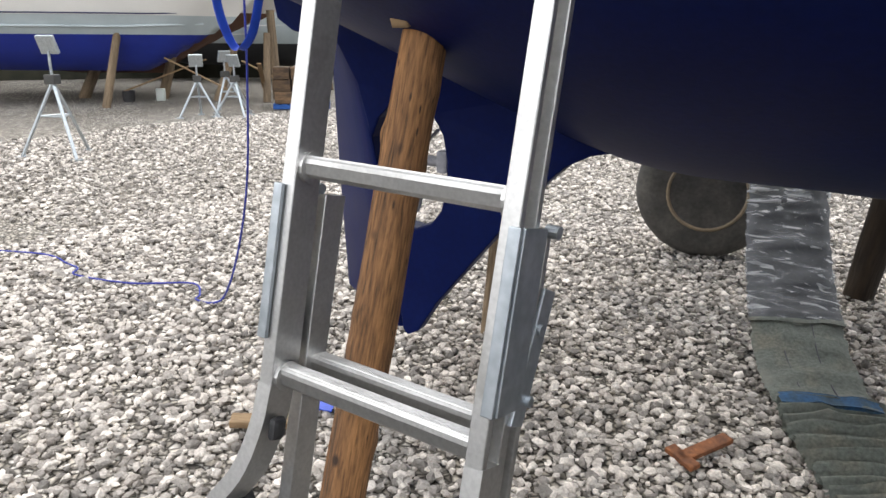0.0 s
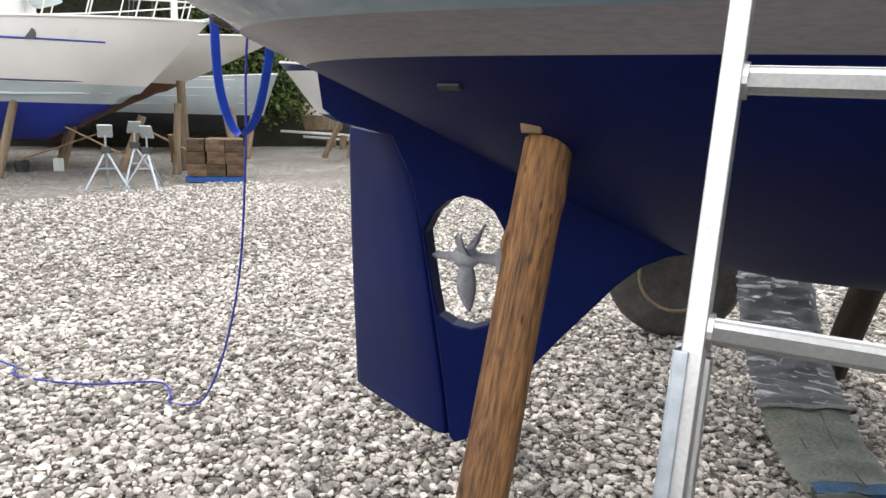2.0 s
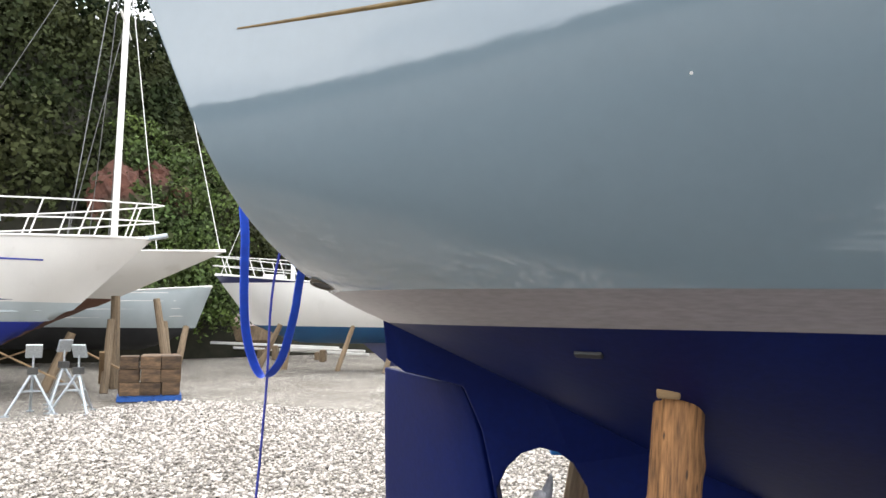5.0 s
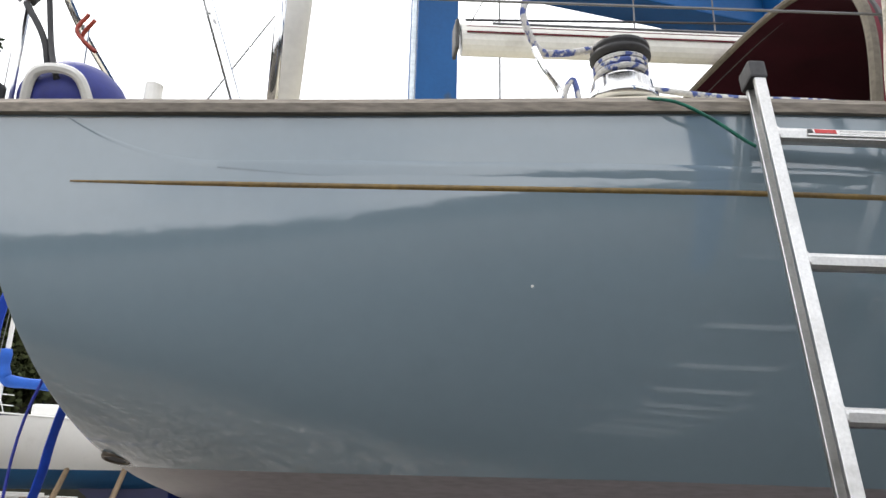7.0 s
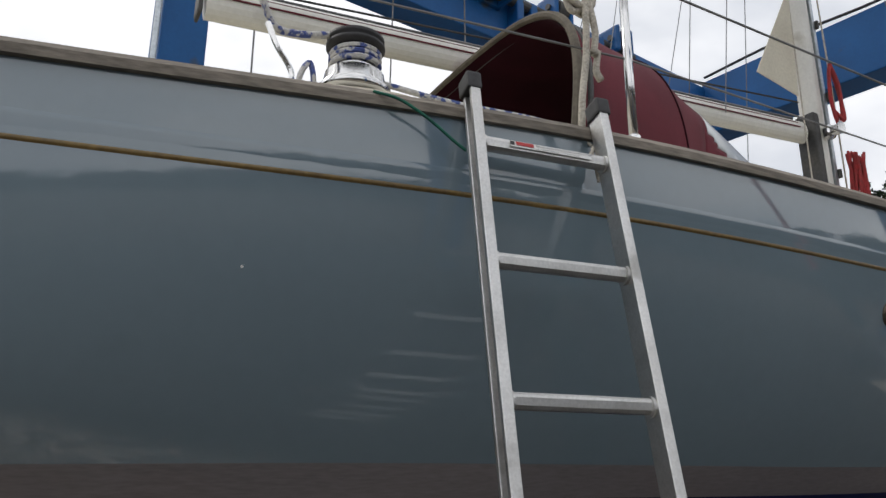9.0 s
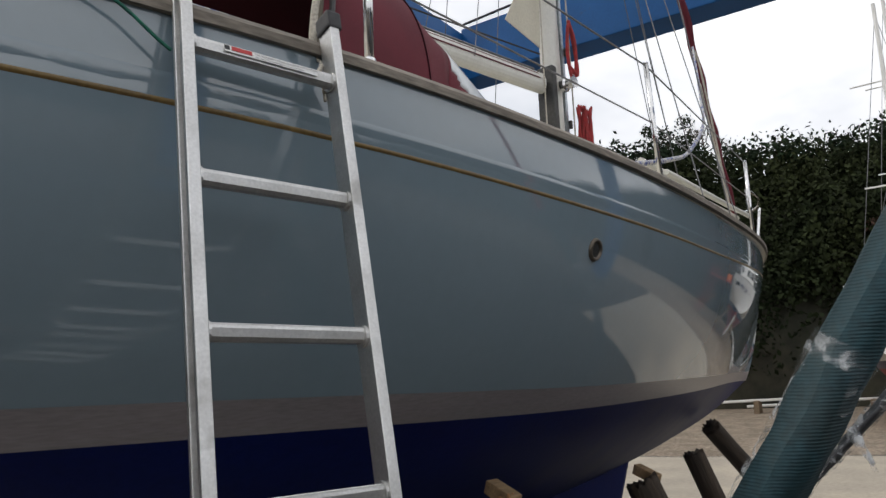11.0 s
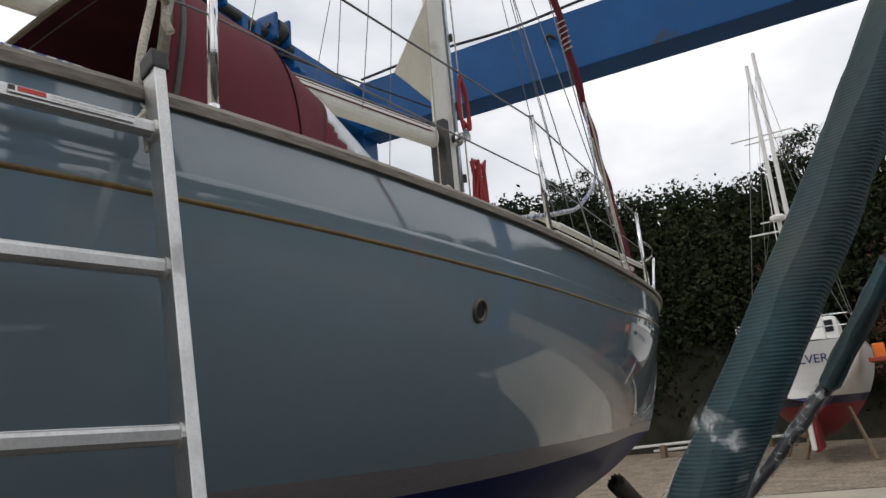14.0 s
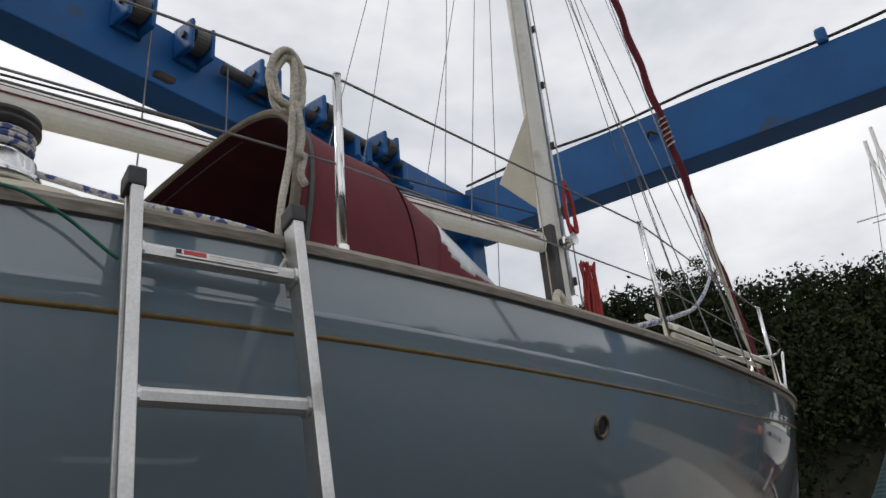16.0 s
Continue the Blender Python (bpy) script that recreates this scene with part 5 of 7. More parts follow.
part("furler_drum", lathe([(0.03, 0), (0.09, 0.02), (0.09, 0.04), (0.05, 0.06), (0.05, 0.12), (0.09, 0.14), (0.03, 0.16)], 18), HOIST_DARK, stay).matrix_basis = Matrix.Translation(fs_a) @ along(fs_a, fs_b)
spiral = []
fa, fb = fs_a + (fs_b - fs_a) * 0.29, fs_a + (fs_b - fs_a) * 0.325
for i in range(50):
    a = i / 49 * 6.283 * 6
    spiral.append(fa + (fb - fa) * (i / 49) + Vector((0.045 * math.cos(a), 0.045 * math.sin(a), 0.02 * math.cos(a))))
part("lashing", tube(spiral, 0.008, 6, steps=1), ROPE_W, stay, "cream rope lashing")
fm = fs_a + (fs_b - fs_a) * 0.235
rope("braided_line", [(1.45, -1.34, 2.64), (2.3, -1.15, 2.88), (3.2, -0.9, 3.18), (4.4, -0.55, 3.75), (5.2, -0.25, 4.35), tuple(fm)], 0.012, ROPE_FLECK, "white braided line led from the side deck to the headstay")
rope("hanging_loop", [tuple(fm), tuple(fm + Vector((0.02, -0.05, -0.3))), (5.95, -0.12, 3.6), (6.05, -0.1, 3.35), (6.12, -0.05, 3.6), (5.9, 0, 4.7)], 0.010, ROPE_W, "white rope loop hanging at the headstay")

# sprayhood
hood = thing("sprayhood", YACHT, "burgundy canvas sprayhood with clear windscreen and beige piping", "sprayhood")


def arch(u0, z_base, z_top, half, lean=0.0, n=84, power=0.55):
    out = []
    for i in range(n + 1):
        a = math.pi * i / n
        c, s = math.cos(a), math.sin(a)
        y = -half * (abs(c) ** 0.72 * (1 if c > 0 else -1))
        out.append(Vector((u0 + lean * s, y, z_base + (z_top - z_base) * abs(s) ** power)))
    return out


A_ = arch(0.19, 2.66, 3.58, 1.05, 0.22, power=0.72)
M_ = arch(0.80, 2.70, 3.53, 0.96, 0.0, power=0.66)
B_ = arch(0.98, 2.74, 3.38, 0.86, 0.22, power=0.52)
C_ = arch(1.58, 2.80, 2.95, 0.80, 0.12, power=0.5)


def skin(rows, name, material, label, keep=None, push=0.0, thick=0.006):
    n = len(rows[0])
    vs = [p + Vector((push, 0, push)) for r in rows for p in r]
    fs = []
    for i in range(len(rows) - 1):
        for j in range(n - 1):
            if keep is None or keep(i, j):
                a = i * n + j
                fs.append((a, a + n, a + n + 1, a + 1))
    used = sorted({q for f in fs for q in f})
    at = {q: i for i, q in enumerate(used)}
    ob = link(name, [vs[q] for q in used], [tuple(at[q] for q in f) for f in fs], material, hood, label, smooth=True)
    so = ob.modifiers.new("solid", "SOLIDIFY")
    so.thickness = thick
    return ob


def between(a, b, n, sag=0.0):
    return [[p.lerp(q, i / n) + Vector((0, 0, -sag * math.sin(math.pi * i / n))) for p, q in zip(a, b)] for i in range(n + 1)]


rows = between(A_, M_, 5, 0.015)[:-1] + between(M_, B_, 5, 0.012)
skin(rows, "canopy", BURGUNDY, "burgundy canvas canopy")
# added inner skin that carries the hood's painted shade
skin([[p * 1.0 + Vector((0, -0.014 * p.y, -0.014)) for p in r] for r in rows], "lining", BURGUNDY_SHADE_SEAM, "burgundy inner canvas face with shade painted into its colour", thick=0.003)
front = between(B_, C_, 30, -0.02)


def wins(i, j):
    p = front[i][j]
    return i >= 1 and p.z > 2.97 and (p.x > 1.30 or ((p.x - 1.30) / 0.27) ** 2 + ((p.z - 3.19) / 0.25) ** 2 < 1)


skin(front, "front_panel", BURGUNDY, "burgundy canvas around the windows", keep=lambda i, j: not wins(i, j))
skin(front, "window", CLEAR, "cloudy clear wraparound vinyl window", keep=wins, push=0.002)
part("piping", tube(A_, 0.016, 8, steps=2), TRIM, hood, "beige bound edge")
part("hoop", tube([p + Vector((0.05, 0, -0.02)) for p in A_], 0.010, 8, steps=2), HOIST_DARK, hood, "dark sleeved hoop tube")
part("seam", tube([p + Vector((0, 0, 0.003)) for p in M_], 0.004, 6, steps=1), BURGUNDY_SHADE_SEAM, hood)
part("patch", boxed((0.10, 0.004, 0.11), (0.55, -1.005, 2.76), Matrix.Rotation(radians(5), 4, "X")), mat("navy_vinyl_patch", (0.05, 0.02, 0.05), 0.4), hood, "small dark vinyl patch")


# stanchions and guard wires
def stanchion(u, v, z0, z1, lean=0.0):
    st = thing("stanchion", YACHT @ pose(u, v, z0), "polished stainless guardrail stanchion", "stanchion", "stanchions")
    part("tube", rodded((0, 0, -0.02), (lean, 0, z1 - z0), 0.0125, seg=14), STEEL, st, "", smooth=True)
    part("base", lathe([(0.03, -0.01), (0.03, 0.01), (0.018, 0.02), (0.018, 0.05)], 14), STEEL, st)
    part("cap", lathe([(0.013, 0), (0.012, 0.006), (0.004, 0.01)], 12), STEEL, st).location = (lean, 0, z1 - z0)
    return st


stanchion(0.175, -1.315, 2.62, 3.18)
stanchion(1.99, -1.245, 2.64, 3.24, -0.05)
stanchion(4.35, -0.845, 2.75, 3.36)
stanchion(-1.36, -1.09, 2.58, 3.2)
for side_v, pts in ((-1, [(-1.95, -0.95, 3.2), (-1.36, -1.09, 3.19), (0.175, -1.315, 3.17), (1.94, -1.245, 3.23), (4.35, -0.845, 3.35), (5.6, -0.42, 3.45)]),):
    for dz, r in ((0.0, 0.004), (-0.27, 0.0035)):
        for a, b in zip(pts, pts[1:]):
            wire((a[0], a[1], a[2] + dz), (b[0], b[1], b[2] + dz), r, WIRE, "grey plastic-coated guard wire", "guard_wire", "guard wires")
pulpit = thing("pulpit", YACHT, "stainless tubular bow pulpit", "pulpit")
for side in (-1, 1):
    part("upright", rodded((5.6, side * 0.45, 2.82), (5.6, side * 0.42, 3.45), 0.0125), STEEL, pulpit)
    part("upright", rodded((6.5, side * 0.15, 2.9), (6.75, side * 0.16, 3.5), 0.0125), STEEL, pulpit)
part("top_rail", tube([(5.6, -0.42, 3.45), (6.3, -0.3, 3.5), (6.9, 0, 3.52), (6.3, 0.3, 3.5), (5.6, 0.42, 3.45)], 0.0125), STEEL, pulpit)
part("bow_roller", boxed((0.3, 0.08, 0.06), (6.95, 0, 2.95), None, 0.01), STEEL, pulpit)
for i, (y, z) in enumerate(((-0.66, 3.03), (-0.60, 3.07), (-0.70, 3.0), (-0.63, 2.99))):
    pole = part("deck_pole", rodded(Y(2.5 + 0.1 * i, y - 0.26, z - 0.06), Y(4.9 - 0.05 * i, y + 0.02, z + 0.04), 0.016), SPAR)
    tagged(pole, "pale spar lashed along the side deck", "pole", "deck poles")
bx = part("vent_box", boxed((0.12, 0.10, 0.09), tuple(Y(5.0, -0.62, 2.87)), None, 0.02), WHITE_PAINT)
tagged(bx, "small white deck ventilator", "ventilator")

# rope coil that hangs by the ladder head
loops = []
for i in range(100):
    a = i / 99 * 6.283 * 4
    loops.append((0.015 + 0.034 * math.cos(a) + 0.012 * math.sin(i * 0.35), -1.31 + 0.012 * math.sin(a * 0.5 + i * 0.1), 3.09 + 0.085 * math.sin(a) + 0.008 * math.cos(i * 0.7)))
rope("hung_rope_coil", [(-0.035, -1.352, 2.605), (-0.02, -1.345, 2.72), (0.01, -1.335, 2.86), (0.02, -1.33, 2.98)] + loops[4:96:2] + [(0.03, -1.33, 3.02), (0.045, -1.335, 2.93), (0.03, -1.34, 2.86), (0.055, -1.33, 2.88), (0.04, -1.335, 2.82), (0.05, -1.34, 2.79)], 0.0095, ROPE_W, "cream rope coil knotted and hung from the guard wire", steps=3)
rope("ladder_lashing", [(-0.05, -1.36, 2.60), (-0.045, -1.40, 2.56), (-0.075, -1.425, 2.52), (-0.05, -1.43, 2.48), (-0.03, -1.43, 2.50), (-0.055, -1.41, 2.55), (-0.06, -1.43, 2.46)], 0.004, ROPE_W, "thin cream cord tying the ladder to the rail", seg=6)
rope("deck_rope_end", [(0.0, -1.345, 2.605), (0.08, -1.35, 2.615), (0.14, -1.335, 2.61), (0.10, -1.31, 2.615)], 0.011, ROPE_W, "cream rope end lying on the rail")

# stern gear
fend = thing("ball_fender", YACHT @ pose(-1.86, -0.86, 2.69), "navy ball fender with a white rope eye lashed at the stern", "fender")
part("ball", lathe([(0.003, -0.11)] + [(0.125 * math.cos(a), 0.11 * math.sin(a)) for a in np.linspace(-1.5, 1.5, 17)] + [(0.003, 0.11)], 26), FENDER, fend, "", smooth=True)
part("eye", tube([(-0.075, -0.09, -0.05), (-0.05, -0.13, 0.015), (0, -0.14, 0.03), (0.05, -0.13, 0.015), (0.075, -0.09, -0.05)], 0.012, 8), WHITE_PAINT, fend, "white moulded eye")
rope("fender_line", [(-1.86, -0.985, 2.70), (-1.90, -0.95, 2.80), (-1.93, -0.95, 2.95), (-1.97, -0.95, 3.1)], 0.007, BLACK, "dark line holding the fender")
lightbox = part("stern_light", boxed((0.085, 0.06, 0.075), tuple(Y(-2.03, -0.93, 2.66)), None, 0.012), BLACK)
tagged(lightbox, "black stern light housing on the rail", "light")
stub = part("deck_fitting", rodded(Y(-1.66, -0.93, 2.58), Y(-1.66, -0.93, 2.735), 0.021, seg=16), WHITE_PAINT)
tagged(stub, "white plastic deck filler stub", "fitting")
whitepost = part("wind_vane_post", rodded(Y(-1.35, -0.97, 2.55), Y(-1.30, -0.97, 3.75), 0.034, seg=18), WHITE_PAINT, None, "", True)
tagged(whitepost, "white painted post on the side deck", "post")
pushpit = thing("pushpit", YACHT, "stainless tubular stern rail with black line stops", "pushpit")
for side in (-1, 1):
    part("upright", rodded((-1.98, side * 0.93, 2.6), (-1.99, side * 0.93, 3.2), 0.0125), STEEL, pushpit)
    part("stay_tube", rodded((-1.42, side * 1.0, 2.58), (-1.62, side * 0.99, 3.15), 0.0125), STEEL, pushpit)
    part("upright", rodded((-2.03, side * 0.4, 2.6), (-2.05, side * 0.4, 3.2), 0.0125), STEEL, pushpit)
part("top_rail", tube([(-1.36, -1.09, 3.19), (-1.9, -0.97, 3.2), (-2.05, -0.6, 3.2), (-2.07, 0, 3.2), (-2.05, 0.6, 3.2), (-1.9, 0.97, 3.2), (-1.36, 1.09, 3.19)], 0.0125), STEEL, pushpit)
part("clip", lathe([(0.02, 0), (0.03, 0.02), (0.03, 0.05), (0.02, 0.07)], 12), BLACK, pushpit).location = (-1.985, -0.93, 2.93)
rope("stern_rope", [(-1.98, -0.94, 2.92), (-1.92, -0.95, 2.82), (-1.9, -0.93, 2.72)], 0.008, BLACK, "black line made fast on the stern rail")
rope("orange_lashing", [(-1.83, -0.95, 2.90), (-1.85, -0.95, 2.85), (-1.80, -0.95, 2.80), (-1.84, -0.94, 2.84), (-1.81, -0.96, 2.88)], 0.005, RED_METAL, "thin red cord knotted on the stern rail", seg=6)

# blue webbing loop and twine at the stern
web = thing("webbing_strap", YACHT, "bright blue webbing strap hanging in a loop from the stern rail", "strap")
inv = YACHT.inverted()
wp = [(-2.2, 0.45, 3.2)] + [inv @ Vector(p) for p in ((-2.545, 1.60, 2.5), (-2.55, 1.60, 2.1), (-2.535, 1.60, 1.75), (-2.50, 1.63, 1.56), (-2.455, 1.66, 1.50), (-2.40, 1.70, 1.58), (-2.36, 1.73, 1.78), (-2.33, 1.74, 2.0))] + [(-2.05, 0.40, 2.7)]
strap("strap", wp, (0.045, 0.045), 0.0025, WEB_BLUE, web, across=(0.55, 0.83, 0), steps=8)
tw = [Y(-2.12, 0.42, 2.6), Vector((-2.47, 1.74, 2.0)), Vector((-2.50, 1.735, 1.4)), Vector((-2.53, 1.71, 0.83)), Vector((-2.61, 1.68, 0.42)), Vector((-2.74, 1.67, 0.13)), Vector((-2.88, 1.68, 0.035)), Vector((-3.0, 1.65, 0.04)), Vector((-3.07, 1.73, 0.035)), Vector((-3.27, 1.82, 0.04)), Vector((-3.61, 1.61, 0.03)), Vector((-4.04, 1.49, 0.035)), Vector((-4.18, 1.58, 0.03)), Vector((-4.33, 1.59, 0.035)), Vector((-4.72, 1.61, 0.03)), Vector((-5.4, 1.3, 0.03))]
rope("blue_twine", tw, 0.006, ROPE_BLUE, "thin blue line hanging from the stern and lying on the gravel", frame=Matrix.Identity(4), seg=7)

# hull fittings


def on_hull(u, z, out=0.0):
    k = k_at(u)
    for _ in range(6):
        k += (u - hull_point(k, z).x) / 9.0
    p = hull_point(k, z)
    e = 0.02
    n = (hull_point(k + e, z) - hull_point(k - e, z)).cross(hull_point(k, z + e) - hull_point(k, z - e)).normalized()
    n = n if n.y < 0 else -n
    return Matrix.Translation(p + n * out) @ n.to_track_quat("Z", "Y").to_matrix().to_4x4()


ring = part("porthole", lathe([(0.024, -0.004), (0.026, 0.003), (0.030, 0.007), (0.036, 0.007), (0.040, 0.0), (0.040, -0.006)], 28), BRONZE, yacht, "dull bronze porthole ring", smooth=True)
ring.matrix_basis = on_hull(1.11, 2.268, 0.002)
pane = part("pane", lathe([(0.002, 0.001), (0.027, 0.001), (0.027, -0.003), (0.002, -0.003)], 24), GLASS_DK, ring, "dark round glass")
ex = part("exhaust_outlet", lathe([(0.026, -0.02), (0.027, 0.004), (0.034, 0.005), (0.037, 0.0), (0.037, -0.01)], 24), BRONZE, yacht, "oval exhaust skin fitting", smooth=True)
ex.matrix_basis = on_hull(-1.70, 1.862, 0.001)
part("bore", lathe([(0.002, 0.0015), (0.028, 0.0015), (0.028, -0.003), (0.002, -0.003)], 20), BLACK, ex, "dark exhaust bore")
sc = part("seacock_slot", boxed((0.07, 0.02, 0.012), (0, 0, 0), None, 0.005), BLACK, yacht, "dark water inlet slot")
sc.matrix_basis = on_hull(-0.98, 1.695, 0.001)
# white dot stands in for a small reflection on the gelcoat
glint = part("paint_chip", lathe([(0.001, 0.0012), (0.003, 0.001), (0.0034, 0.0)], 8), LABEL, yacht, "tiny white dot painted as a glint on the topsides")
glint.matrix_basis = on_hull(-0.80, 2.215, 0.001)


# ---- other boats in the yard ----
def yard_boat(name, tip, aft_dir, L, B, sheer, wl, keel, tiers, label, category="boat", stem_rake=1.0, fullness=0.62, transom=0.75, clinker=0, over=0.5):
    """A hull from its bow tip aft. tiers: (height, material, label) from the keel upwards; sheer: (bow, mid, stern) heights."""
    a = Vector((aft_dir[0], aft_dir[1], 0)).normalized()
    m = Matrix.Translation((tip[0], tip[1], 0)) @ Matrix.Rotation(math.atan2(a.y, a.x), 4, "Z")
    root = thing(name, m, label, category)

    def sh(k):
        return herm((0, 0.5, 1), sheer, k)

    def pt(k, z):
        zb = keel + (wl - keel) * (max(0, 1 - k / 0.22) ** 1.6) * 0.9 + (wl - keel) * over * max(0, (k - 0.7) / 0.3) ** 1.7
        s = max(0.0, min(1.0, (z - zb) / (sh(k) - zb)))
        b = B / 2 * (math.sin(math.pi / 2 * min(1, k / 0.48)) ** fullness if k < 0.48 else 1 - (1 - transom) * ((k - 0.48) / 0.52) ** 1.8)
        x = L * k + stem_rake * (sh(0) - z) * max(0, 1 - k * 1.7) ** 1.2
        w = 1 - 0.55 * (1 - s) ** 2 if k < 0.1 else 1
        return Vector((x, b * (1 - (1 - s) ** 2.1) ** 0.7 * w, max(z, zb)))

    n = 34
    prev = None
    for zi, (ztop, material, lab) in enumerate(tiers):
        zlo = keel if prev is None else prev
        vs, fs = [], []
        rows = 8
        for side in (1, -1):
            base = len(vs)
            for i in range(n + 1):
                k = i / n
                hi = sh(k) if ztop is None else min(ztop, sh(k))
                for j in range(rows + 1):
                    p = pt(k, zlo + (hi - zlo) * j / rows)
                    if clinker and ztop is None:
                        p.y += 0.02 * ((j * clinker / rows) % 1.0)
                    vs.append((p.x, p.y * side, p.z))
            for i in range(n):
                for j in range(rows):
                    q = base + i * (rows + 1) + j
                    fs.append((q, q + 1, q + rows + 2, q + rows + 1))
        o = (n + 1) * (rows + 1)
        for j in range(rows):
            q = n * (rows + 1) + j
            fs.append((q, q + 1, o + q + 1, o + q))
        link("hull" if ztop is None else "hull_band", vs, fs, material, root, lab, smooth=True)
        prev = ztop
    vs, fs = [], []
    for i in range(n + 1):
        p = pt(i / n, sh(i / n))
        vs += [(p.x, -p.y, p.z - 0.01), (p.x, 0, p.z + 0.06), (p.x, p.y, p.z - 0.01)]
    for i in range(n):
        for j in range(2):
            q = 3 * i + j
            fs.append((q, q + 3, q + 4, q + 1))
    link("deck", vs, fs, WHITE_PAINT, root, smooth=True)
    for side in (1, -1):
        part("rubbing_strake", tube([pt(i / 12, sh(i / 12)) * 1.0 if side == 1 else Vector((pt(i / 12, sh(i / 12)).x, -pt(i / 12, sh(i / 12)).y, sh(i / 12))) for i in range(13)], 0.03, 6, 3), WHITE_PAINT, root)
    return root, pt, sh


def rail_on(root, pt, sh, k1, h, posts, r=0.016, mid=True, lift=0.0):
    """A tubular guard rail round the bow."""
    for dz in ((h, h * 0.5) if mid else (h,)):
        left = [Vector((pt(k1 * i / 6, sh(k1 * i / 6)).x - (0.25 if i == 0 else 0.1) * dz, -pt(k1 * i / 6, sh(k1 * i / 6)).y * 0.93, sh(k1 * i / 6) + dz)) for i in range(6, -1, -1)]
        right = [Vector((p.x, -p.y, p.z)) for p in left[::-1]]
        part("rail", tube(left + right[1:], r, 7, 3), WHITE_PAINT, root)
    for i in range(posts):
        k = k1 * (i + 0.5) / posts
        for s in (-1, 1):
            p = pt(k, sh(k))
            part("rail_post", rodded((p.x + 0.12, s * p.y * 0.93, p.z), (p.x - 0.1, s * p.y * 0.93, p.z + h), r, seg=7), WHITE_PAINT, root)


def boat_rig(root, x, height, r, wires, base=2.6):
    part("mast", rodded((x, 0, base), (x, 0, height), r, r * 0.8, 12), WHITE_PAINT, root, "white painted mast")
    for a, b in wires:
        part("stay", rodded(a, b, 0.012, seg=5), WIRE if abs(a[1]) > 0.1 else WHITE_PAINT, root)


cruiser, pt, sh = yard_boat("motor_cruiser", (-11.95, 11.4), (-0.80, -0.60), 9.5, 3.3, (3.38, 3.1, 2.9), 1.9, 0.75, ((1.55, BLUE_AF, "royal blue antifouled bottom"), (1.95, PALE_BLUE, "pale blue-white chine panel"), (None, WHITE, "white gelcoat topsides")), "white motor cruiser with royal blue bottom standing on props", stem_rake=0.95, fullness=0.75)
rail_on(cruiser, pt, sh, 0.42, 0.75, 5)
for side in (1, -1):
    part("pinstripe", tube([(pt(k, 2.75).x, side * (pt(k, 2.75).y + 0.006), 2.80 - 0.1 * k) for k in np.linspace(0.16, 0.9, 12)], 0.022, 5, 2), BLUE_AF, cruiser, "twin blue pinstripe")
    part("chine_stripe", tube([(pt(k, 1.95).x, side * (pt(k, 1.97).y + 0.008), 1.98 + 0.25 * max(0, 0.25 - k)) for k in np.linspace(0.03, 0.9, 14)], 0.018, 5, 2), NAVY, cruiser)
    part("spray_rail", tube([(pt(k, 1.75).x, side * (pt(k, 1.75).y + 0.012), 1.72 + 0.3 * max(0, 0.3 - k)) for k in np.linspace(0.08, 0.9, 12)], 0.025, 5, 2), PALE_BLUE, cruiser)
    part("porthole", rodded((pt(0.31, 2.78).x, side * (pt(0.31, 2.78).y - 0.03), 2.86), (pt(0.31, 2.78).x, side * (pt(0.31, 2.78).y + 0.02), 2.86), 0.12, seg=18), GLASS_DK, cruiser, "round dark porthole")
part("wheelhouse", boxed((3.2, 2.3, 1.3), (5.4, 0, 3.75), None, 0.2), WHITE_PAINT, cruiser, "white moulded wheelhouse")
part("searchlight_cover", boxed((0.6, 0.5, 0.35), (3.4, -0.3, 3.75), Matrix.Rotation(0.3, 4, "Y"), 0.12), PALE_BLUE, cruiser)
part("anchor_roller", boxed((0.5, 0.2, 0.1), (-0.05, 0, 3.42), Matrix.Rotation(0.2, 4, "Y"), 0.03), GALV, cruiser)

ketch, pt, sh = yard_boat("long_keel_yacht", (-12.55, 14.75), (-0.80, -0.60), 11.0, 3.2, (3.42, 3.05, 2.95), 1.95, 0.55, ((2.10, BROWN_AF, "red-brown antifouled bottom"), (None, WHITE, "white painted topsides")), "white yacht with red-brown bottom and long overhanging bow", "yacht", stem_rake=2.0, fullness=0.85)
boat_rig(ketch, 2.75, 15.0, 0.085, (((0.15, 0, 3.45), (2.75, 0, 14.6)), ((1.7, 0, 3.3), (2.75, 0, 11.0)), ((3.6, -1.4, 3.2), (2.75, 0, 14.0)), ((3.6, 1.4, 3.2), (2.75, 0, 14.0)), ((4.2, -1.4, 3.2), (2.75, 0, 9.5)), ((3.1, -1.4, 3.2), (2.75, 0, 9.5)), ((10, 0, 3.2), (2.75, 0, 14.8)), ((8.0, -1.2, 3.2), (2.75, 0, 13.2))), 3.2)
part("coachroof", boxed((4.0, 1.6, 0.4), (5.5, 0, 3.3), None, 0.1), WHITE_PAINT, ketch)
part("spreader", rodded((2.75, -1.0, 9.3), (2.75, 1.0, 9.3), 0.03), WHITE_PAINT, ketch)
part("cove_stripe", tube([(pt(k, 3.1).x, pt(k, 3.1).y + 0.006, 3.16 - 0.2 * k) for k in np.linspace(0.12, 0.9, 10)], 0.012, 5, 2), GALV, ketch)
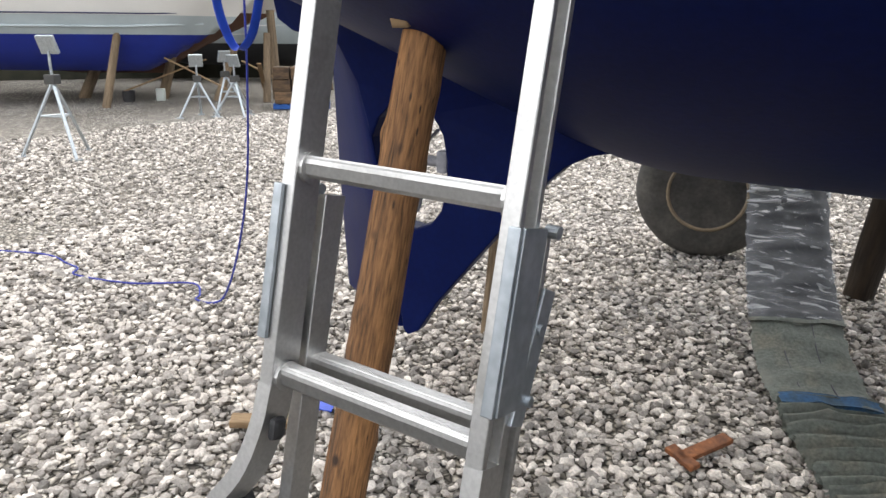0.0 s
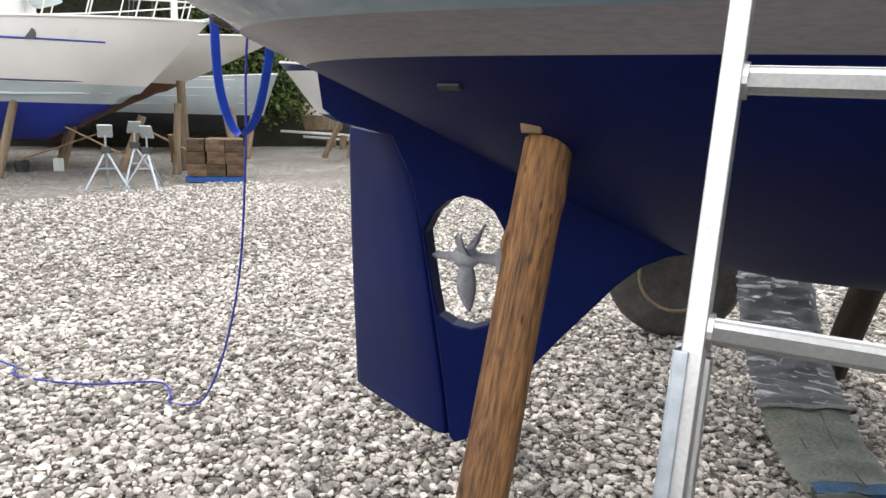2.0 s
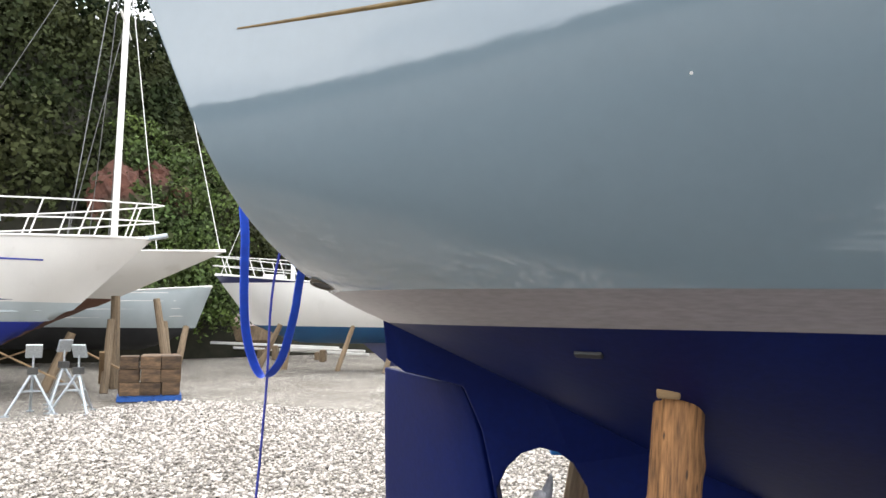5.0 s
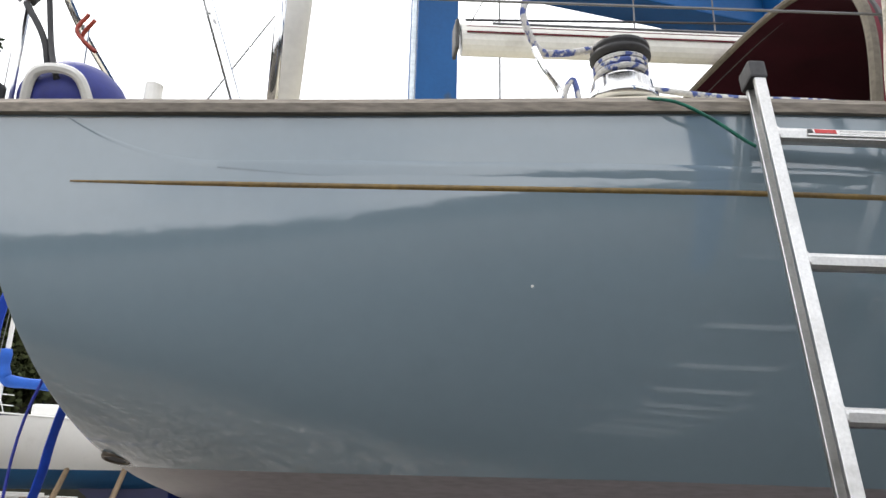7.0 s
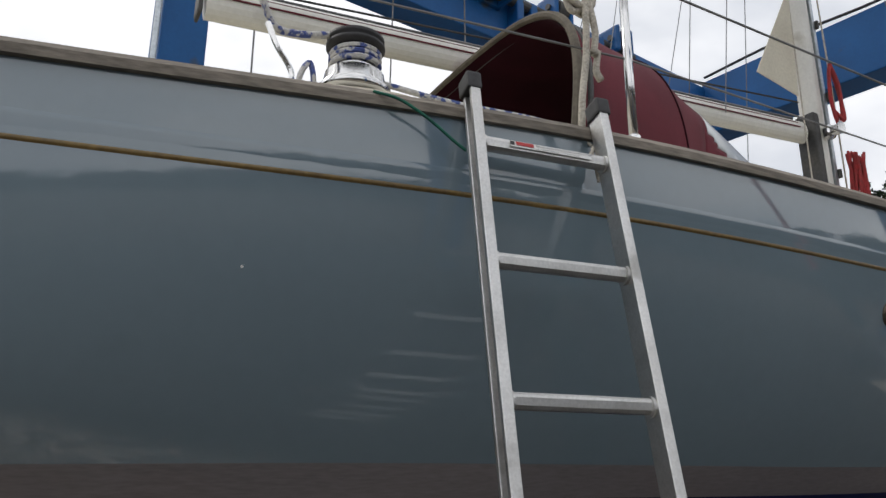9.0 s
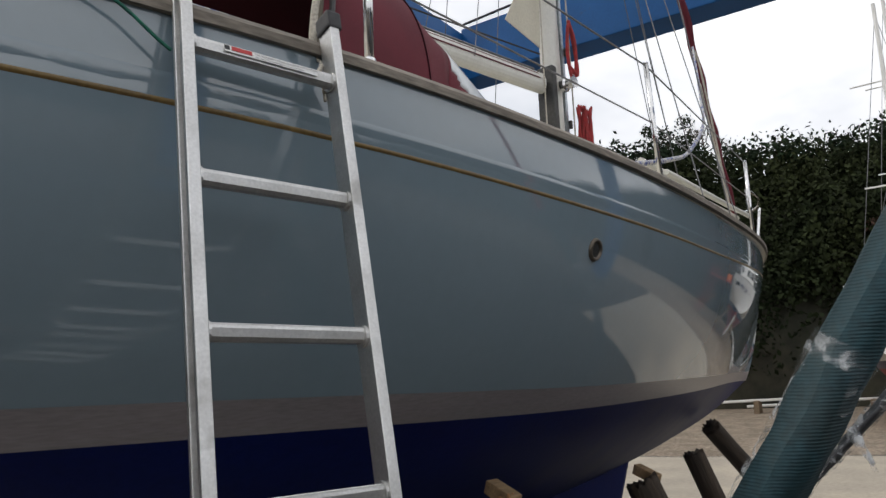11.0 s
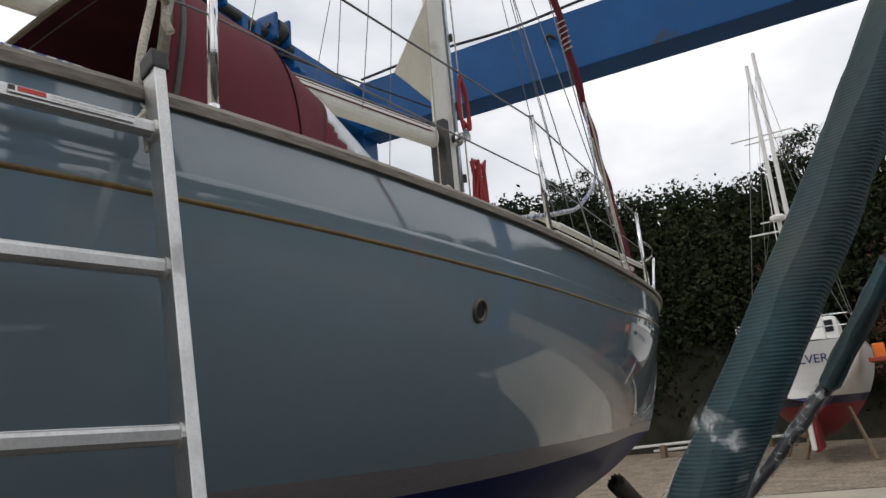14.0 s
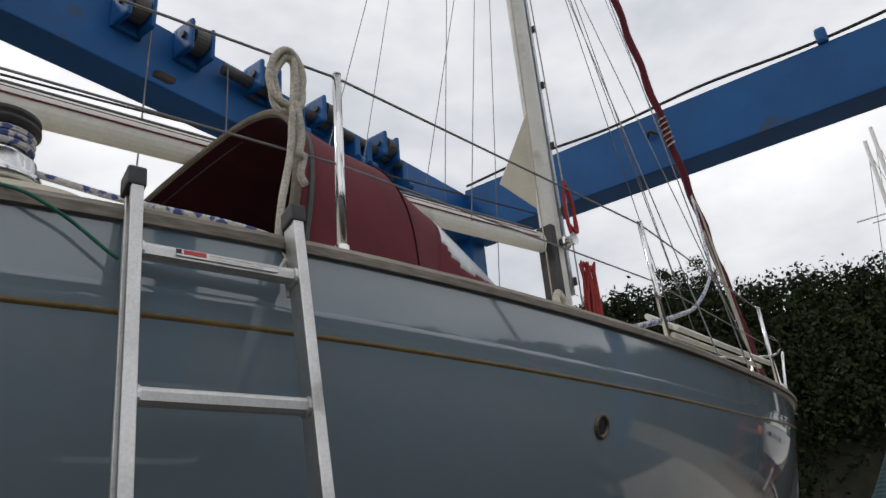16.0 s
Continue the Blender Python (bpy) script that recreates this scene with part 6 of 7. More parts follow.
launch, pt, sh = yard_boat("clinker_launch", (-16.0, 18.7), (-0.86, -0.51), 8.5, 3.0, (2.65, 2.3, 2.3), 1.35, 0.55, ((1.28, DARK_AF, "black tarred bottom"), (None, PALE_BLUE, "pale blue-grey planked topsides")), "pale blue-grey planked launch with black bottom", stem_rake=0.35, fullness=0.55, clinker=4)
for j, z in enumerate((1.55, 1.8, 2.05, 2.3)):
    for side in (1, -1):
        part("plank_edge", tube([(pt(k, z).x, side * (pt(k, z).y + 0.012), z + 0.22 * max(0, 0.6 - k)) for k in np.linspace(0.02, 0.95, 12)], 0.016, 5, 2), WHITE_PAINT, launch)
sloop, pt, sh = yard_boat("fin_keel_sloop", (-15.9, 18.7), (0.94, 0.34), 9.2, 2.9, (3.05, 2.75, 2.7), 1.5, 0.85, ((1.40, TEAL_AF, "mid-blue antifouled bottom"), (2.78, WHITE, "white topsides"), (None, NAVY, "navy sheer band")), "white sloop with navy sheer band, blue bottom and fin keel", "yacht", stem_rake=0.8, fullness=0.8)
rail_on(sloop, pt, sh, 0.30, 0.62, 4, 0.014)
boat_rig(sloop, 2.6, 9.5, 0.075, (((0.2, 0, 3.1), (2.6, 0, 9.3)), ((2.6, -1.2, 2.85), (2.6, 0, 9.2)), ((8.9, 0, 2.8), (2.6, 0, 9.4))), 2.8)
part("spreader", rodded((2.6, -1.0, 5.9), (2.6, 1.0, 6.0), 0.035), WHITE_PAINT, sloop)
part("sail_cover", tube([(2.55, 0, 4.7), (2.62, 0, 4.0), (2.9, 0, 3.78), (4.7, 0, 3.7), (6.4, 0, 3.62)], 0.17, 10, 5, taper=lambda t: 1.0 + 0.12 * math.sin(t * 30)), TARP, sloop, "bright blue sail cover", smooth=True)
part("deck_hatch", boxed((0.7, 0.6, 0.2), (2.0, 0, 2.98), None, 0.06), WHITE_PAINT, sloop)
part("fin_keel", plate([(4.6, 1.2), (5.9, 0.12), (8.2, 0.12), (8.6, 1.3)], lambda x, z: 0.09), NAVY, sloop, "navy antifouled keel")
part("coachroof", boxed((3.2, 1.6, 0.4), (5.2, 0, 2.95), None, 0.1), WHITE_PAINT, sloop)
silver, pt, sh = yard_boat("white_ketch", (33.0, 8.4), (-0.976, -0.216), 11.0, 3.8, (4.0, 3.3, 3.45), 1.75, 0.55, ((1.62, RED_PAINT, "dark red antifouled bottom"), (1.86, NAVY, "navy boot stripe"), (None, WHITE, "white topsides")), "white ketch with navy boot stripe and red bottom seen from astern", "yacht", stem_rake=1.2, fullness=0.7, transom=0.86, over=1.0)
boat_rig(silver, 7.5, 14.0, 0.085, (((7.5, -1.7, 3.3), (7.5, 0, 13.6)), ((7.5, 1.7, 3.3), (7.5, 0, 13.6)), ((10.9, 0, 3.5), (7.5, 0, 13.8)), ((6.9, -1.7, 3.3), (7.5, 0, 9)), ((8.1, 1.7, 3.3), (7.5, 0, 9))), 3.3)
boat_rig(silver, 3.0, 16.5, 0.1, (((3.0, -1.7, 3.3), (3.0, 0, 16)), ((3.0, 1.7, 3.3), (3.0, 0, 16)), ((0.2, 0, 4.1), (3.0, 0, 16.2))), 3.3)
for x, z in ((7.5, 7.6), (7.5, 11.2), (3.0, 9.0), (3.0, 12.5)):
    part("spreader", rodded((x, -1.05, z), (x, 1.05, z), 0.03), WHITE_PAINT, silver)
part("radar", lathe([(0.02, 0), (0.24, 0.02), (0.26, 0.12), (0.2, 0.2), (0.02, 0.22)], 18), WHITE_PAINT, silver).location = (7.85, 0, 7.9)
part("wheelhouse", boxed((2.6, 2.3, 0.95), (7.6, 0, 3.85), None, 0.18), WHITE_PAINT, silver, "white wheelhouse with windows")
for y in (-0.72, 0, 0.72):
    part("window", boxed((0.03, 0.58, 0.38), (8.91, y, 4.0), None, 0.03), GLASS_DK, silver, "dark wheelhouse window")
part("steering_chair", boxed((0.5, 0.6, 0.9), (9.7, 0.5, 3.9), None, 0.15), WHITE_PAINT, silver)
part("rudder", boxed((0.75, 0.12, 1.35), (11.1, 0, 1.05), None, 0.05), RED_PAINT, silver, "red rudder with a white leading panel")
part("trim_tab", boxed((0.22, 0.13, 1.2), (11.5, 0, 1.0), None, 0.05), WHITE_PAINT, silver)
part("skeg", boxed((2.0, 0.22, 1.2), (9.8, 0, 0.9), None, 0.08), RED_PAINT, silver)
for s in (-1, 1):
    part("stern_rail", tube([(9.0, s * 1.65, 4.1), (10.6, s * 1.6, 4.15), (11.05, s * 1.2, 4.15), (11.1, 0, 4.15)], 0.02, 7), STEEL, silver)
    part("stern_rail", tube([(9.0, s * 1.65, 3.8), (10.6, s * 1.6, 3.82), (11.05, s * 1.2, 3.82), (11.1, 0, 3.82)], 0.015, 7), STEEL, silver)
    for x in (9.0, 9.8, 10.6):
        part("rail_post", rodded((x, s * 1.62, 3.4), (x, s * 1.62, 4.15), 0.018, seg=7), STEEL, silver)
bl = part("propeller", lathe([(0.02, -0.03), (0.22, -0.01), (0.22, 0.01), (0.02, 0.03)], 14), GOLD, silver)
bl.matrix_basis = Matrix.Translation((10.85, -0.25, 0.95)) @ Matrix.Rotation(radians(90), 4, "Y")
port_box = part("stern_port", boxed((0.06, 0.4, 0.22), (11.02, 1.15, 2.95), None, 0.02), GLASS_DK, silver, "dark stern window")
txt = bpy.data.curves.new("name_lettering", "FONT")
txt.body, txt.size, txt.align_x, txt.extrude = "SILVER", 0.36, "CENTER", 0.004
lettering = new("name_lettering", txt)
lettering.data.materials.append(NAVY_INK)
lettering.parent = silver
lettering.matrix_basis = Matrix.Translation((11.06, 0.28, 2.82)) @ Matrix.Rotation(radians(90), 4, "Z") @ Matrix.Rotation(radians(90), 4, "X")
tagged(lettering, "navy serif capital letters")
part("lettering_bar", boxed((0.01, 0.11, 0.03), (11.05, -0.62, 2.95)), NAVY_INK, silver)

# props and stands for those boats
def yard_prop(a, b, r, label="grey-brown timber prop under a laid-up boat", material=LOG_GREY):
    root = thing("timber_prop", Matrix.Translation(a) @ along(a, b), label, "prop", "props in the yard")
    part("log", rodded((0, 0, 0), (0, 0, (Vector(b) - Vector(a)).length), r * 1.08, r * 0.92, 11), material, root)


for a, b, r in (((-14.6, 8.1, 0), (-14.3, 8.5, 2.0), 0.085), ((-15.7, 10.3, 0), (-15.2, 10.4, 1.3), 0.12), ((-12.9, 11.2, 0), (-13.1, 11.5, 1.6), 0.085), ((-13.5, 12.1, 0), (-13.6, 12.1, 2.15), 0.11), ((-12.6, 12.9, 0), (-13.2, 13.0, 2.1), 0.09), ((-14.1, 10.7, 0), (-13.8, 11.1, 1.3), 0.1), ((-17.4, 9.2, 0), (-16.6, 9.4, 1.2), 0.13),
                ((-13.95, 18.5, 0), (-13.3, 18.7, 1.45), 0.09), ((-13.3, 19.0, 0), (-13.25, 19.2, 1.2), 0.09), ((-11.55, 19.3, 0), (-11.1, 19.5, 1.5), 0.08), ((-9.85, 19.2, 0), (-9.6, 19.8, 1.6), 0.08), ((-15.2, 16.2, 0), (-15.5, 16.9, 1.35), 0.1), ((-14.6, 15.2, 0), (-15.2, 15.6, 1.5), 0.1),
                ((23.0, 4.7, 0), (23.6, 5.3, 1.5), 0.06), ((23.4, 2.6, 0), (24.2, 3.8, 1.6), 0.07), ((24.8, 2.4, 0), (25.4, 3.9, 1.6), 0.07), ((23.9, 6.9, 0), (24.1, 6.4, 1.5), 0.07), ((26.2, 2.6, 0), (26.4, 4.2, 1.6), 0.07), ((25.2, 7.9, 0), (25.3, 7.2, 1.5), 0.07)):
    yard_prop(a, b, r)
for a, b in (((-13.6, 11.8, 0.15), (-12.2, 10.4, 0.95)), ((-13.7, 11.2, 0.95), (-12.3, 11.9, 0.2)), ((-15.6, 9.2, 0.25), (-13.9, 10.3, 1.0)), ((-14.2, 9.4, 1.05), (-13.2, 10.4, 0.3))):
    pl = part("brace_plank", beam(bmesh.new(), a, b, 0.10, 0.03), PALE_WOOD)
    tagged(pl, "pale sawn plank nailed between the props", "plank", "brace planks")


def boat_stand(x, y, turn, h=1.25, s=1.0):
    st = thing("boat_stand", pose(x, y, 0, 0, 0, turn), "grey galvanised tripod boat stand with a screw pad", "stand", "boat stands")
    top = Vector((0, 0, 0.72 * h))
    for a in (90, 210, 330):
        f = Vector((0.42 * s * math.cos(radians(a)), 0.42 * s * math.sin(radians(a)), 0.02))
        part("leg", rodded(f, top, 0.022, seg=8), GALV, st)
        part("foot", boxed((0.12, 0.12, 0.02), (f.x, f.y, 0.01)), GALV, st)
    for a, b in ((90, 210), (210, 330), (330, 90)):
        k = 0.45
        p = [Vector((0.42 * s * k * math.cos(radians(q)), 0.42 * s * k * math.sin(radians(q)), 0.72 * h * (1 - k))) for q in (a, b)]
        part("tie", rodded(p[0], p[1], 0.012, seg=6), GALV, st)
    part("screw", rodded(top - Vector((0, 0, 0.1)), (0, 0, h), 0.018, seg=8), GALV, st)
    part("pad", boxed((0.26, 0.05, 0.24), (0, 0, h + 0.08), Matrix.Rotation(radians(20), 4, "X"), 0.01), GALV, st, "galvanised pad plate")
    part("collar", boxed((0.16, 0.12, 0.12), (0, 0, 0.74 * h), None, 0.01), HOIST_DARK, st)


boat_stand(-9.0, 4.1, 20, 1.35, 1.15)
boat_stand(-11.5, 8.2, 50, 1.0)
boat_stand(-10.95, 8.65, 10, 1.0)
boat_stand(-11.9, 9.2, 80, 1.05)

# timber blocks on a blue pallet
PM = pose(-11.25, 10.75, 0, 0, 0, 42)
pal = thing("pallet", PM, "blue painted wooden pallet on the gravel", "pallet")
for y in (-0.44, 0, 0.44):
    part("bearer", boxed((1.2, 0.1, 0.09), (0, y, 0.065), None, 0.005), PALLET, pal)
for i in range(7):
    part("slat", boxed((0.12, 1.0, 0.022), (-0.54 + 0.18 * i, 0, 0.122), None, 0.003), PALLET, pal)
rnd = random.Random(5)
blocks = []
for lay in range(3):
    for i in range(3):
        for j in range(2):
            if lay == 2 and i == 0 and j == 1:
                continue
            bsz = (0.37 + rnd.uniform(-0.03, 0.02), 0.47 + rnd.uniform(-0.03, 0.02), 0.255)
            c = PM @ Vector((-0.39 + 0.39 * i + rnd.uniform(-0.015, 0.015), -0.25 + 0.5 * j, 0.135 + 0.1275 + 0.258 * lay))
            bt = part("timber_block", boxed(bsz, (0, 0, 0), None, 0.014), BLOCKWOOD)
            bt.matrix_basis = Matrix.Translation(c) @ Matrix.Rotation(radians(42 + rnd.uniform(-3, 3)), 4, "Z")
            tagged(bt, "dark squared timber baulk stacked on the pallet", "timber block", "timber blocks")

# bits on the ground
def bit(name, bm, m, material, label, category):
    ob = part(name, bm, material)
    ob.matrix_basis = m
    return tagged(ob, label, category)


bit("wood_offcut", boxed((0.30, 0.075, 0.03), (0, 0, 0), None, 0.006), pose(-1.56, 0.91, 0.05, 3, 4, 40), PALE_WOOD, "pale splintered timber offcut lying on the gravel", "offcut")
bit("paint_card", boxed((0.12, 0.055, 0.006), (0, 0, 0), None, 0.002), pose(-1.47, 1.12, 0.055, 8, 5, 25), WEB_BLUE, "blue printed packet lying on the gravel", "packet")
bit("orange_scrap", boxed((0.09, 0.06, 0.012), (0, 0, 0), None, 0.004), pose(-1.40, 1.21, 0.055, 15, -12, 40), ORANGE, "bright orange plastic scrap on the gravel", "scrap")
bm = boxed((0.25, 0.055, 0.022), (0, 0, 0), None, 0.006)
box(bm, (0.05, 0.14, 0.022), (-0.11, 0, 0), None, 0.006)
bit("rusty_bracket", bm, pose(-0.03, 1.73, 0.055, 4, -6, 60), RUST, "rusty iron bracket lying on the gravel", "bracket")
bit("bucket", lathe([(0.02, 0), (0.13, 0), (0.15, 0.26), (0.14, 0.26), (0.12, 0.02)], 16), pose(-15.6, 9.3, 0), BLACK, "black plastic bucket under a boat", "bucket")
bit("jerrycan", boxed((0.2, 0.14, 0.3), (0, 0, 0.15), None, 0.03), pose(-15.2, 9.9, 0, 0, 0, 30), PLASTIC_W, "cloudy white plastic jerrycan", "jerrycan")
for i, (x, y, z, a, l) in enumerate(((-17.5, 24.0, 0.35, 20, 4), (-16.5, 23.4, 0.55, 28, 5), (-15.0, 24.3, 0.3, 12, 4), (-14.3, 23.3, 0.45, 24, 3.2), (29, 12.5, 0.3, 120, 4), (27.5, 13.5, 0.5, 110, 4), (31, 10.5, 0.4, 105, 4.5))):
    bit("scrap_spar", boxed((l, 0.14, 0.10), (0, 0, 0), None, 0.03), pose(x, y, z, 0, 2, a), WHITE_PAINT, "white and grey spar in a scrap pile by the bank", "spar")
    bit("scrap_bearer", boxed((0.2, 0.9, z), (0, 0, z / 2), None, 0.02), pose(x, y, 0, 0, 0, a), LOG_GREY, "rough bearer under stacked spars", "bearer")
skip = thing("covered_dinghy", pose(-19.8, 24.2, 0, 0, 0, 20), "grey upturned dinghy under a pink tarpaulin", "dinghy")
part("body", lathe([(0.05, 0.1), (0.7, 0.15), (1.05, 0.7), (1.1, 1.3)], 20), LOG_GREY, skip).scale = (2.2, 1, 1)
part("cover", lathe([(1.12, 1.28), (0.8, 1.75), (0.3, 2.0), (0.02, 2.05)], 20), mat("faded_pink_tarpaulin", (0.5, 0.33, 0.3), 0.8, color2=(0.6, 0.52, 0.5), scale=3), skip).scale = (2.2, 1, 1)
scaf = thing("red_access_tower", pose(23.4, 2.6, 0, 0, 0, 10), "red steel access ladder and platform beside the ketch", "access tower")
for x in (0, 0.9):
    for y in (0, 0.5):
        part("upright", rodded((x, y, 0), (x * 0.6 + 0.2, y, 3.4), 0.03, seg=7), RED_METAL, scaf)
for i in range(9):
    part("rung", rodded((0.02 + 0.02 * i, 0, 0.3 + 0.35 * i), (0.02 + 0.02 * i, 0.5, 0.3 + 0.35 * i), 0.022, seg=6), RED_METAL, scaf)
part("platform", boxed((1.2, 1.8, 0.12), (0.3, 0.9, 2.75), None, 0.02), RED_METAL, scaf)
part("platform_end", boxed((0.3, 0.3, 0.5), (0.1, 1.5, 2.95), None, 0.03), ORANGE, scaf)

# ---- wooded bank round the yard ----
rng = np.random.default_rng(7)


def ring_at(a):
    """Distance and height of the bank's crest by direction (degrees, 0 along +x, anticlockwise)."""
    d = np.interp(a, (0, 20, 35, 70, 110, 130, 140, 160, 180, 220, 270, 320, 360), (43, 43, 42, 46, 44, 38, 36, 37, 38, 46, 50, 46, 43))
    h = np.interp(a, (0, 20, 35, 70, 110, 125, 133, 140, 150, 160, 180, 205, 250, 275, 300, 325, 345, 360), (15, 14.5, 15.5, 13, 12, 13, 15.5, 18, 21, 21.5, 19, 2.5, 1.6, 3.2, 7, 9, 12, 15))
    return d, h


def bank_xyz(a, f):
    """A point of the slope: f 0 at the foot, 1 at the crest."""
    d, h = ring_at(np.mod(a, 360))
    r = d - 9 * (1 - f) ** 0.8
    z = h * f ** 0.75 * 0.86
    return np.stack([r * np.cos(np.radians(a)), r * np.sin(np.radians(a)) + 1.0, z], -1)


NA_, NF_ = 240, 12
gv, gf = [], []
for i in range(NA_):
    for j in range(NF_ + 2):
        p = bank_xyz(np.array(i * 360 / NA_), np.array(min(j, NF_) / NF_))
        if j == NF_ + 1:
            p = p * np.array([1.25, 1.25, 1.0])
        w_ = 1.2 if 0 < j <= NF_ else 0
        nn = noise.noise(Vector(p * 0.25)) * w_
        gv.append((p[0] * (1 + nn * 0.02), p[1] * (1 + nn * 0.02), p[2] + nn * 0.8))
for i in range(NA_):
    for j in range(NF_ + 1):
        a, b = i * (NF_ + 2) + j, ((i + 1) % NA_) * (NF_ + 2) + j
        gf.append((a, b, b + 1, a + 1))
bank = link("backdrop_bank", gv, gf, UNDERGROWTH_SHADE, smooth=True)
tagged(bank, "steep wooded bank closing the yard, shade put into its dark colour", "bank", kind="structure")


def leaves(name, centres, radii, per, size, material, label, flat=0.8):
    """Crowns of loose leaf tufts round centres."""
    n = len(centres) * per
    c = np.repeat(np.asarray(centres), per, 0)
    r = np.repeat(np.asarray(radii), per)
    d = rng.normal(size=(n, 3))
    d /= np.linalg.norm(d, axis=1)[:, None]
    d[:, 2] *= flat
    lump = 0.75 + 0.35 * np.sin(d[:, 0] * 5 + c[:, 0] * 3) * np.sin(d[:, 1] * 5 + c[:, 1] * 3) + rng.normal(0, 0.10, n)
    p = c + d * (r * lump)[:, None]
    u = rng.normal(size=(n, 3))
    u /= np.linalg.norm(u, axis=1)[:, None]
    w = np.cross(u, d + rng.normal(0, 0.5, (n, 3)))
    w /= np.linalg.norm(w, axis=1)[:, None] + 1e-6
    s = (size * rng.uniform(0.5, 1.3, n))[:, None]
    q = np.stack([p - u * s, p - w * s * 0.6, p + u * s, p + w * s * 0.6], 1).reshape(-1, 3)
    me = bpy.data.meshes.new(name)
    me.vertices.add(4 * n)
    me.vertices.foreach_set("co", q.ravel())
    me.loops.add(4 * n)
    me.loops.foreach_set("vertex_index", np.arange(4 * n, dtype=np.int32))
    me.polygons.add(n)
    me.polygons.foreach_set("loop_start", np.arange(0, 4 * n, 4, dtype=np.int32))
    me.update(calc_edges=True)
    me.materials.append(material)
    ob = new(name, me)
    return tagged(ob, label, "foliage", kind="stuff")


def crowns(a0, a1, n, f0=0.05, f1=1.0, r0=1.2, r1=2.4):
    a = rng.uniform(a0, a1, n)
    f = rng.uniform(f0, f1, n) ** 0.8
    p = bank_xyz(a, f)
    return p + np.array([0, 0, 0.4]), rng.uniform(r0, r1, n)


for a0, a1, n, per in ((112, 172, 360, 420), (0, 40, 280, 420), (345, 360, 60, 200), (40, 112, 170, 90), (172, 205, 90, 60), (205, 325, 230, 60), (325, 345, 50, 60)):
    c, r = crowns(a0, a1, n)
    leaves("woodland", c, r, per, 0.14 if per > 100 else 0.4, LEAF_MIXED if a0 == 112 else LEAF, "dense dark evergreen woodland on the bank")
for a0, a1, n in ((112, 172, 120), (0, 42, 100)):
    c, r = crowns(a0, a1, n, 0.9, 1.0, 0.7, 1.5)
    leaves("crest_scrub", c + np.array([0, 0, 0.9]), r, 160, 0.14, LEAF_DARK, "dark scrub along the crest of the bank", 1.2)
a = rng.uniform(130, 138, 80)
p = bank_xyz(a, rng.uniform(0.06, 0.55, 80)) * np.array([0.955, 0.955, 1])
leaves("ivy", p, rng.uniform(0.6, 1.2, 80), 200, 0.10, LEAF_LIME, "yellow-green ivy and brambles on the cliff")


def rock(a, f, size, seed):
    c = bank_xyz(np.array(float(a)), np.array(float(f)))
    bm = bmesh.new()
    bmesh.ops.create_icosphere(bm, subdivisions=4, radius=1.0)
    for v in bm.verts:
        k = 1 + 0.35 * noise.noise(v.co * 1.6 + Vector((seed, 0, 0))) + 0.16 * noise.noise(v.co * 5 + Vector((seed, 3, 0))) + 0.07 * abs(noise.noise(v.co * 12))
        v.co = Vector((v.co.x * size[0] * k, v.co.y * size[1] * k, v.co.z * size[2] * k))
    ob = part("rock_face", bm, CLIFF)
    ob.matrix_basis = Matrix.Translation(Vector(c) * 0.965 + Vector((0, 0, c[2] * 0.035))) @ Matrix.Rotation(radians(a), 4, "Z")
    tagged(ob, "exposed red sandstone rock face among the trees", "rock", "rock faces")


rock(138.6, 0.30, (0.7, 0.95, 1.1), 1)
rock(135.9, 0.38, (0.7, 0.7, 0.9), 2)
rock(134.3, 0.33, (0.6, 0.65, 0.9), 3)
a = np.concatenate([rng.normal(m_, 1.1, 14) for m_ in (14.5, 8.0, 3.5)])
p = bank_xyz(a, rng.uniform(0.12, 0.55, 42)) * np.array([0.965, 0.965, 1])
leaves("dead_bracken", p, rng.uniform(0.5, 1.1, 42), 240, 0.10, BRACKEN, "rusty brown dead bracken on the bank")


def bare_tree(x, y, z, h, seed, label="bare leafless tree on the crest of the bank", leafy=None):
    rnd = random.Random(seed)
    root = thing("tree", pose(x, y, z), label, "tree", "trees on the crest")
    vs, fs = [], []

    def limb(p, d, l, r, depth):
        q = p + d * l
        s1 = d.orthogonal().normalized()
        s2 = d.cross(s1)
        b = len(vs)
        for c_, rr in ((p, r), (q, r * 0.65)):
            for k in range(4):
                an = k * math.pi / 2
                vs.append(c_ + (s1 * math.cos(an) + s2 * math.sin(an)) * rr)
        for k in range(4):
            fs.append((b + k, b + (k + 1) % 4, b + 4 + (k + 1) % 4, b + 4 + k))
        if depth:
            for _ in range(4 if depth > 1 else 5):
                nd = (d + Vector((rnd.uniform(-1, 1), rnd.uniform(-1, 1), rnd.uniform(-0.2, 0.7))) * 0.75).normalized()
                limb(p + d * l * rnd.uniform(0.45, 1.0), nd, l * rnd.uniform(0.5, 0.8), r * 0.5, depth - 1)

    limb(Vector((0, 0, -1)), Vector((0.05, 0, 1)).normalized(), h * 0.42, h * 0.022, 4)
    link("trunk", vs, fs, BRANCH, root, "bare branching trunk and twigs")
    return root


for i, a in enumerate((30.5, 27.5, 25.8, 22.0, 19.6, 18.2, 14.5, 13.2, 9.5, 8.0)):
    p = bank_xyz(np.array(a), np.array(1.0))
    bare_tree(p[0], p[1], p[2], (4.0, 5.0, 3.6, 3.2, 3.0, 3.4, 2.8, 5.2, 5.5, 4.6)[i], 20 + i)
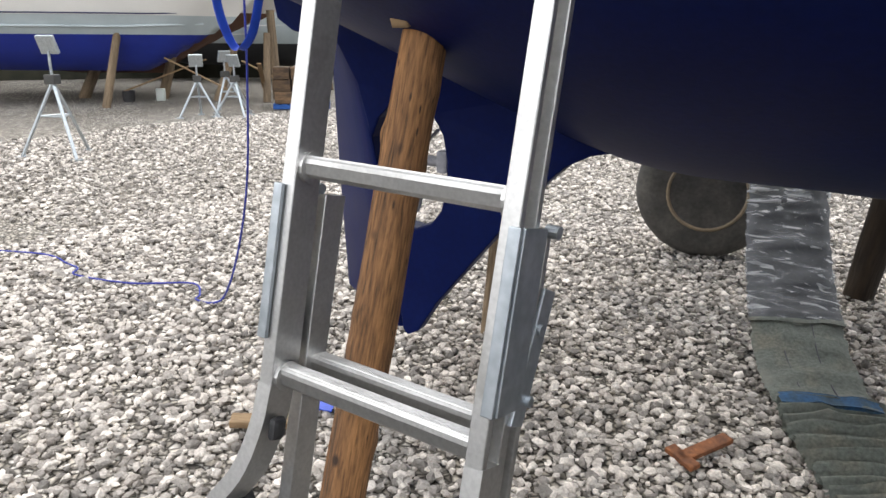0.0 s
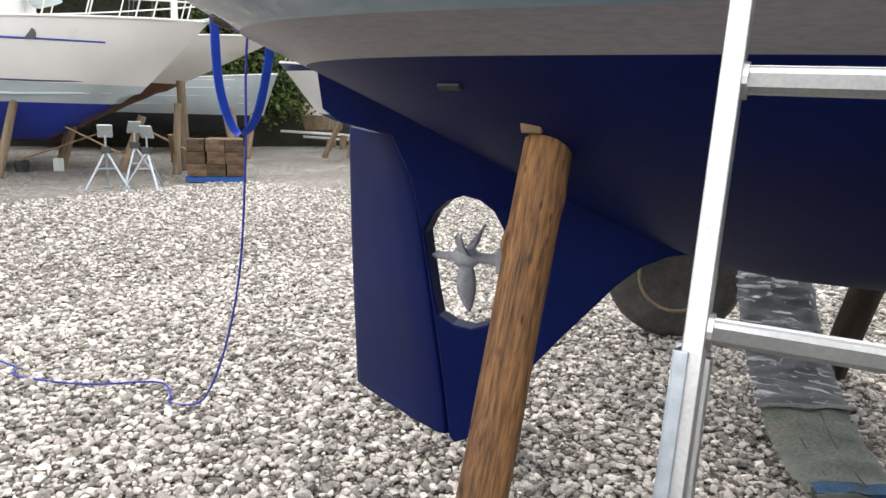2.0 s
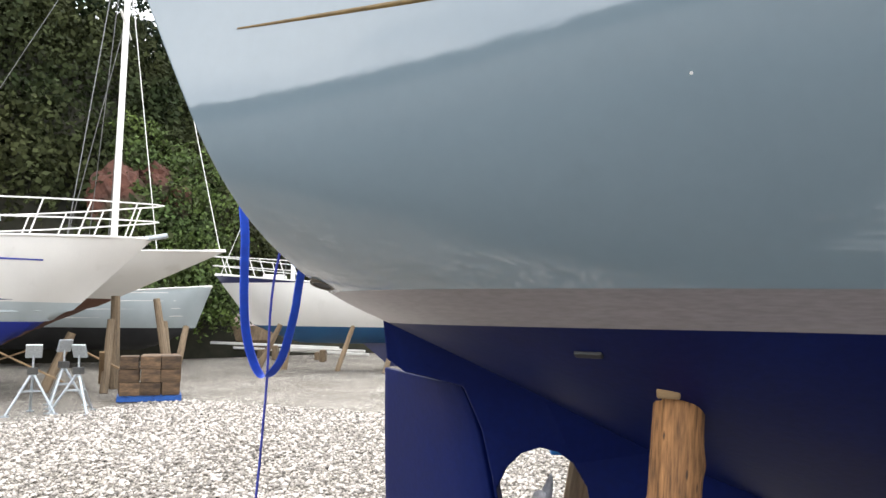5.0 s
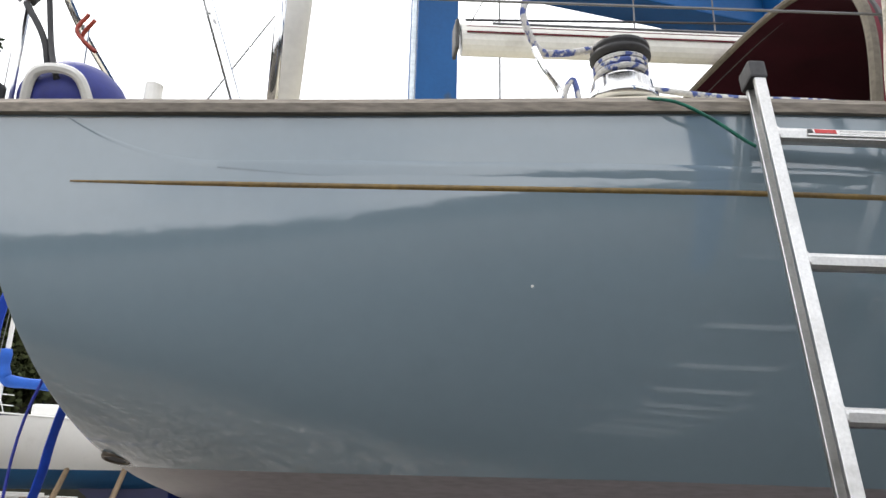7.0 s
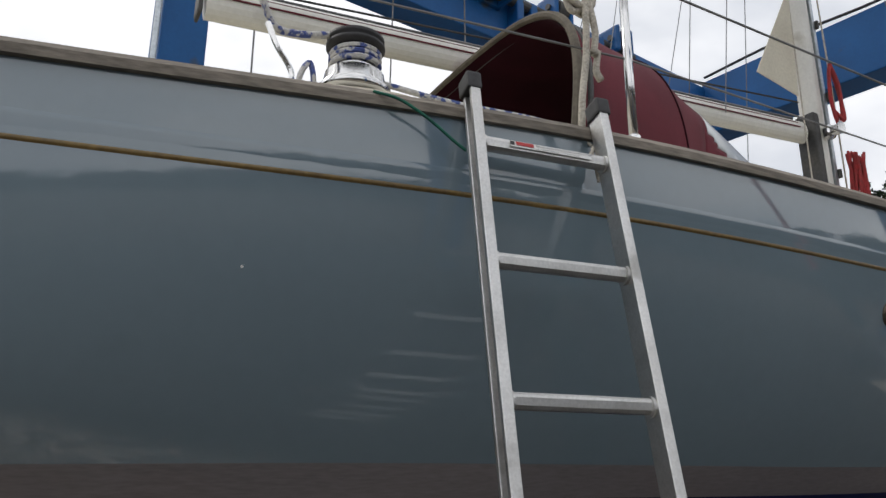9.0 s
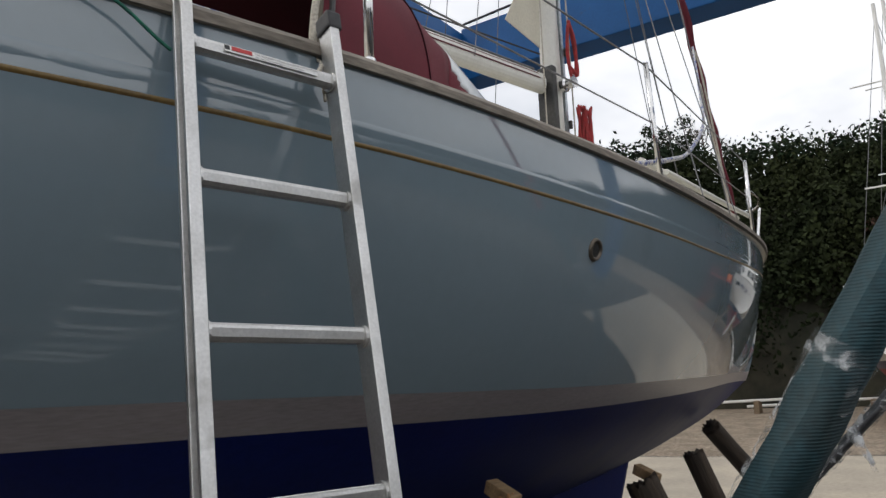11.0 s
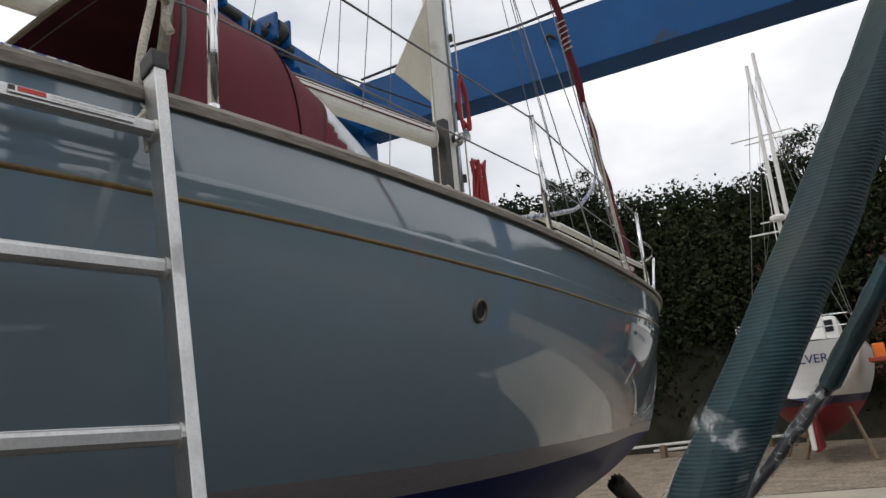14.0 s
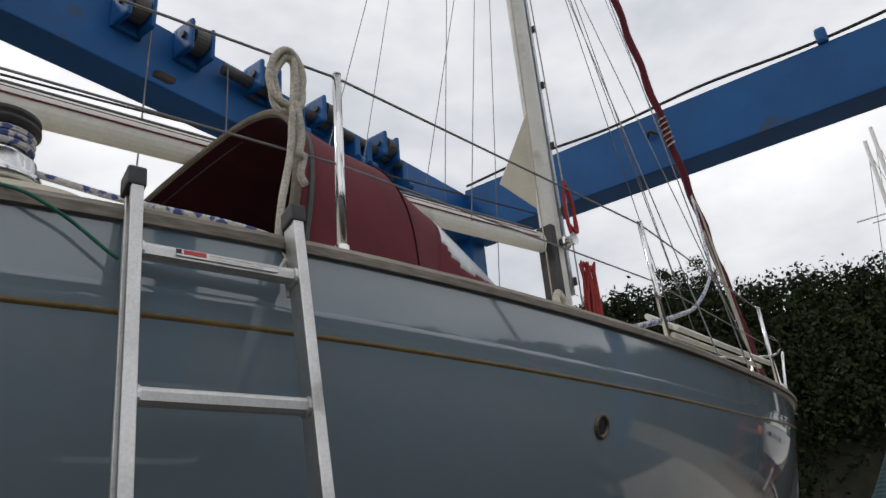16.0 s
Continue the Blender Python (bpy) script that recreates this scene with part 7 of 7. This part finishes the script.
for i, a in enumerate((29.0, 11.5)):
    p = bank_xyz(np.array(a), np.array(1.0))
    c = p + rng.normal(0, 0.8, (12, 3)) * np.array([1, 1, 0.9]) + np.array([0, 0, 2.2])
    leaves("evergreen_tree_crown", c, rng.uniform(0.5, 0.9, 12), 240, 0.09, LEAF_DARK, "dark evergreen tree crown on the crest")
# pine on the left crest
p = bank_xyz(np.array(133.5), np.array(1.0))
pine = bare_tree(p[0], p[1], p[2], 9.0, 77, "tall dark pine on the crest of the bank")
c = p + np.stack([rng.normal(0, 1.9, 26), rng.normal(0, 1.9, 26), rng.uniform(2.5, 9.5, 26)], 1)
leaves("pine_crown", c, rng.uniform(0.6, 1.2, 26), 200, 0.13, LEAF_DARK, "dark needled pine crown with gaps", 0.4)

# ---- loose stones of the gravel ----
def stones(name, x0, x1, y0, y1, n, s0, s1, label, keep=None):
    t = (1 + 5 ** 0.5) / 2
    ico = np.array([(-1, t, 0), (1, t, 0), (-1, -t, 0), (1, -t, 0), (0, -1, t), (0, 1, t), (0, -1, -t), (0, 1, -t), (t, 0, -1), (t, 0, 1), (-t, 0, -1), (-t, 0, 1)]) / 1.9
    tri = np.array([(0, 11, 5), (0, 5, 1), (0, 1, 7), (0, 7, 10), (0, 10, 11), (1, 5, 9), (5, 11, 4), (11, 10, 2), (10, 7, 6), (7, 1, 8), (3, 9, 4), (3, 4, 2), (3, 2, 6), (3, 6, 8), (3, 8, 9), (4, 9, 5), (2, 4, 11), (6, 2, 10), (8, 6, 7), (9, 8, 1)])
    x, y = rng.uniform(x0, x1, n), rng.uniform(y0, y1, n)
    if keep is not None:
        ok = keep(x, y)
        x, y = x[ok], y[ok]
        n = len(x)
    s = s0 + (s1 - s0) * rng.random(n) ** 2.2
    v = ico[None] * (1 + rng.uniform(-0.34, 0.34, (n, 12, 1))) * (s[:, None, None] * rng.uniform(0.6, 1.15, (n, 1, 3)) * np.array([1.15, 1.0, 0.72]))
    a, b = rng.uniform(0, 6.283, n), rng.normal(0, 0.35, n)
    ca, sa, cb, sb = np.cos(a)[:, None], np.sin(a)[:, None], np.cos(b)[:, None], np.sin(b)[:, None]
    vx, vy, vz = v[..., 0], v[..., 1] * cb - v[..., 2] * sb, v[..., 1] * sb + v[..., 2] * cb
    q = np.stack([vx * ca - vy * sa + x[:, None], vx * sa + vy * ca + y[:, None], vz + (s * rng.uniform(0.25, 0.95, n))[:, None]], -1)
    f = (tri[None] + 12 * np.arange(n)[:, None, None]).reshape(-1)
    me = bpy.data.meshes.new(name)
    me.vertices.add(12 * n)
    me.vertices.foreach_set("co", q.ravel())
    me.loops.add(60 * n)
    me.loops.foreach_set("vertex_index", f.astype(np.int32))
    me.polygons.add(20 * n)
    me.polygons.foreach_set("loop_start", np.arange(0, 60 * n, 3, dtype=np.int32))
    me.update(calc_edges=True)
    me.shade_flat()
    me.materials.append(STONE)
    ob = new(name, me)
    return tagged(ob, label, "gravel", kind="stuff")


stones("gravel_stones", -5.2, 1.9, 0.0, 5.2, 46000, 0.011, 0.03, "loose pale grey crushed gravel stones")
stones("gravel_stones", -11.0, 1.5, 2.0, 11.0, 42000, 0.014, 0.034, "loose pale grey crushed gravel stones", lambda x, y: (x < -5.2) | (y > 5.2))
